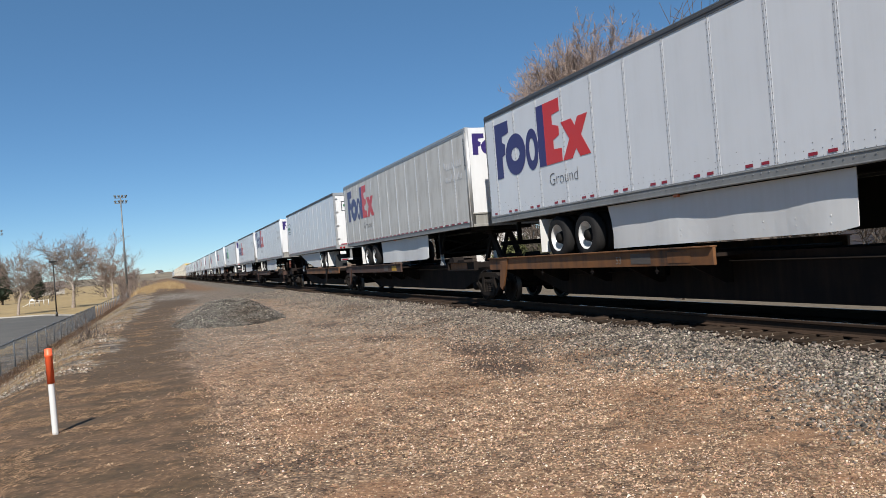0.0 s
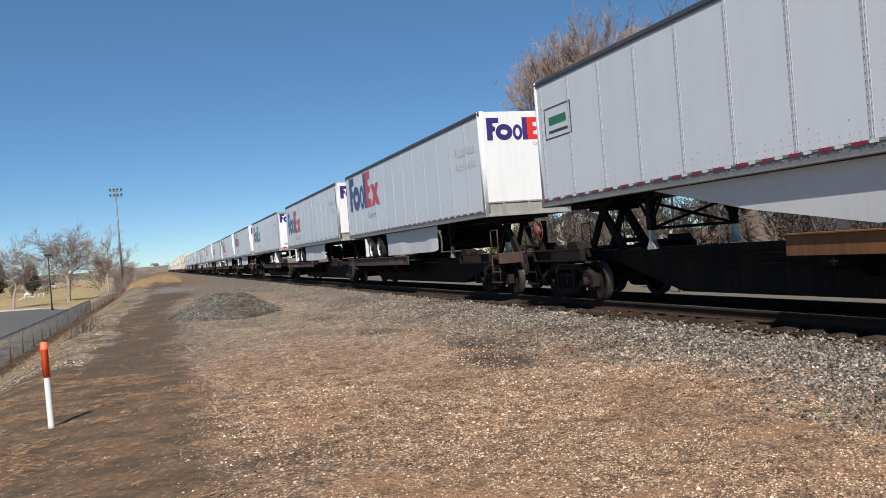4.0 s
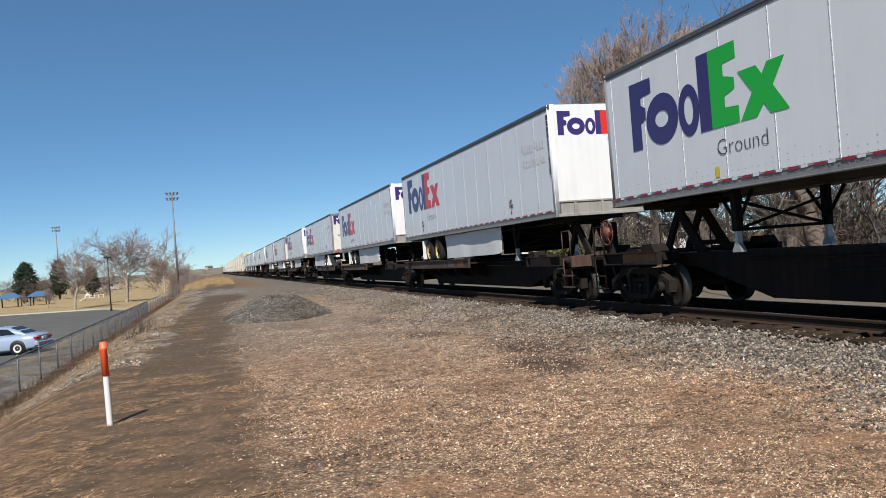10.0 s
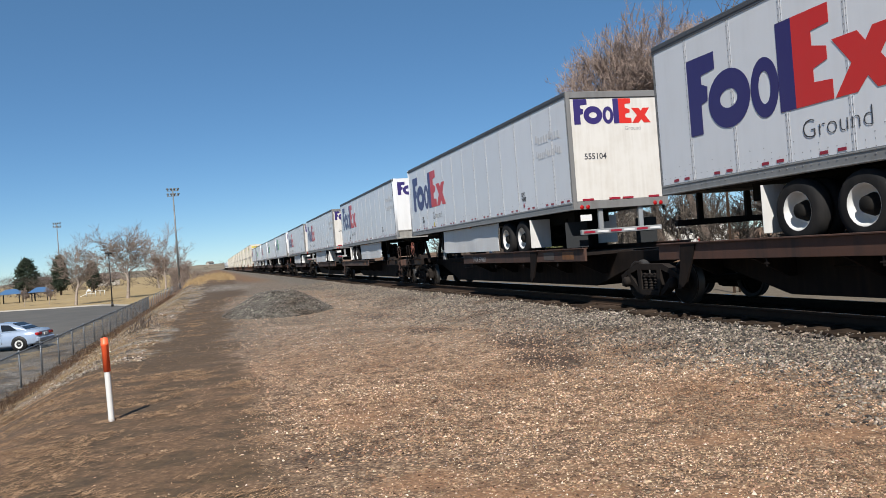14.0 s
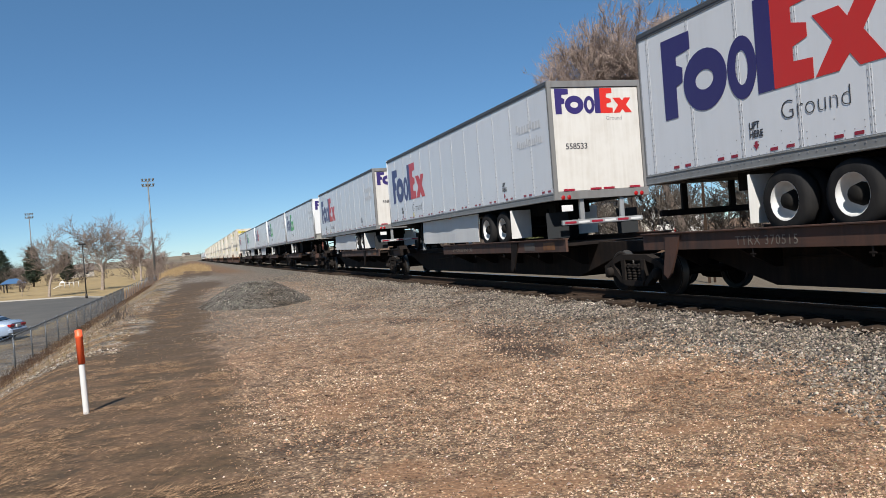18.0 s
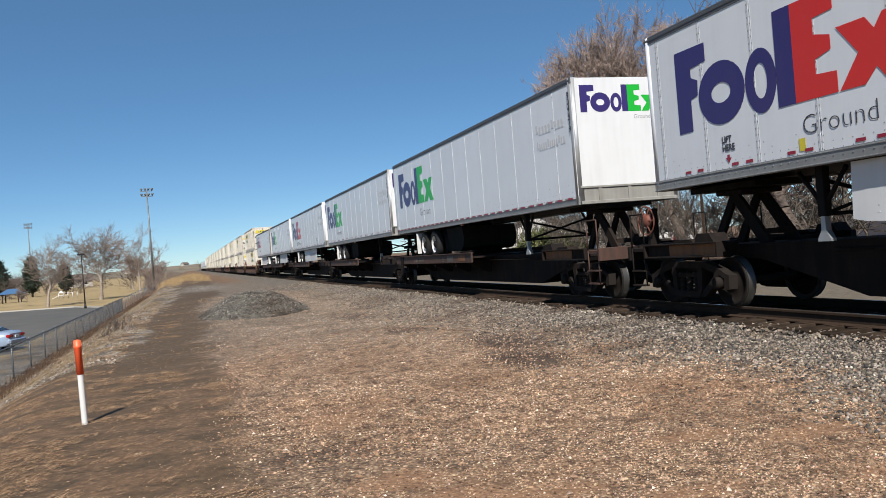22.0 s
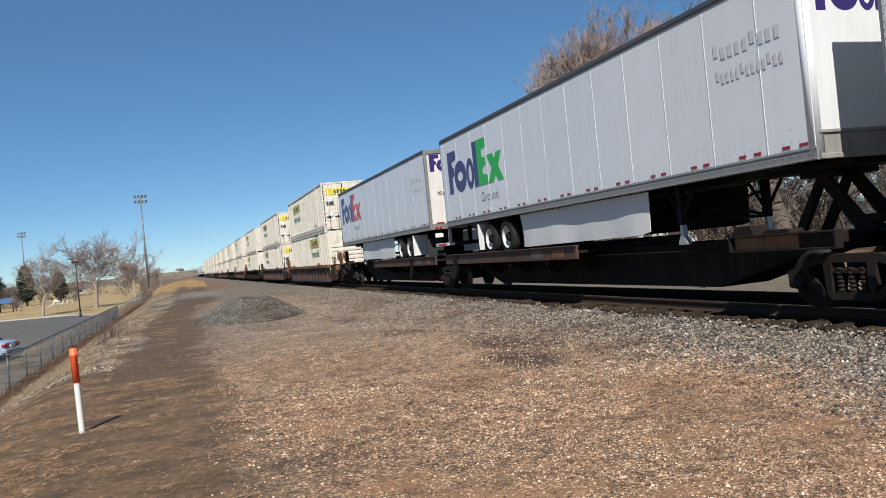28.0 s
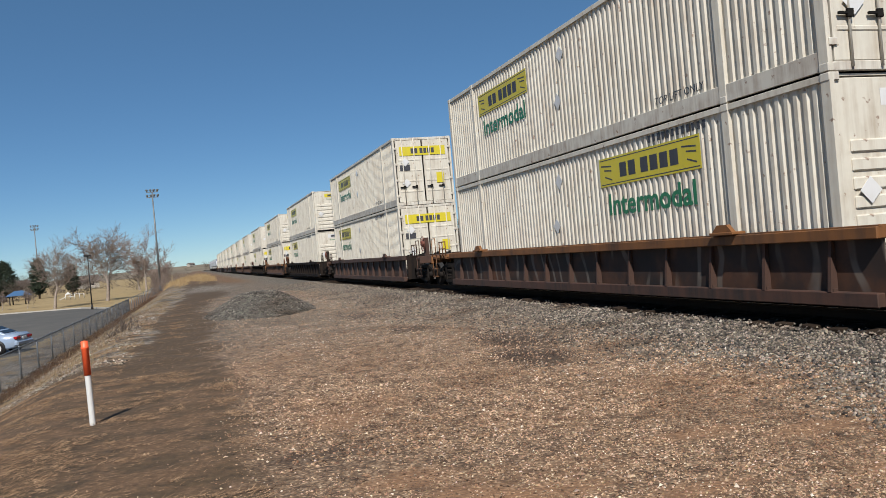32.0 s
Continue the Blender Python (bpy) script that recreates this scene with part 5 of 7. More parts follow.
def spine_car(members, first_end=True, last_end=True):
    """An articulated car carrying the given trailers (indices)."""
    fars = [TRAILERS[i][0] for i in members]
    ref = fars[0] - TL
    S = thing("spine_car", "low black and rusty orange articulated spine car on the rails", "railway car", "cars of the train", at=(XC, ref, 0))
    MOVING.append((S, ref))
    trucks = [fars[0] - TL + (0.5 if first_end else 0.0)]
    for k, f_ in enumerate(fars):
        trucks.append(f_ - 0.45 if (k == len(fars) - 1 and last_end) else f_ + 1.1)
    for t in trucks:
        bogie(S, t - ref, fars[0] > 330)
    for k, i in enumerate(members):
        far, rear = TRAILERS[i][0], TRAILERS[i][1]
        a0, b0 = trucks[k] - ref, trucks[k + 1] - ref
        # deep middle, shallow over the trucks
        o = [(a0 - 0.2, 0.86), (a0 + 1.3, 0.80), (a0 + 2.2, 0.57), (a0 + 3.5, 0.23), (b0 - 3.5, 0.23), (b0 - 2.2, 0.57), (b0 - 1.3, 0.80), (b0 + 0.2, 0.86), (b0 + 0.2, 1.06), (a0 - 0.2, 1.06)]
        part("spine_beam", Form().slab(o, "x", -0.52, 0.52), "steel_dark", S)
        wheel_far = rear == "far"
        # wheel platform
        p0, p1 = (far - ref - 9.1, far - ref + 0.1) if wheel_far else (far - TL - ref - 0.7, far - TL - ref + 8.6)
        rust = "rust" if i in (0, 2) else "rust_brown"
        pl = part("wheel_deck", Form().box(-1.36, 1.36, p0 + 0.1, p1 - 0.1, 1.03, 1.085), "steel_dark", S)
        for x in (-1, 1):
            sill = part("side_sill", Form().box(x * 1.40 - 0.03, x * 1.40 + 0.03, p0, p1, 0.90, 1.19, 0.006), rust, S, "rusty painted side sill")
            part("flange", Form().box(x * 1.41 - 0.07, x * 1.41 + 0.07, p0, p1, 1.19, 1.215, 0.004), rust, sill)
            for q in range(5):
                yy = p0 + 0.7 + q * (p1 - p0 - 1.4) / 4
                part("cross_bracket", lambda: Form().slab(((0.0, 0.90), (0.0, 0.96), (0.85, 0.96), (0.85, 0.55), (0.70, 0.55)), "y", -0.03, 0.03), "steel_dark", S, key="crossbr", at=(x * -1.37 if x < 0 else 1.37, yy, 0)).matrix_basis = Matrix.Translation((x * 1.37, yy, 0)) @ Matrix.Diagonal((-x, 1, 1, 1))
            for q in range(4 if x < 0 and i < 17 else 0):
                part("tie_down", lambda: Form().box(-0.012, 0.012, -0.02, 0.02, 0.76, 0.90, 0.004).box(-0.015, 0.015, -0.06, 0.06, 0.80, 0.825, 0.004), "steel_dark", S, key="tiedown", at=(-1.40, p0 + 1.6 + q * (p1 - p0 - 2.4) / 3, 0))
            yb = (p1 - 1.0) if wheel_far else (p0 + 3.0)
            part("hanging_bracket", lambda: Form().slab(((-0.24, 1.17), (0.22, 1.17), (0.24, 0.90), (0.34, 0.46), (0.22, 0.38), (0.10, 0.48), (-0.12, 0.90)), "x", -0.02, 0.02), rust if i in (0, 1, 3, 4, 9) else "steel_dark", S, key=("hang", rust, i in (0, 1, 3, 4, 9)), at=(x * 1.44, yb, 0))
        for q in range(2):
            part("marking_panel", lambda: Form().box(-0.002, 0, -0.32, 0.32, 0.95, 1.14), ("yellow_box" if i in (1, 5) else "rust") if not q else "grey_panel", sill, key=("mark", q, i in (1, 5)), at=(-1.434, p0 + 0.9 + q * 1.15, 0))
        yv = a0 + 0.58 * (b0 - a0)
        part("brake_cylinder", lambda: Form().tube((-0.62, -0.35, 0.78), (-0.62, 0.25, 0.78), 0.13, seg=12).box(-0.66, -0.52, -0.5, -0.35, 0.66, 0.9, 0.02), "under", S, key="brakecyl", at=(0, yv, 0))
        part("brake_rod", lambda: Form().tube((-0.60, 0.25, 0.78), (-0.60, 3.2, 0.70), 0.018, seg=5), "truck_iron", S, key="brakerod", at=(0, yv, 0))
        pp = Form()
        bend = ((-0.56, a0 + 3.0, 0.80), (-0.58, a0 + 3.7, 0.62), (-0.58, a0 + 4.5, 0.60), (-0.57, a0 + 4.9, 0.74), (-0.57, a0 + 5.8, 0.76), (-0.56, a0 + 6.2, 0.92))
        for p_, q_ in zip(bend, bend[1:]):
            pp.tube(p_, q_, 0.02, seg=6)
        if i == 5:
            part("brake_pipe", pp, "pole_grey", S, "bent grey brake pipe")
        part("air_pipe", Form().tube((-0.56, a0 + 3.0, 0.92), (-0.56, b0 - 3.0, 0.92), 0.022, seg=6), "truck_iron", S)
        # trailer hitch
        yk = far - ref - 15.2 if wheel_far else far - TL - ref + 15.2
        part("hitch_stand", lambda: Form().slab(((-0.9, 1.05), (-0.6, 1.05), (0.12, 1.95), (-0.12, 1.95)), "x", -0.34, -0.26).slab(((-0.9, 1.05), (-0.6, 1.05), (0.12, 1.95), (-0.12, 1.95)), "x", 0.26, 0.34).slab(((0.55, 1.05), (0.75, 1.05), (0.14, 1.95), (-0.02, 1.95)), "x", -0.30, -0.22).slab(((0.55, 1.05), (0.75, 1.05), (0.14, 1.95), (-0.02, 1.95)), "x", 0.22, 0.30).box(-0.45, 0.45, -0.35, 0.35, 1.94, 2.03, 0.02).box(-0.3, 0.3, -0.75, -0.67, 1.2, 1.3), "steel_dark", S, key="hitch", at=(0, yk, 0))
        for x in (-1, 1):
            sg_ = 1 if wheel_far else -1
            pad = part("side_box", lambda: Form().box(-0.06, 0.06, -1.3, 0.9, 1.125, 1.155, 0.006).box(-0.06, 0.06, -1.3, 0.9, 0.895, 0.925, 0.006).box(-0.06, 0.06, 0.86, 0.9, 0.92, 1.13).box(-0.06, 0.06, -1.3, -1.26, 0.92, 1.13).box(0.02, 0.04, -1.28, 0.88, 0.92, 1.13), "steel_dark", S, key="padframe", at=(x * 1.40, yk, 0))
            pad.scale = (-x, sg_, 1)
            pad.scale = (1 if x < 0 else -1, sg_, 1)
            part("panel", lambda: Form().box(0.012, 0.02, -0.55, 0.82, 0.93, 1.12), "rust" if i % 4 != 2 else "rust_brown", pad, "faded orange panel", key=("padpanel", i % 4 == 2))
            part("rest_block", lambda: Form().slab(((0.30, 1.155), (0.82, 1.155), (0.70, 1.30), (0.38, 1.30)), "x", -0.05, 0.28).slab(((-0.4, 1.155), (0.2, 1.155), (0.1, 1.21), (-0.35, 1.21)), "x", 0.0, 0.28), "steel_dark", pad, key="padblock")
            part("pad_arm", lambda: Form().box(-0.35, 0.35, -0.12, 0.12, 0.95, 1.12, 0.01), "steel_dark", S, key="padarm", at=(x * 0.98, yk + sg_ * 0.3, 0))
            part("pad_arm", None, "steel_dark", S, key="padarm", at=(x * 0.98, yk - sg_ * 0.8, 0))
    if first_end:
        end_gear(S, trucks[0] - ref - 1.1, -1, "rust_brown", False)
    if last_end:
        end_gear(S, trucks[-1] - ref + 1.1, 1, "steel_dark", True)
    for i, num in ((12, "654363"), (11, "370515"), (9, "370515"), (8, "370821"), (6, "370821"), (4, "653188")):
        if i in members:
            far, rear = TRAILERS[i][0], TRAILERS[i][1]
            yy = (far - ref - 2.6) if rear == "far" else (far - TL - ref + 7.6)
            words("TTRX " + num, 0.21, "lettering", "sill_ink" if i != 8 else "ink_pale", S, (-1.434, yy, 0.955), spacing=1.15)
    if 10 in members:
        words("ALL PURPOSE SPINE CAR", 0.16, "lettering", "sill_ink", S, (-1.434, TRAILERS[10][0] - TL - ref + 7.6, 0.97), spacing=1.1)
    words("53", 0.21, "lettering", "sill_ink", S, (-1.434, fars[0] - ref - 6.2, 0.955))
    return S


spine_car((0, 1, 2), first_end=False)
spine_car((3, 4, 5))
spine_car((6, 7, 8))
spine_car((9, 10, 11))
spine_car((12, 13, 14, 15, 16))


# ---------------------------------------------------------------- containers and well cars
CL, CH = 16.15, 2.896


def corrugated(y0, y1, z0, z1, x_out, pitch=0.19, depth=0.032):
    """Pressed side wall: trapezoid ribs along y, with a thin back."""
    prof, y = [], y0
    while y < y1 - 1e-6:
        for dy, d_ in ((0.0, 0.0), (0.11, 0.0), (0.14, depth), (0.25, depth)):
            if y + dy * pitch / 0.28 <= y1:
                prof.append((y + dy * pitch / 0.28, d_))
        y += pitch
    prof.append((y1, prof[-1][1]))
    g = Form()
    s = 1 if x_out < 0 else -1
    vs, fs = [], []
    for yy, d_ in prof:
        vs += [(x_out + s * d_, yy, z0), (x_out + s * d_, yy, z1)]
    for k in range(len(prof) - 1):
        fs.append((2 * k, 2 * k + 2, 2 * k + 3, 2 * k + 1))
    g.add(vs, fs)
    g.box(min(x_out + s * 0.045, x_out + s * 0.05), max(x_out + s * 0.045, x_out + s * 0.05), y0, y1, z0, z1)
    return g


def box_mark(parent, x, y0, width, z0, word=True):
    """Yellow panel with plain dark bars, and the word under it."""
    p_ = part("yellow_panel", lambda: Form().box(-0.003, 0, -width, 0, 0, 0.60), "decal_yellow", parent, "yellow panel with dark bars", key=("ypanel", width), at=(x, y0, z0))
    for q in range(6):
        part("lettering_bar", lambda: Form().box(-0.002, 0, -0.13, 0.13, 0.15, 0.44), "ink", p_, key="ybar", at=(-0.003, -width * 0.27 - q * 0.335 - (0.12 if q > 1 else 0), 0))
    part("border", lambda: Form().box(-0.002, 0, -width + 0.04, -0.04, 0.035, 0.055).box(-0.002, 0, -width + 0.04, -0.04, 0.545, 0.565), "ink", p_, key=("ybord", width), at=(-0.002, 0, 0))
    for q in (0, 1):
        part("lettering_bar", lambda: Form().slab(((-0.08, 0.46), (-0.50, 0.42), (-0.50, 0.39), (-0.08, 0.43)), "x", -0.002, 0).slab(((-0.20, 0.36), (-0.50, 0.33), (-0.50, 0.30), (-0.20, 0.33)), "x", -0.002, 0).slab(((-0.22, 0.22), (-0.50, 0.14), (-0.50, 0.11), (-0.22, 0.19)), "x", -0.002, 0), "ink", p_, key="ybar2", at=(-0.003, -q * (width - 0.62), 0))
    if word:
        words("Intermodal", 0.62, "lettering", "decal_green", parent, (x - 0.003, y0 - 0.25, z0 - 0.60), width=width - 0.5, bold=0.012)


def container(level, near_doors, mark_at, s_far, tone="cont_white"):
    z0 = 0.42 + level * (CH + 0.01)
    lab = "white corrugated container with yellow panel, " + ("stacked on another container" if level else "set low in a well car")
    C = thing("container", lab, "container", "containers on the train", at=(XC, s_far, z0))
    MOVING.append((C, s_far))
    for x in (-1, 1):
        part("side_wall", lambda: corrugated(-CL + 0.10, -0.10, 0.30, CH - 0.10, x * 1.265), tone, C, key=("cside", x, tone))
        part("top_rail", lambda: Form().box(-0.03, 0.03, -CL + 0.05, -0.05, CH - 0.11, CH - 0.01, 0.006), tone, C, key=("ctop", tone), at=(x * 1.262, 0, 0))
        part("base_rail", lambda: Form().box(-0.03, 0.03, -CL + 0.05, -0.05, 0.02, 0.30, 0.006), "cont_grey", C, key="cbase", at=(x * 1.262, 0, 0))
        for y in (-0.08, -2.25, -CL + 2.25, -CL + 0.08):
            part("post", lambda: Form().box(-0.045, 0.035, -0.09, 0.09, 0.0, CH, 0.008), tone, C, key=("cpost", tone), at=(x * 1.255 - (0.0 if x < 0 else -0.01), y, 0))
            for z in (0.0, CH - 0.12):
                part("corner_casting", lambda: Form().box(-0.09, 0.09, -0.09, 0.09, 0, 0.12, 0.012), "cont_grey", C, key="ccast", at=(x * 1.218, y, z))
    part("roof", lambda: Form().box(-1.25, 1.25, -CL + 0.05, -0.05, CH - 0.05, CH - 0.02), tone, C, key=("croof", tone))
    part("floor", lambda: Form().box(-1.23, 1.23, -CL + 0.05, -0.05, 0.12, 0.18), "under", C, key="cfloor")
    part("back_wall", lambda: Form().box(-1.2, 1.2, -0.06, -0.02, 0.05, CH - 0.05), tone, C, key=("cback", tone))
    ye = -CL
    if near_doors:
        for x in (-0.6, 0.6):
            d = part("door", lambda: Form().box(-0.57, 0.57, -0.02, 0.04, 0.14, CH - 0.12, 0.01).box(-0.5, 0.5, -0.035, 0, 0.55, 0.62, 0.01).box(-0.5, 0.5, -0.035, 0, 1.0, 1.07, 0.01).box(-0.5, 0.5, -0.035, 0, 1.45, 1.52, 0.01).box(-0.5, 0.5, -0.035, 0, 1.9, 1.97, 0.01), tone, C, key=("cdoor", tone), at=(x, ye + 0.02, 0))
            for xr in (-0.3, 0.22):
                part("lock_rod", lambda: Form().tube((0, 0, 0.05), (0, 0, CH - 0.05), 0.022, seg=6), "cont_grey", d, key="clrod", at=(xr, -0.05, 0))
                part("lock_handle", lambda: Form().box(-0.20, 0.05, -0.02, 0.02, -0.02, 0.02, 0.005).box(-0.05, 0.05, -0.03, 0.03, -0.06, 0.06, 0.01), "under", d, key="clhand", at=(xr, -0.07, 0.78))
            for q in range(4):
                part("hinge", lambda: Form().box(-0.07, 0.07, -0.02, 0.02, -0.05, 0.05, 0.006), "cont_grey", d, key="chinge", at=(0.60 if x > 0 else -0.60, -0.03, 0.4 + q * 0.68))
        part("door_sill", lambda: Form().box(-1.2, 1.2, -0.03, 0.05, 0.0, 0.135, 0.01), "cont_grey", C, key="csill", at=(0, ye + 0.02, 0))
        part("door_header", lambda: Form().box(-1.2, 1.2, -0.03, 0.05, CH - 0.115, CH - 0.01, 0.01), "cont_grey", C, key="chead", at=(0, ye + 0.02, 0))
        yp = part("yellow_panel", lambda: Form().box(-1.02, 1.02, -0.003, 0, 2.12, 2.50), "decal_yellow", C, "yellow panel with dark bars", key="cyp", at=(0, ye - 0.022, 0))
        for q in range(6):
            part("lettering_bar", lambda: Form().box(-0.065, 0.065, -0.002, 0, 2.20, 2.42), "ink", yp, key="cypb", at=(-0.45 + q * 0.17 + (0.06 if q > 1 else 0), -0.003, 0))
        part("warning_sign", lambda: Form().box(0.55, 0.88, -0.003, 0, 0.9, 1.35), "decal_yellow", C, key="csign", at=(0, ye - 0.022, 0))
        part("warning_sign", lambda: Form().box(-1.05, -0.60, -0.003, 0, 1.48, 1.72), "ink", C, key="csign2", at=(0, ye - 0.022, 0))
    else:
        def front():
            g = Form().box(-1.2, 1.2, -0.02, 0.04, 0.1, CH - 0.08, 0.01)
            return g
        fw = part("front_wall", front, tone, C, key=("cfront", tone), at=(0, ye + 0.05, 0))
        for q in range(7 if s_far < 480 else 0):
            part("pressed_panel", lambda: Form().box(-1.02, 1.02, -0.055, 0, 0.0, 0.18, 0.02), tone, fw, key=("cpress", tone), at=(0, 0, 0.22 + q * 0.26))
        part("small_panel", lambda: Form().box(-0.42, 0.62, -0.003, 0, 2.42, 2.66), "decal_yellow" if level else "tape_white", C, key=("cfp", level), at=(0, ye + 0.028, 0))
        part("lettering_bar", lambda: Form().box(-0.2, 0.45, -0.002, 0, 2.47, 2.61), "ink", C, key="cfb", at=(0, ye + 0.024, 0))
        words("Intermodal", 0.2, "lettering", "decal_green", C, (-0.3, ye + 0.026, 2.22), "end")
        words("274594", 0.13, "lettering", "ink", C, (0.15, ye - 0.008, 1.93), "end")
    for x in ((-0.78,) if not near_doors else (-0.80,)):
        for z in ((1.25,) if not near_doors else (0.95, 1.85)):
            part("placard_holder", lambda: Form().slab(((0, -0.19), (0.19, 0), (0, 0.19), (-0.19, 0)), "y", -0.006, 0), "tape_white", C, key="placard", at=(x, ye - 0.03, z))
    xs = -1.2955 + 0.028
    box_mark(C, -1.2665, -mark_at, 3.55, 1.95 if level == 0 else 1.85)
    for l, z in ((7.9, 1.25), (8.2, 2.3)):
        part("placard_holder", lambda: Form().slab(((0, -0.19), (0.19, 0), (0, 0.19), (-0.19, 0)), "x", -0.004, 0), "tape_white", C, key="placard_s", at=(-1.2665, -l if level else -l + 0.6, z))
    if level:
        words("TOP LIFT ONLY", 0.20, "lettering", "ink", C, (-1.2675, -11.9, 0.36), width=1.5)
    else:
        for q in range(12):
            part("lettering_bar", lambda: Form().box(-0.002, 0, -0.04, 0.04, 0, 0.14), "ink", C, key="stackbar", at=(-1.2675, -11.6 - 0.155 * q, 2.62))
    return C


def well_car(k, s_far, mat_name):
    """Depressed-well car with ribbed sides, one stack long."""
    ref = s_far
    W = thing("well_car", "rust-streaked well car with ribbed sides carrying two stacked containers", "railway car", "cars of the train", at=(XC, ref, 0))
    MOVING.append((W, ref))
    y0, y1 = -CL - 0.75, 0.75
    low = "rust_brown" if mat_name == "rust" else mat_name
    bogie(W, -CL - 2.6, k > 4)
    bogie(W, 2.1, k > 4)
    for x in (-1, 1):
        part("top_chord", lambda: Form().box(-0.10, 0.10, y0, y1, 1.02, 1.18, 0.012).box(-0.06, 0.10, y0, y1, 1.17, 1.20, 0.004), mat_name, W, key=("wtop", mat_name), at=(x * 1.40, 0, 0)).scale = (-x, 1, 1)
        part("side_plate", lambda: Form().box(-0.012, 0.012, y0 + 0.05, y1 - 0.05, 0.20, 1.03), "well_side" if mat_name != "steel_dark" else mat_name, W, key=("wplate", mat_name), at=(x * 1.335, 0, 0))
        part("bottom_chord", lambda: Form().box(-0.07, 0.09, y0 + 0.1, y1 - 0.1, 0.13, 0.32, 0.012), low, W, key=("wbot", low), at=(x * 1.40, 0, 0)).scale = (-x, 1, 1)
        for q in range(13 if k < 7 else 0):
            yy = y0 + 0.9 + q * (y1 - y0 - 1.8) / 12
            part("rib", lambda: Form().slab(((0.0, 1.02), (0.05, 1.02), (0.13, 0.32), (0.0, 0.32)), "y", -0.03, 0.03).box(0.02, 0.10, -0.045, 0.045, 0.32, 0.36), low, W, key=("wrib", low), at=(x * 1.345, yy, 0)).scale = (x, 1, 1)
        for yy in (-2.25, -CL + 2.25):
            part("guide_bracket", lambda: Form().box(-0.16, 0.10, -0.3, 0.3, 1.19, 1.24, 0.01).slab(((-0.25, 1.24), (0.25, 1.24), (0.12, 1.36), (-0.12, 1.36)), "x", -0.13, -0.05), mat_name, W, key=("wguide", mat_name), at=(x * 1.42, yy, 0)).scale = (-x, 1, 1)
    part("well_floor", lambda: Form().box(-1.34, 1.34, y0, y1, 0.32, 0.41), "steel_dark", W, key="wfloor")
    for s, yy in ((-1, y0), (1, y1)):
        # dark colour here stands for the shade in the recess over the truck
        part("end_bulkhead", lambda: Form().box(-1.30, 1.30, -0.05, 0.05, 0.2, 1.18, 0.01), "steel_dark", W, key="wbulk", at=(0, yy, 0))
        ye = yy + s * 2.25
        part("end_sill", Form().box(-0.55, 0.55, min(yy, ye), max(yy, ye), 0.86, 1.14, 0.02).box(-1.36, 1.36, yy + s * 1.9 - 0.1, yy + s * 1.9 + 0.1, 0.98, 1.14, 0.01), mat_name, W)
        end_gear(W, yy + s * 2.1, s, mat_name, s < 0)
        for x in (-1.3, 1.3):
            g = Form()
            for dy in (0.0, 0.35, 0.7):
                g.tube((x, yy + s * (0.95 + dy), 1.1), (x, yy + s * (0.95 + dy), 1.62), 0.02, seg=5)
            for z in (1.36, 1.6):
                g.tube((x, yy + s * 0.95, z), (x, yy + s * 1.65, z), 0.02, seg=5)
            part("hand_rail", g, mat_name, W)
    return W


STACKS = 13
for k in range(STACKS):
    far = 341.6 + 24.0 * k
    well_car(k, far, ("rust", "rust_brown", "steel_dark")[k % 3 if k < 3 else (k * 2) % 3])
    container(0, k in (1, 3, 4), 9.6 if k == 0 else 1.6, far, "cont_white")
    container(1, k in (0, 1), 2.7, far, "cont_white")
for k in range(8):
    base = 341.6 + 24.0 * STACKS + 8 + 18.2 * k
    trailer((base, "far", "none" if k % 3 == 1 else "red", "trailer_side", True, "", "pairs", "alu", "rim"), True)
    TRAILERS = TRAILERS + ((base, "far", "red"),)
spine_car(tuple(range(17, 21)))
spine_car(tuple(range(21, 25)))


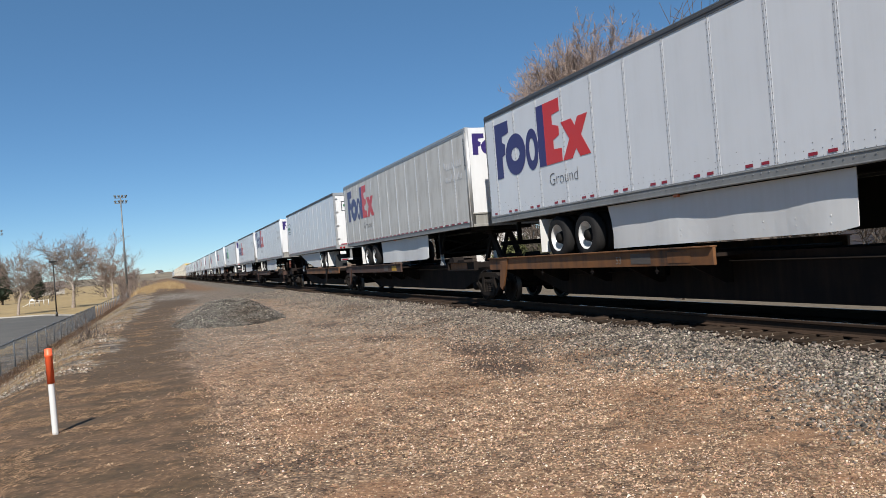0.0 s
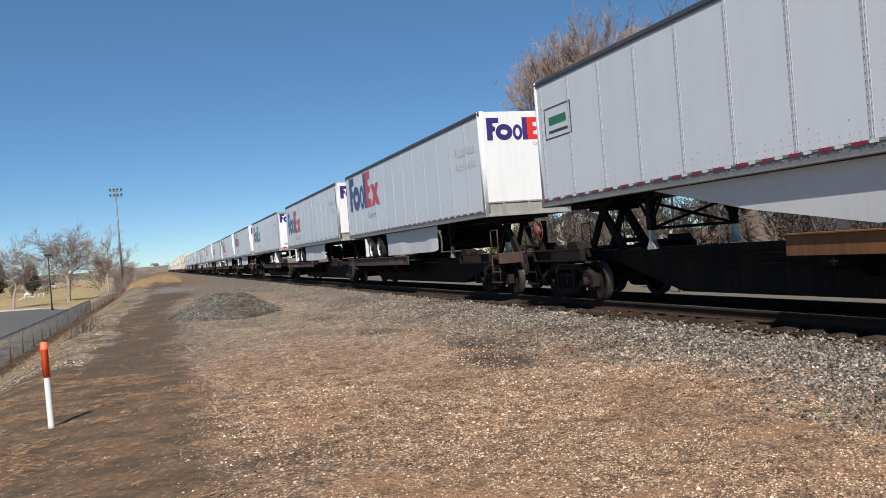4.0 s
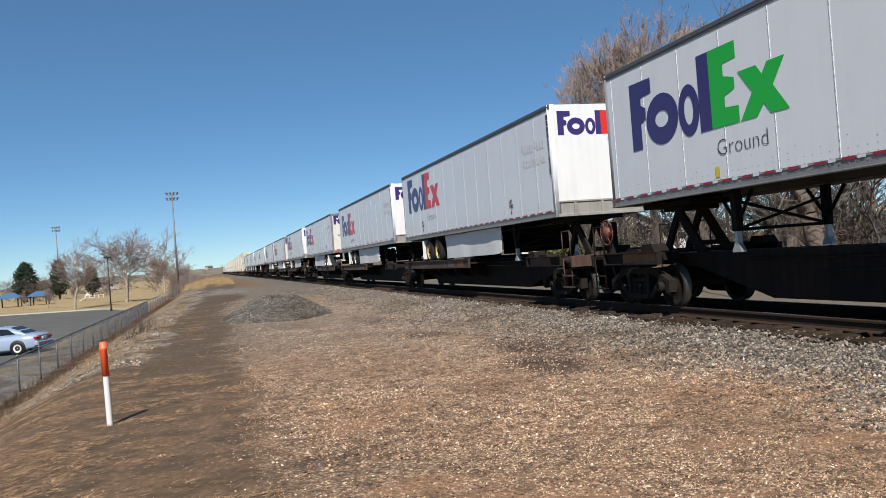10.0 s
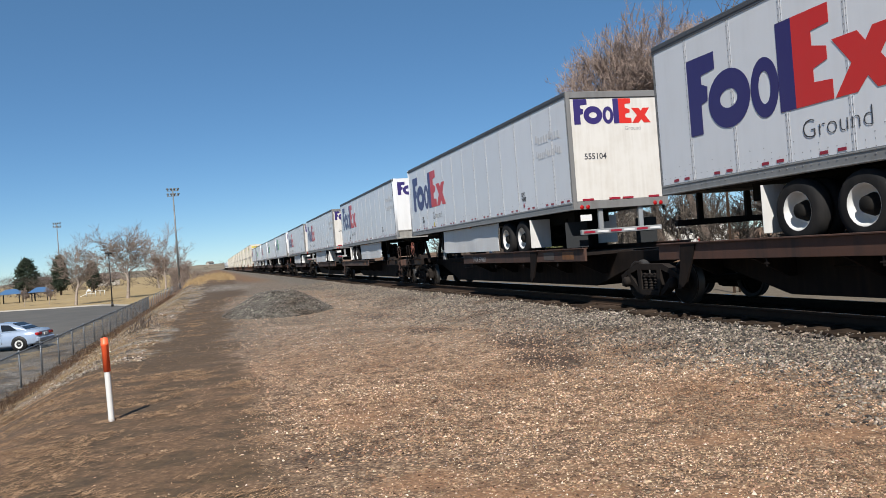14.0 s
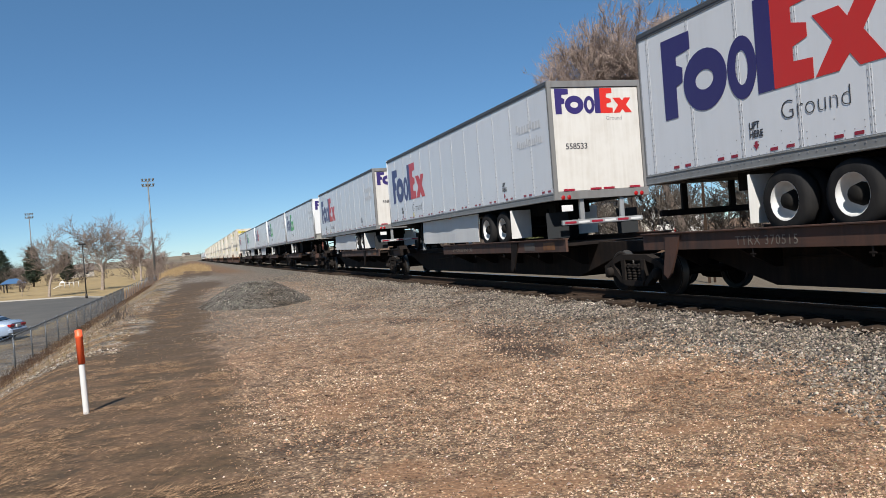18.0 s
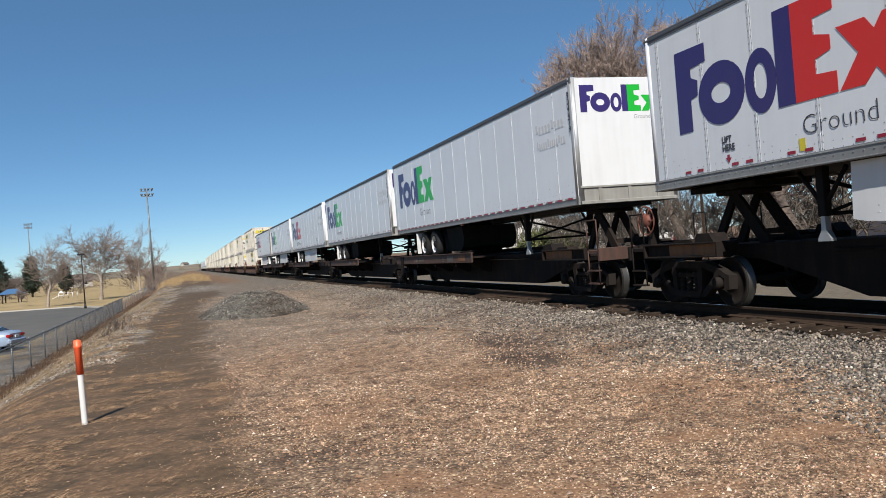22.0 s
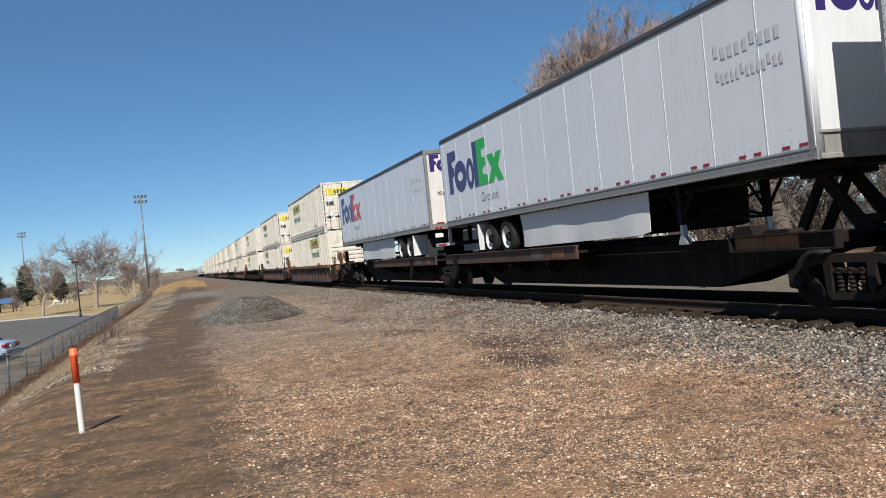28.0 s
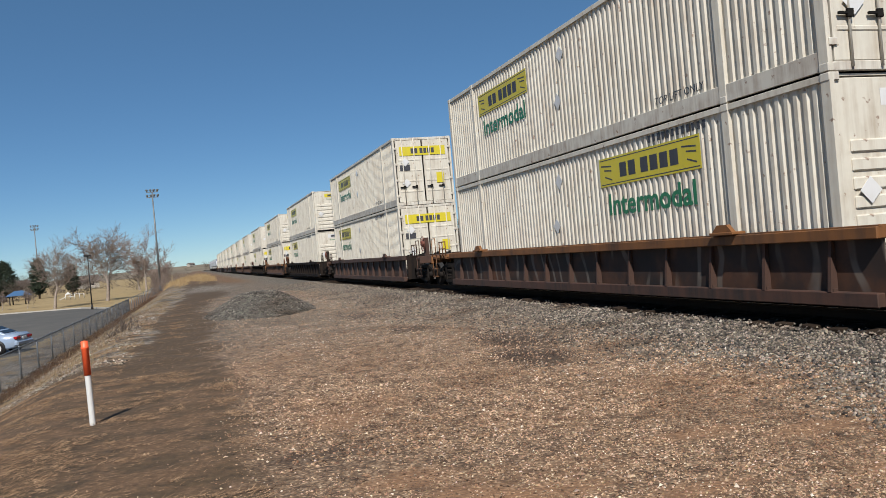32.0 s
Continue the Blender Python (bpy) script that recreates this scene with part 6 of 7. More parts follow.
# ---------------------------------------------------------------- trees
def grow(seed, height, spread=0.9, levels=5, kids=(3, 5), trunk=0.22, fork=0.25, up=0.25, twig=0.012, wander=0.18, shrink=0.72, shoots=1.0):
    """Limbs of a bare tree as rows of x0 y0 z0 x1 y1 z1 r0 r1 level."""
    r = random.Random(seed)
    rows = []

    def limb(p, d, length, rad, lev):
        segs = 4 if lev < 2 else (3 if lev < levels - 1 else 2)
        q, dirn = p, d
        r0 = rad
        for s in range(segs):
            dirn = (dirn + Vector((r.gauss(0, wander), r.gauss(0, wander), r.gauss(0, wander) + up * 0.25))).normalized()
            e_ = q + dirn * (length / segs)
            r1 = max(twig * 0.5, r0 * (0.84 if lev < levels - 1 else 0.6))
            rows.append((*q, *e_, r0, r1, lev))
            if lev < levels - 1 and (s > 0 or lev > 0):
                for _ in range(int(r.random() < shoots) + int(r.random() < shoots * 0.3)):
                    side = Vector((r.gauss(0, 1), r.gauss(0, 1), r.gauss(0, 0.5)))
                    side = (side - dirn * side.dot(dirn)).normalized()
                    nd = (dirn * (1 - spread * 0.45) + side * spread * r.uniform(0.5, 1.0) + Vector((0, 0, up))).normalized()
                    limb(q.lerp(e_, r.uniform(0.3, 1.0)), nd, length * r.uniform(0.5, shrink + 0.08), max(twig, r1 * r.uniform(0.45, 0.65)), lev + 1)
            q, r0 = e_, r1
        if lev < levels - 1:
            for _ in range(r.randint(*kids)):
                side = Vector((r.gauss(0, 1), r.gauss(0, 1), r.gauss(0, 0.4)))
                nd = (dirn + side.normalized() * spread * r.uniform(0.4, 0.9) + Vector((0, 0, up * 0.5))).normalized()
                limb(q, nd, length * r.uniform(0.6, shrink + 0.1), max(twig, r0 * r.uniform(0.55, 0.75)), lev + 1)
    limb(Vector((0, 0, -0.3)), Vector((r.gauss(0, 0.04), r.gauss(0, 0.04), 1)), height * fork, trunk, 0)
    a_ = np.array(rows)
    s_ = height / a_[:, 5].max()
    a_[:, :6] *= s_
    return a_


def limbs_mesh(name, rows, material, sides=4):
    p0, p1, r0, r1 = rows[:, 0:3], rows[:, 3:6], rows[:, 6], rows[:, 7]
    d = p1 - p0
    d /= np.linalg.norm(d, axis=1)[:, None] + 1e-9
    ref = np.where(np.abs(d[:, 2:3]) < 0.9, np.array([[0, 0, 1.0]]), np.array([[1.0, 0, 0]]))
    u = np.cross(d, ref)
    u /= np.linalg.norm(u, axis=1)[:, None] + 1e-9
    w = np.cross(d, u)
    V = []
    for p, r in ((p0, r0), (p1, r1)):
        for k in range(sides):
            t = 2 * math.pi * k / sides
            V.append(p + (u * math.cos(t) + w * math.sin(t)) * r[:, None])
    V = np.stack(V, 1)
    base = (np.arange(len(rows)) * 2 * sides)[:, None, None]
    q = np.array([(k, (k + 1) % sides, sides + (k + 1) % sides, sides + k) for k in range(sides)])
    return from_arrays(name, V.reshape(-1, 3), (q[None] + base).reshape(-1, 4), material, True)


def tree(name, rows, at, label, wood="bark", twigs="twig_grey", group="", split=3, rz=0, category="tree"):
    T = thing(name, label, category, group, at=at, rz=rz)
    thick = rows[rows[:, 8] < split]
    fine = rows[rows[:, 8] >= split]
    key = (round(float(rows[:50].sum()), 3), wood, twigs)
    if key not in CACHE:
        CACHE[key] = limbs_mesh("trunk", thick, wood, 7), limbs_mesh("crown", fine, twigs, 3)
    t_, c_ = new("trunk", CACHE[key][0]), new("crown", CACHE[key][1])
    t_.parent = c_.parent = T
    return T


LOT = -1.8
park_a = grow(11, 8.4, 0.9, 6, (2, 3), 0.20, 0.27, 0.12, 0.02, 0.15, 0.80, 0.5)
park_b = grow(23, 10.4, 0.95, 6, (2, 3), 0.26, 0.26, 0.14, 0.022, 0.16, 0.80, 0.5)
tree("bare_tree", park_a * np.array([1.12, 1.12, 1.08] * 2 + [1.1, 1.1, 1]), (-16.6, 106.5, LOT), "small leafless tree with pale forked trunk on a dry lawn", group="bare trees in the park")
tree("bare_tree", park_b * np.array([1.3, 1.3, 1.06] * 2 + [1.15, 1.15, 1]), (-11.8, 118.5, LOT), "spreading leafless tree with pale twisted trunk on a dry lawn", group="bare trees in the park")
tree("bare_tree", park_a * np.array([1.5] * 6 + [1.2, 1.2, 1]), (-8.6, 152, LOT), "leafless tree behind the fence near a tall pole", twigs="twig", group="bare trees in the park", rz=80)
tree("bare_tree", park_b * np.array([0.8] * 6 + [1, 1, 1]), (-11.0, 175, LOT), "leafless tree behind the fence near a tall pole", twigs="twig", group="bare trees in the park", rz=200)
tree("bare_tree", park_a * np.array([0.75] * 6 + [1, 1, 1]), (-6.0, 190, -1.0), "leafless tree beyond the grassy bank", twigs="twig", group="bare trees in the park", rz=140)

# upright willows behind the train
willow = grow(5, 15.0, 0.86, 6, (3, 4), 0.42, 0.24, 0.24, 0.014, 0.20, 0.72, 0.5)
willow2 = grow(9, 14.6, 0.86, 6, (3, 4), 0.40, 0.24, 0.24, 0.014, 0.20, 0.72, 0.5)

def bristle(rows, n_, seed, length):
    """Adds upright shoots along the fine limbs."""
    r = np.random.default_rng(seed)
    fine = rows[rows[:, 8] >= 3]
    k = fine[r.integers(0, len(fine), n_)]
    p = k[:, :3] + (k[:, 3:6] - k[:, :3]) * r.random((n_, 1))
    d = k[:, 3:6] - k[:, :3]
    d = d / (np.linalg.norm(d, axis=1)[:, None] + 1e-9) * 0.6 + r.normal(0, 0.5, (n_, 3)) + np.array([0, 0, 0.45])
    d = d / np.linalg.norm(d, axis=1)[:, None] * r.uniform(0.4, 1.0, (n_, 1)) * length
    return np.concatenate([rows, np.concatenate([p, p + d, np.full((n_, 1), 0.017), np.full((n_, 1), 0.007), np.full((n_, 1), 6.0)], 1)])


willow, willow2 = bristle(willow * np.array([0.86, 0.86, 1.06] * 2 + [1, 1, 1]), 22000, 1, 0.55), bristle(willow2 * np.array([0.86, 0.86, 1.06] * 2 + [1, 1, 1]), 22000, 2, 0.55)
for at, rows, rz in (((27.5, 45.1, -0.4), willow, 0), ((29.7, 42.3, -0.4), willow2, 70), ((32.5, 38.5, -0.4), willow, 150)):
    tree("bare_willow", rows, at, "tall leafless tree with dense tan twigs behind the train", "bark_dark", "twig", "willows behind the train", 3, rz)
old = grow(31, 15.0, 1.0, 5, (2, 3), 0.5, 0.28, 0.05, 0.025, 0.25, 0.72, 0.6)
tree("bare_cottonwood", old, (24.5, 27.0, -0.4), "old leafless tree with dark crooked limbs behind the train", "bark_dark", "bark_dark", split=4)

# brush: one clump, repeated
clump = grow(77, 3.2, 0.9, 4, (3, 4), 0.03, 0.2, 0.35, 0.010, 0.2, 0.72, 0.35)
far_clump = grow(78, 3.2, 0.9, 3, (5, 7), 0.035, 0.2, 0.35, 0.016, 0.2, 0.85, 0.9)


def brush(name, places, material, label, rows=far_clump, wide=1.0, thick=1.0):
    out, r = [], np.random.default_rng(len(places))
    for x, y, z, s in places:
        b_ = rows.copy()
        t = r.uniform(0, 2 * np.pi)
        c, sn = np.cos(t), np.sin(t)
        for k in (0, 3):
            px, py = b_[:, k].copy() * wide, b_[:, k + 1].copy() * wide
            b_[:, k], b_[:, k + 1] = (px * c - py * sn) * s + x, (px * sn + py * c) * s + y
            b_[:, k + 2] = b_[:, k + 2] * s + z
        b_[:, 6:8] *= s * thick
        out.append(b_)
    return tagged(new(name, limbs_mesh(name, np.concatenate(out), material, 3)), label, "brush", kind="stuff")


rb = np.random.default_rng(3)
brush("brush_behind_track", [(21.5 + 14 * rb.random() ** 1.5, rb.uniform(10, 80), -0.4, rb.uniform(0.8, 1.5)) for _ in range(80)], "brush", "tangled leafless brown brush behind the track", clump, thick=1.4)
brush("tall_thicket", [(rb.uniform(26, 42), rb.uniform(1, 34), -0.4, rb.uniform(2.0, 3.0)) for _ in range(46)], "brush", "tall tangled leafless thicket behind the track", clump, thick=1.7)
brush("thicket_behind_track", [(rb.uniform(34, 44), rb.uniform(8, 120), -0.4, rb.uniform(1.2, 2.0)) for _ in range(85)], "brush", "dense leafless thicket behind the track", wide=1.7, thick=1.4)
brush("far_thicket", [(-9 - rb.random() * 190, rb.uniform(178, 230), -1.8, rb.uniform(1.1, 2.1)) for _ in range(210)], "twig_dark", "leafless far thicket along the edge of the park", wide=1.6)
bank_places = []
for _ in range(70):
    y_, k_ = rb.uniform(165, 250), rb.random()
    bank_places.append((-y_ * math.tan(radians(2.7 - 2.2 * k_)), y_, -1.2, (y_ * math.tan(radians(1.15 - 0.95 * k_ ** 0.8)) + 2.6) / 3.2 * rb.uniform(0.45, 0.7)))
brush("bank_thicket", bank_places, "twig_grey", "grey leafless scrub beyond the grassy bank", wide=0.9)
brush("fence_scrub", [(rb.uniform(-6.6, -5.2), rb.uniform(118, 150), -1.4, rb.uniform(0.4, 0.9)) for _ in range(12)], "twig_grey", "thin scrub at the end of the fence")
shrub_rows = grow(41, 1.2, 0.8, 4, (4, 5), 0.03, 0.15, 0.5, 0.006, 0.2)
tree("bare_shrub", shrub_rows * np.array([1.15] * 6 + [1.3, 1.3, 1]), (-2.98, 29.3, -0.95), "small leafless shrub on the bank by the fence", "bark_dark", "bark_dark", split=2, category="shrub")


def conifer(at, h, w, seed, group="dark pines"):
    r = random.Random(seed)
    T = thing("pine_tree", "dense dark green pine beyond the park lawn", "tree", group, at=at)
    part("trunk", Form().tube((0, 0, -0.2), (0, 0, h * 0.9), 0.22, 0.05, 8), "bark_dark", T)
    rows = []
    for k in range(420):
        t = r.random() ** 0.8
        z = h * (0.12 + 0.88 * t)
        rad = w * min(1.0, 2.6 * t + 0.45) * (1 - t ** 2.2) ** 0.6 * r.uniform(0.5, 1.05) + 0.15
        a_ = r.uniform(0, 2 * math.pi)
        c = Vector((math.cos(a_), math.sin(a_), 0))
        p = c * rad * 0.25 + Vector((0, 0, z))
        q = c * rad + Vector((0, 0, z + r.uniform(-0.3, 0.5)))
        rows.append((*p, *q, 0.05, 0.02, 1))
        for _ in range(7):
            m_ = p.lerp(q, r.uniform(0.3, 1))
            d = Vector((r.gauss(0, 1), r.gauss(0, 1), r.gauss(0.3, 0.7))).normalized() * r.uniform(0.35, 0.8)
            rows.append((*m_, *(m_ + d), 0.10, 0.02, 2))
    ob = new("crown", limbs_mesh("crown", np.array(rows), "needles", 3))
    ob.parent = T
    return T


for at, h, w, sd in (((-38.8, 190, LOT), 8.2, 3.1, 1), ((-32.0, 188, LOT), 8.0, 2.0, 2), ((-25.7, 190, LOT), 6.4, 1.5, 3), ((-50.5, 194, LOT), 6.8, 2.6, 4), ((-58, 196, LOT), 7.5, 3.0, 5)):
    conifer(at, h, w, sd)

# ---------------------------------------------------------------- park: fence, lot, poles, car, shelters
fence = thing("chain_link_fence", "low galvanised chain-link fence along the edge of the parking lot", "fence", at=(-5.75, 0, 0))
FT = -0.62
for k in range(46):
    y = 8.0 + k * 3.05
    zb = float(ground_z(-5.75, y))
    part("post", lambda: Form().tube((0, 0, zb - 0.1), (0, 0, FT), 0.03, seg=8).lathe("z", (0, 0, FT), ((0.0, 0.04), (0.03, 0.03), (0.045, 0.0)), 8), "fence", fence, key="fpost", at=(0, y, 0))
    if k < 45:
        part("top_rail", lambda: Form().tube((0, 0, FT - 0.03), (0, 3.05, FT - 0.03), 0.021, seg=6), "fence", fence, key="frail", at=(0, y, 0))
        if k < 22:
            def wire():
                g, hgt, step = Form(), FT + 1.66, 0.085
                n_w = int((3.05 + hgt) / step)
                for q in range(n_w):
                    a0 = q * step - hgt
                    for sgn in (0, 1):
                        s0, s1 = max(a0, 0), min(a0 + hgt, 3.05)
                        if s1 <= s0:
                            continue
                        za, zc = s0 - a0, s1 - a0
                        if sgn:
                            za, zc = hgt - za, hgt - zc
                        g.tube((0, s0, -1.68 + za), (0, s1, -1.68 + zc), 0.0028, seg=3, caps=False)
                return g
            part("mesh_bay", wire, "fence", fence, key="fmesh", at=(0, y, 0))

lf = Form().slab(((-6.25, 20), (-6.25, 66), (-8.6, 88), (-12.4, 97), (-26, 106), (-90, 108), (-90, 20)), "z", LOT - 0.1, LOT + 0.012)
tagged(new("parking_lot", lf.mesh("parking_lot", M["asphalt"])), "worn grey asphalt parking lot beside the fence", "parking lot", kind="structure")
kerb = Form()
kp = ((-8.6, 88.1), (-12.4, 97.1), (-26, 106.1), (-90, 108.1))
for p, q in zip(kp, kp[1:]):
    d = Vector((q[0] - p[0], q[1] - p[1])).normalized()
    nrm = (-d.y * 0.09, d.x * 0.09)
    kerb.slab(((p[0] - nrm[0], p[1] - nrm[1]), (q[0] - nrm[0], q[1] - nrm[1]), (q[0] + nrm[0], q[1] + nrm[1]), (p[0] + nrm[0], p[1] + nrm[1])), "z", LOT - 0.1, LOT + 0.15)
tagged(new("kerb", kerb.mesh("kerb", M["house_wall"])), "pale concrete kerb between parking lot and lawn", "kerb", kind="structure")


def field_light(at, h, label):
    P_ = thing("field_light_pole", label, "light pole", "field light poles", at=at)
    part("pole", Form().tube((0, 0, -0.2), (0, 0, h), 0.20, 0.10, 12), "pole_grey", P_)
    for z in (h - 0.1, h - 1.0):
        part("crossarm", Form().box(-1.0, 1.0, -0.06, 0.06, z - 0.06, z + 0.06, 0.01), "pole_grey", P_)
        for x in (-0.9, -0.3, 0.3, 0.9):
            fl = part("floodlight", lambda: Form().lathe("x", (0, 0, 0), ((-0.25, 0.0), (-0.22, 0.12), (0.0, 0.24), (0.05, 0.26), (0.05, 0.0)), 12), "pole_grey", P_, key="flood", at=(x, 0, z + 0.28))
            fl.rotation_euler = (0, radians(35), radians(200 if x < 0 else -20))
    return P_


field_light((-5.85, 146, LOT), 17.4, "tall grey steel field light pole at the end of the fence")
field_light((-41.0, 242, LOT), 19.0, "tall grey steel field light pole on the lawn")
lamp = thing("street_lamp", "slim dark lamp post with a flat square head on the lawn", "lamp", at=(-10.6, 91, LOT))
part("pole", Form().tube((0, 0, 0), (0, 0, 5.6), 0.07, 0.05, 10), "lamp_black", lamp)
part("base", Form().tube((0, 0, 0), (0, 0, 0.5), 0.14, 0.10, 10), "lamp_black", lamp)
part("head", Form().box(-0.38, 0.38, -0.28, 0.28, 5.6, 5.78, 0.05), "lamp_black", lamp)


def marker():
    K = thing("marker_post", "slim white marker post with an orange-red top standing in bare earth", "marker post", at=(-1.36, 10.72, -0.42))
    K.matrix_basis = pose(-1.36, 10.72, -0.42, 0, -0.8, 0)
    part("post", Form().lathe("z", (0, 0, 0), ((-0.1, 0.036), (0.645, 0.036)), 16), "post_white", K)
    part("cap", Form().lathe("z", (0, 0, 0), ((0.64, 0.038), (0.64, 0.043), (0.965, 0.043), (0.97, 0.048), (0.995, 0.048), (1.0, 0.043), (1.06, 0.043), (1.07, 0.0)), 16), "post_red", K, "orange-red plastic sleeve")
    return K


marker()


def parked_car(at, rz):
    C = thing("parked_car", "pale blue two-door coupe parked on the asphalt lot", "car", at=at, rz=rz)

    def loft(stations, upright=0.62):
        """Rounded cross sections along y: (y, half width at the sill, half width at the top, foot, top)."""
        g, vs, fs, n_ = Form(), [], [], 10
        for y, wl, wt, zf, zt in stations:
            h = zt - zf
            half = ((wl * 0.97, zf), (wl, zf + 0.12 * h), (wl + (wt - wl) * (0.62 - upright) * 0.9, zf + 0.62 * h), (wt + 0.01, zt - 0.10 * h), (wt - 0.12, zt))
            vs += [(-p[0], y, p[1]) for p in half] + [(p[0], y, p[1]) for p in half[::-1]]
        for k in range(len(stations) - 1):
            for i in range(n_):
                j = (i + 1) % n_
                fs.append((k * n_ + i, k * n_ + j, (k + 1) * n_ + j, (k + 1) * n_ + i))
        g.add(vs, fs, True)
        last = (len(stations) - 1) * n_
        return g.add(vs[:n_], (tuple(range(n_)),)).add(vs[last:], (tuple(range(n_))[::-1],))
    part("body", loft(((-2.18, 0.70, 0.66, 0.40, 0.84), (-2.05, 0.82, 0.74, 0.28, 0.93), (-1.5, 0.85, 0.77, 0.22, 0.95), (-0.6, 0.86, 0.79, 0.20, 0.93),
                       (0.6, 0.86, 0.79, 0.20, 0.89), (1.3, 0.85, 0.76, 0.22, 0.82), (1.9, 0.82, 0.70, 0.26, 0.72), (2.15, 0.68, 0.58, 0.36, 0.62))), "car_blue", C)
    part("cabin", loft(((-1.62, 0.70, 0.66, 0.88, 0.95), (-1.25, 0.74, 0.62, 0.86, 1.16), (-0.8, 0.76, 0.62, 0.86, 1.30), (-0.2, 0.77, 0.62, 0.86, 1.35),
                        (0.25, 0.77, 0.62, 0.86, 1.31), (0.7, 0.76, 0.62, 0.86, 1.10), (1.05, 0.74, 0.66, 0.84, 0.92)), 0.0), "car_blue", C)
    for s in (-1, 1):
        for pts in (((-0.40, 0.97), (0.66, 0.97), (0.30, 1.24), (-0.32, 1.27)), ((-1.18, 0.99), (-0.50, 0.97), (-0.42, 1.27), (-0.80, 1.24))):
            o = [(s * (0.775 - 0.135 * (z - 0.90) / 0.40 + 0.022), y, z) for y, z in pts]
            i_ = [(p[0] - s * 0.06, p[1], p[2]) for p in o]
            part("side_window", Form().add(o + i_, ((0, 1, 2, 3), (7, 6, 5, 4), (0, 4, 5, 1), (1, 5, 6, 2), (2, 6, 7, 3), (3, 7, 4, 0))), "dark_glass", C)
        for y in (-1.32, 1.32):
            # black disc on the closed body, painting the shaded wheel opening
            part("wheel_arch", Form().lathe("x", (s * 0.80, y, 0.33), ((-0.068, 0.0), (-0.068, 0.37), (0.068, 0.37), (0.068, 0.0)), 22), "plastic_black", C)
            wh = part("wheel", lambda: Form().lathe("x", (0, 0, 0), ((-0.1, 0.2), (-0.1, 0.29), (-0.05, 0.31), (0.05, 0.31), (0.1, 0.29), (0.1, 0.2)), 18), "tyre", C, key="carwheel", at=(s * 0.79, y, 0.31))
            part("hubcap", lambda: Form().lathe("x", (0, 0, 0), ((-0.1, 0.2), (-0.07, 0.1), (-0.08, 0.0)), 12).lathe("x", (0, 0, 0), ((0.1, 0.2), (0.07, 0.1), (0.08, 0.0)), 12), "rim", wh, key="hubcap")
        part("tail_lamp", Form().box(s * 0.56 - 0.22, s * 0.56 + 0.22, -2.21, -1.98, 0.66, 0.80, 0.03), "lamp_red", C)
        part("mirror", Form().box(s * 0.92 - 0.08, s * 0.92 + 0.08, 0.62, 0.74, 0.92, 1.03, 0.03), "car_blue", C)
        part("door_handle", Form().box(s * 0.872 - 0.02, s * 0.872 + 0.02, -0.42, -0.24, 0.80, 0.84, 0.01), "plastic_black", C)
        part("door_gap", Form().box(s * 0.862 - 0.002, s * 0.862 + 0.004, -0.50, -0.485, 0.34, 0.86), "plastic_black", C)
    for nm, o in (("rear_window", [(-0.58, -1.56, 0.985), (0.58, -1.56, 0.985), (0.48, -0.92, 1.295), (-0.48, -0.92, 1.295)]), ("windscreen", [(0.60, 0.98, 0.97), (-0.60, 0.98, 0.97), (-0.50, 0.36, 1.295), (0.50, 0.36, 1.295)])):
        part(nm, Form().add([(p[0], p[1], p[2] + 0.02) for p in o] + [(p[0], p[1], p[2] - 0.04) for p in o], ((0, 1, 2, 3), (7, 6, 5, 4), (0, 4, 5, 1), (1, 5, 6, 2), (2, 6, 7, 3), (3, 7, 4, 0))), "dark_glass", C)
    part("bumper", Form().box(-0.80, 0.80, -2.27, -2.0, 0.34, 0.60, 0.07), "car_blue", C)
    part("licence_plate", Form().box(-0.17, 0.17, -2.225, -2.17, 0.64, 0.76, 0.004), "tape_white", C)
    return C


parked_car((-10.18, 43.1, LOT + 0.012), 75)


def shelter(at, w, d, h, label, roof="roof_blue"):
    S = thing("picnic_shelter", label, "shelter", "picnic shelters", at=at)
    for x in (-w / 2, w / 2):
        for y in (-d / 2, d / 2):
            part("post", Form().tube((x, y, 0), (x, y, h), 0.1, seg=8), "lamp_black", S)
    g = Form()
    e_, t = 0.6, h + 0.85
    g.add([(-w / 2 - e_, -d / 2 - e_, h), (w / 2 + e_, -d / 2 - e_, h), (w / 2 + e_, d / 2 + e_, h), (-w / 2 - e_, d / 2 + e_, h), (-w / 4, 0, t), (w / 4, 0, t)],
          ((0, 1, 5, 4), (1, 2, 5), (2, 3, 4, 5), (3, 0, 4), (0, 3, 2, 1)))
    part("roof", g, roof, S)
    return S


shelter((-33.3, 150, LOT), 3.0, 2.6, 1.5, "open picnic shelter with a blue hipped roof beyond the lawn")
shelter((-28.7, 150, LOT), 2.4, 2.4, 1.5, "open picnic shelter with a blue hipped roof beyond the lawn")


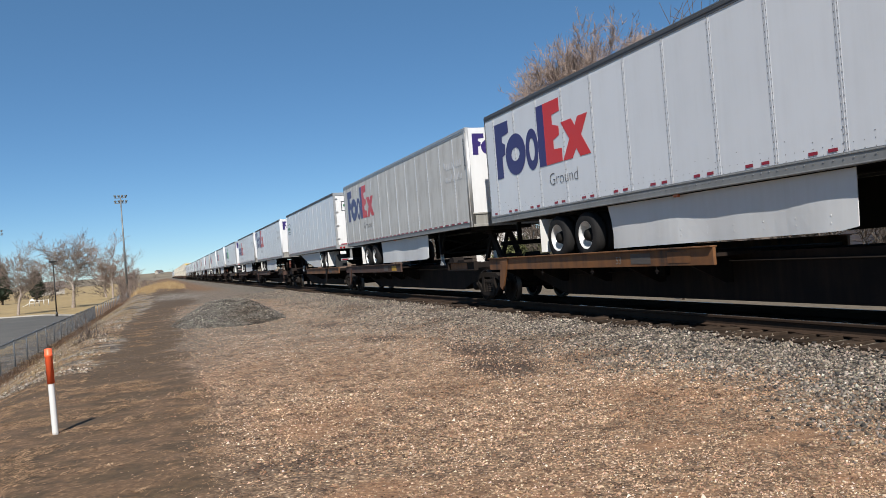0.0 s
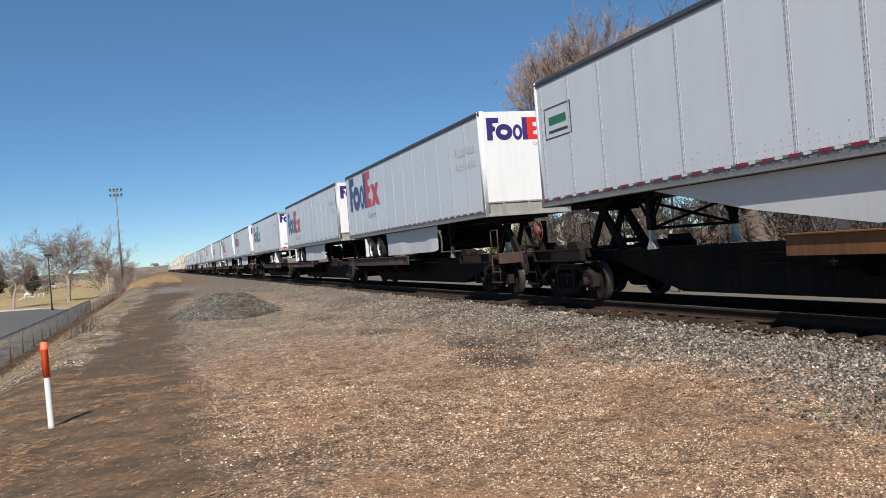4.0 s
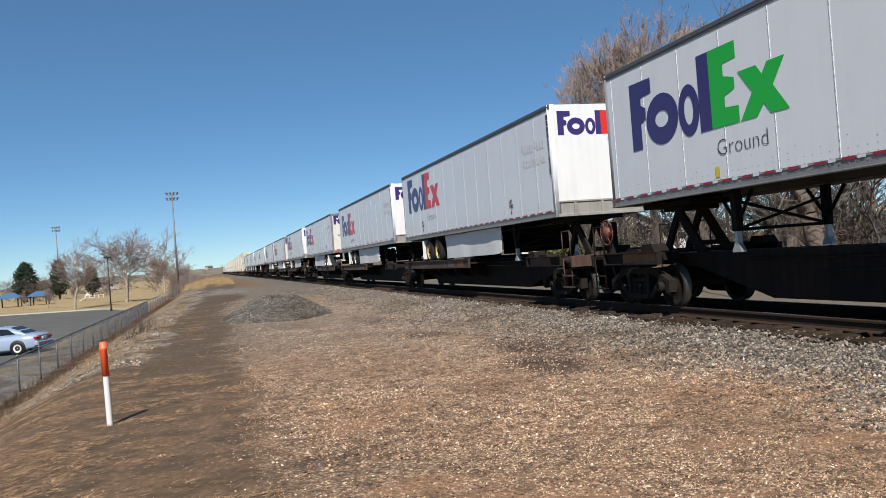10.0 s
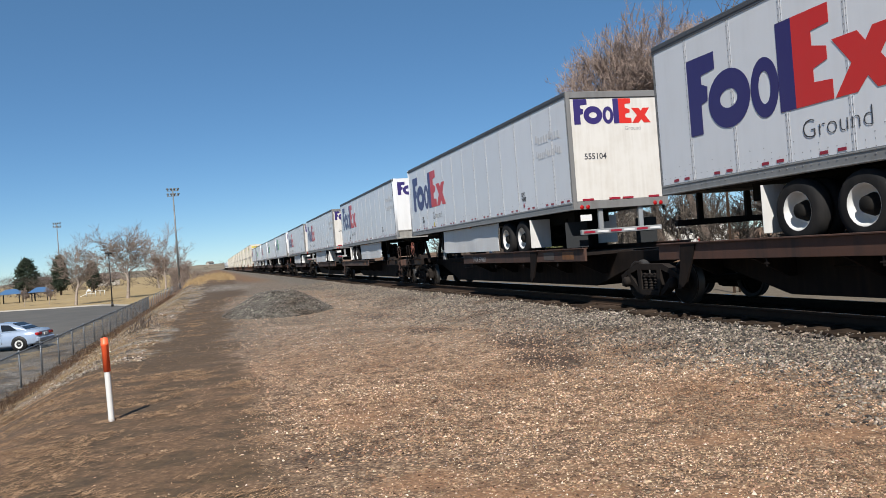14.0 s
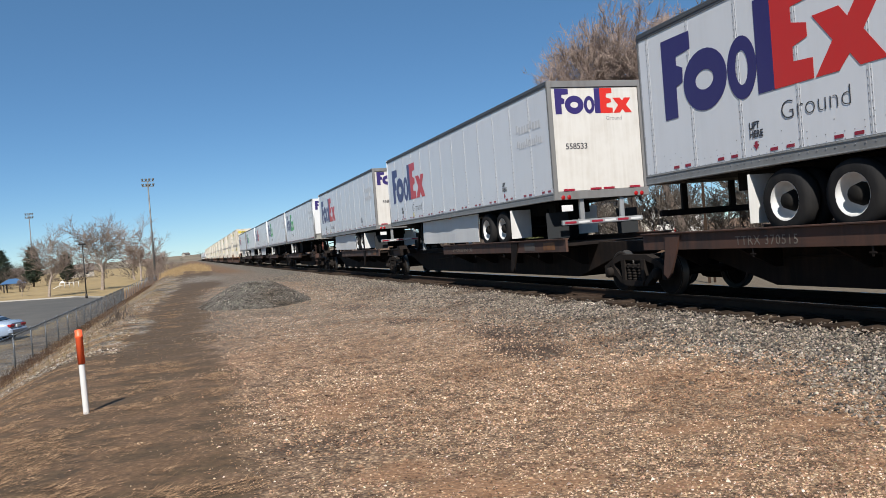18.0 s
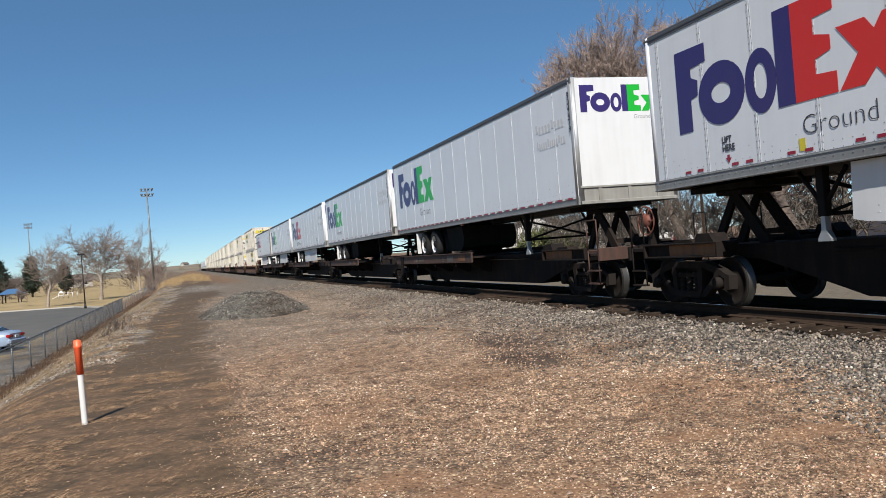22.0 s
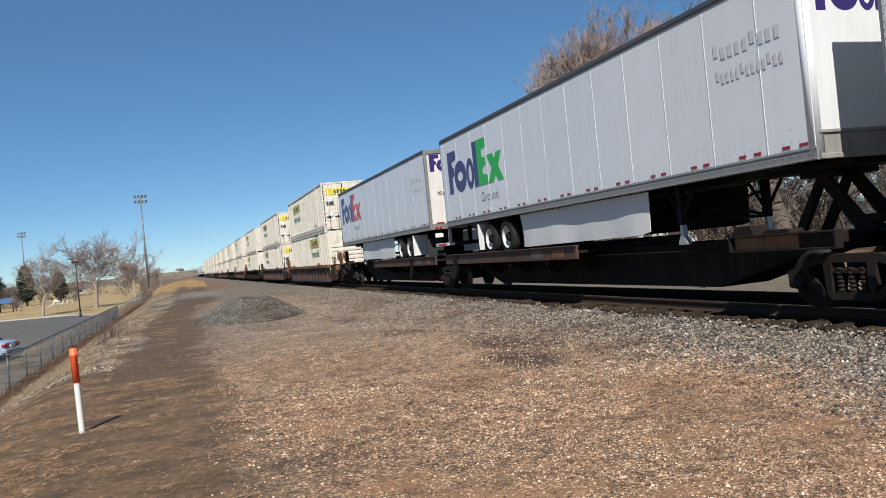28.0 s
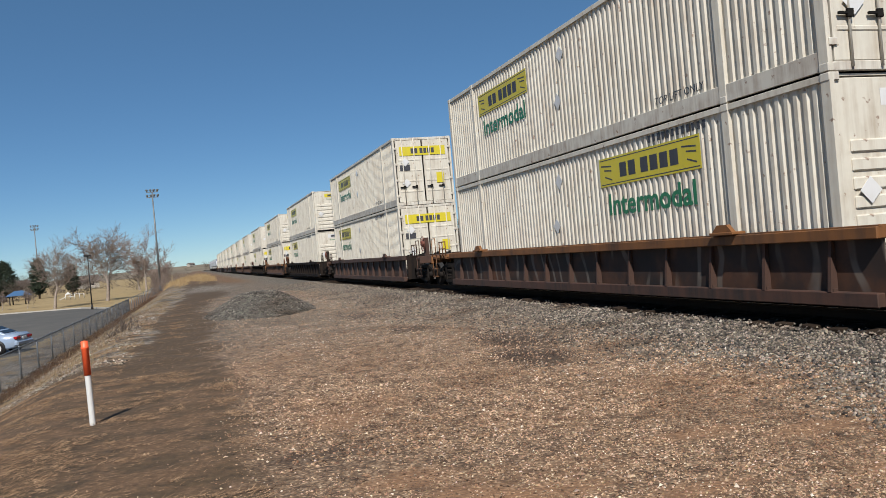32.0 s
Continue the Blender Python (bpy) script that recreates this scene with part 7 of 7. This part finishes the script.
def playground(at, rz):
    P_ = thing("playground_frame", "white climbing frame with roof and slide on the lawn", "playground", at=at, rz=rz)
    for k in range(5):
        for s in (-0.8, 0.8):
            part("post", lambda: Form().tube((0, 0, 0), (0, 0, 2.0), 0.09, seg=6), "playground_white", P_, key="playpost", at=(-3.9 + 1.6 * k, s, 0))
    part("deck", Form().box(-3.9, -0.7, -0.8, 0.8, 1.0, 1.12), "playground_white", P_)
    part("rail", Form().tube((-3.9, -0.8, 1.9), (2.5, -0.8, 1.9), 0.07, seg=6), "playground_white", P_)
    part("slide", Form().slab(((-3.9, 1.0), (-5.8, 0.1), (-6.2, 0.1), (-6.2, 0.25), (-5.7, 0.3), (-3.9, 1.2)), "y", -0.4, 0.4), "playground_white", P_)
    part("roof", Form().add([(-3.9, -1, 2.0), (-2.1, -1, 2.0), (-2.1, 1, 2.0), (-3.9, 1, 2.0), (-3.0, 0, 2.9)], ((0, 1, 4), (1, 2, 4), (2, 3, 4), (3, 0, 4), (0, 3, 2, 1))), "playground_white", P_)
    return P_


wooden = thing("wooden_post", "short pale wooden pole at the edge of the parking lot", "pole", at=(-30.8, 128.0, LOT))
part("pole", Form().tube((0, 0, -0.2), (0, 0, 5.9), 0.14, 0.10, 10), "wood", wooden)
stake = thing("track_stake", "short dark steel stake in the gravel behind the track", "stake", at=(13.75, 18.6, -0.40))
part("stem", Form().tube((0, 0, -0.1), (0, 0, 0.50), 0.035, seg=8).lathe("z", (0, 0, 0.5), ((0.0, 0.045), (0.04, 0.03), (0.05, 0.0)), 8), "rail_side", stake)
playground((-20.0, 152, LOT), 4).scale = (0.46, 0.46, 0.46)
tree("young_tree", park_a * np.array([0.22, 0.22, 0.36] * 2 + [0.35, 0.35, 1]), (-22.0, 120, LOT), "thin young leafless tree with a pale trunk on the lawn", "bark", "twig_grey")
tree("young_tree", park_a * np.array([0.22, 0.22, 0.36] * 2 + [0.35, 0.35, 1]), (-25.4, 121.5, LOT), "thin young leafless tree with a pale trunk on the lawn", "bark", "twig_grey")


def house(at, w, d, h, rz, label, wall="house_wall", roof="house_roof", rh=2.0, windows=2):
    H = thing("house", label, "house", "houses in the distance", at=at, rz=rz)
    wl = part("wall", Form().box(-w / 2, w / 2, -d / 2, d / 2, -0.3, h), wall, H)
    part("gable", Form().slab(((-d / 2, h), (d / 2, h), (0, h + rh)), "x", -w / 2 + 0.05, w / 2 - 0.05), wall, H)
    for s in (-1, 1):
        g = Form()
        o = [(-w / 2 - 0.5, s * (d / 2 + 0.5), h - 0.25), (w / 2 + 0.5, s * (d / 2 + 0.5), h - 0.25), (w / 2 + 0.5, 0, h + rh + 0.12), (-w / 2 - 0.5, 0, h + rh + 0.12)]
        i_ = [(p[0], p[1], p[2] - 0.15) for p in o]
        g.add(o + i_, ((0, 1, 2, 3), (7, 6, 5, 4), (0, 4, 5, 1), (1, 5, 6, 2), (2, 6, 7, 3), (3, 7, 4, 0)))
        part("roof", g, roof, H)
    for k in range(windows):
        x = -w / 2 + w * (k + 0.5) / windows
        wd = part("window", Form().box(x - 0.6, x + 0.6, -d / 2 - 0.06, -d / 2 + 0.02, h * 0.35, h * 0.78), "house_white", H)
        part("pane", Form().box(x - 0.5, x + 0.5, -d / 2 - 0.075, -d / 2 - 0.05, h * 0.35 + 0.1, h * 0.78 - 0.1), "dark_glass", wd)
    return H


house((-38, 312, LOT), 9, 7, 2.6, 10, "low tan house among trees at the edge of the park")
house((-62, 315, LOT), 12, 8, 2.8, -10, "low tan house among trees at the edge of the park")
house((36.5, 78, -0.4), 11, 8, 2.8, 60, "pale house with a brown roof behind the track", "house_white")
house((50.5, 75.0, -0.4), 7, 6, 3.0, 56, "small white house with brown roof behind the track", "house_white", "house_roof", 1.4)
house((52, 45, -0.4), 12, 7, 2.6, 75, "low building with a green sheet roof behind the track", "house_white", "green_roof", 1.0)
house((45, 80, -0.4), 12, 8, 3.0, 65, "tan house with a brown roof behind the track")
for k in range(9):
    house((-70 + 26 * k + (k % 3) * 7, 1010 + (k % 4) * 30, 2.5 + (k % 3) * 2.0), 8, 6, 2.4, 20 * k, "far house on the rising ground", ("house_wall", "house_white")[k % 2])



def white_van(at, rz):
    V = thing("parked_van", "white panel van with two dark rear windows parked behind the track", "van", at=at, rz=rz)
    part("body", Form().slab(((-2.5, 0.45), (-2.6, 1.5), (-2.5, 2.55), (-2.3, 2.7), (1.2, 2.7), (1.9, 1.7), (2.7, 1.45), (2.8, 0.5)), "x", -0.95, 0.95), "house_white", V)
    for x in (-0.45, 0.45):
        part("rear_window", Form().box(x - 0.32, x + 0.32, -2.62, -2.55, 1.65, 2.20, 0.02), "dark_glass", V)
        part("tail_lamp", Form().box(x * 1.9 - 0.06, x * 1.9 + 0.06, -2.60, -2.45, 0.9, 1.25, 0.02), "lamp_red", V)
        for y in (-1.6, 1.7):
            part("wheel", Form().lathe("x", (x * 1.85, y, 0.36), ((-0.11, 0.0), (-0.11, 0.3), (-0.08, 0.36), (0.08, 0.36), (0.11, 0.3), (0.11, 0.0)), 18), "tyre", V)
    part("bumper", Form().box(-0.95, 0.95, -2.72, -2.5, 0.42, 0.62, 0.03), "plastic_black", V)
    return V


white_van((40.6, 61.5, -0.40), -34)


def trackside_sign(at):
    P_ = thing("trackside_sign", "small white plate on a dark steel post behind the track", "sign", at=at)
    part("post", Form().box(-0.035, 0.035, -0.02, 0.02, -0.3, SIGN_TOP, 0.005), "rail_side", P_)
    pl = part("plate", Form().box(-0.20, 0.20, -0.028, -0.022, SIGN_TOP - 0.42, SIGN_TOP, 0.004), "tape_white", P_, "white painted plate")
    part("lettering_bar", Form().box(-0.09, 0.09, -0.031, -0.029, SIGN_TOP - 0.16, SIGN_TOP - 0.10).box(0.03, 0.09, -0.031, -0.029, SIGN_TOP - 0.36, SIGN_TOP - 0.162), "ink", pl)
    return P_


SIGN_TOP = 3.62
trackside_sign((13.5, 18.5, -0.42)).rotation_euler = (0, 0, radians(-36))
for k, (x, y, sc) in enumerate(((23.2, 51.0, 0.55), (24.6, 52.0, 0.62), (25.6, 50.5, 0.5))):
    b_ = thing("evergreen_bush", "dense olive-green bush behind the track", "bush", "green bushes behind the track", at=(x, y, -0.45))
    r_ = np.random.default_rng(60 + k)
    n_ = 1500
    d = r_.normal(0, 1, (n_, 3))
    d[:, 2] = np.abs(d[:, 2])
    d = d / np.linalg.norm(d, axis=1)[:, None] * (r_.random((n_, 1)) ** 0.4) * np.array([3.0, 3.0, 4.4]) * sc
    e_ = d + r_.normal(0, 0.22, (n_, 3)) + np.array([0, 0, 0.12])
    part("stem", Form().tube((0, 0, -0.1), (0, 0, 1.2), 0.09, 0.04, 7), "bark_dark", b_)
    new("crown", limbs_mesh("crown", np.concatenate([d, e_, np.full((n_, 1), 0.07), np.full((n_, 1), 0.01), np.full((n_, 1), 2.0)], 1), "evergreen_shrub", 3)).parent = b_

# low hill at the end of the line
hx_, hy_ = np.meshgrid(np.linspace(-460, 530, 60), np.linspace(860, 1500, 30), indexing="ij")
hz_ = -2 + 10 * np.exp(-((hx_ - 20) / 250) ** 2 - ((hy_ - 1150) / 170) ** 2)
idx_ = np.arange(60 * 30).reshape(60, 30)
hq_ = np.stack([idx_[:-1, :-1], idx_[1:, :-1], idx_[1:, 1:], idx_[:-1, 1:]], -1).reshape(-1, 4)
tagged(new("far_hill", from_arrays("far_hill", np.stack([hx_, hy_, hz_], -1).reshape(-1, 3), hq_, "lawn_far", True)), "low distant hill with houses", "hill", kind="structure")
brush("far_woods", [(rb.uniform(-320, 420), rb.uniform(840, 1000), 0.5, rb.uniform(1.5, 3.2)) for _ in range(50)], "twig_dark", "leafless woods in the far distance", wide=2.0)

# ---------------------------------------------------------------- dry grass
def blades(name, x, y, z, h, material, label, lean=0.5):
    n_ = len(x)
    r = np.random.default_rng(n_)
    a_ = r.uniform(0, 2 * np.pi, n_)
    ln = r.uniform(0, lean, n_) * h
    wd = np.maximum(0.0022, 0.018 * h)
    bx, by = np.cos(a_ + 1.57) * wd, np.sin(a_ + 1.57) * wd
    V = np.stack([np.stack([x - bx, y - by, z], -1), np.stack([x + bx, y + by, z], -1),
                  np.stack([x + np.cos(a_) * ln, y + np.sin(a_) * ln, z + h], -1)], 1)
    F = np.arange(n_ * 3).reshape(-1, 3)
    return tagged(new(name, from_arrays(name, V.reshape(-1, 3), F, material)), label, "grass", kind="stuff")


rg = np.random.default_rng(12)
n_ = 26000
x = rg.uniform(-3.6, 2.3, n_)
y = rg.uniform(76, 124, n_)
keep = ((x + 0.6) / 3.1) ** 2 + ((y - 99) / 25) ** 2 < rg.uniform(0.5, 1.0, n_)
x, y = x[keep], y[keep]
lump = np.array([noise.noise((p * 0.9, q * 0.35, 4.4)) for p, q in zip(x, y)])
keep = lump > rg.uniform(-0.6, 0.05, len(x))
x, y, lump = x[keep], y[keep], lump[keep]
blades("bank_grass", x, y, ground_at(x, y) - 0.02, rg.uniform(0.18, 0.5, len(x)) * (1.1 + 1.2 * lump), "straw", "tall orange-brown dry grass on a bank")
n_ = 22000
y = 17 + 58 * rg.random(n_) ** 1.3
x = -5.4 + 4.0 * rg.random(n_)
lump = np.array([noise.noise((p * 0.8, q * 0.5, 1.7)) + 0.6 * noise.noise((p * 2.5, q * 2.0, 3.7)) for p, q in zip(x, y)])
keep = lump > rg.uniform(0.0, 0.5, n_)
x, y = x[keep], y[keep]
blades("verge_tufts", x, y, ground_at(x, y) - 0.01, rg.uniform(0.05, 0.2, len(x)), "straw_tuft", "yellow-brown dry grass tufts on the bank", 1.2)
n_ = 30000
y = 8 + 100 * rg.random(n_) ** 1.6
x = -5.45 + rg.normal(0, 0.22, n_) + 0.35 * rg.random(n_)
blades("fence_weeds", x, y, ground_at(x, y) - 0.02, rg.uniform(0.05, 0.28, n_), "weed_brown", "dead brown weeds along the fence", 0.9)
n_ = 230000
y = 3.4 + 42 * rg.random(n_) ** 1.7
x = -5.2 + 5.6 * rg.random(n_) ** 1.1
lump = np.array([noise.noise((p * 0.7, q * 1.3, 9.1)) + 0.5 * noise.noise((p * 2.1, q * 3.9, 2.0)) for p, q in zip(x, y)])
keep = (lump > 0.04 + 0.35 * (x > -1.5) * (y > 15) + 0.2 * (x > -0.3)) | (rg.random(n_) < 0.06)
x, y = x[keep], y[keep]
n_ = len(x)
t = rg.normal(0, 0.45, n_) + np.pi * (rg.random(n_) < 0.5)
ln, wd = rg.uniform(0.03, 0.12, n_), rg.uniform(0.0014, 0.0034, n_)
z = ground_at(x, y) + 0.008
dx, dy = np.cos(t) * ln, np.sin(t) * ln
px, py = -np.sin(t) * wd, np.cos(t) * wd
V = np.stack([np.stack([x - px, y - py, z + 0.002], -1), np.stack([x + px, y + py, z + 0.004], -1),
              np.stack([x + dx, y + dy, z + rg.uniform(0.004, 0.035, n_)], -1)], 1)
tagged(new("dead_grass", from_arrays("dead_grass", V.reshape(-1, 3), np.arange(n_ * 3).reshape(-1, 3), "straw_pale")), "flattened pale dead grass strewn over brown earth", "grass", kind="stuff")


# ---------------------------------------------------------------- motion
def motions():
    for ob, y0 in MOVING:
        x, z = ob.matrix_basis.translation.x, ob.matrix_basis.translation.z
        walk(ob, [(t, pose(x, y0 - SPEED * t, z)) for t in (0, 8, 16, 24, 32)])


motions()
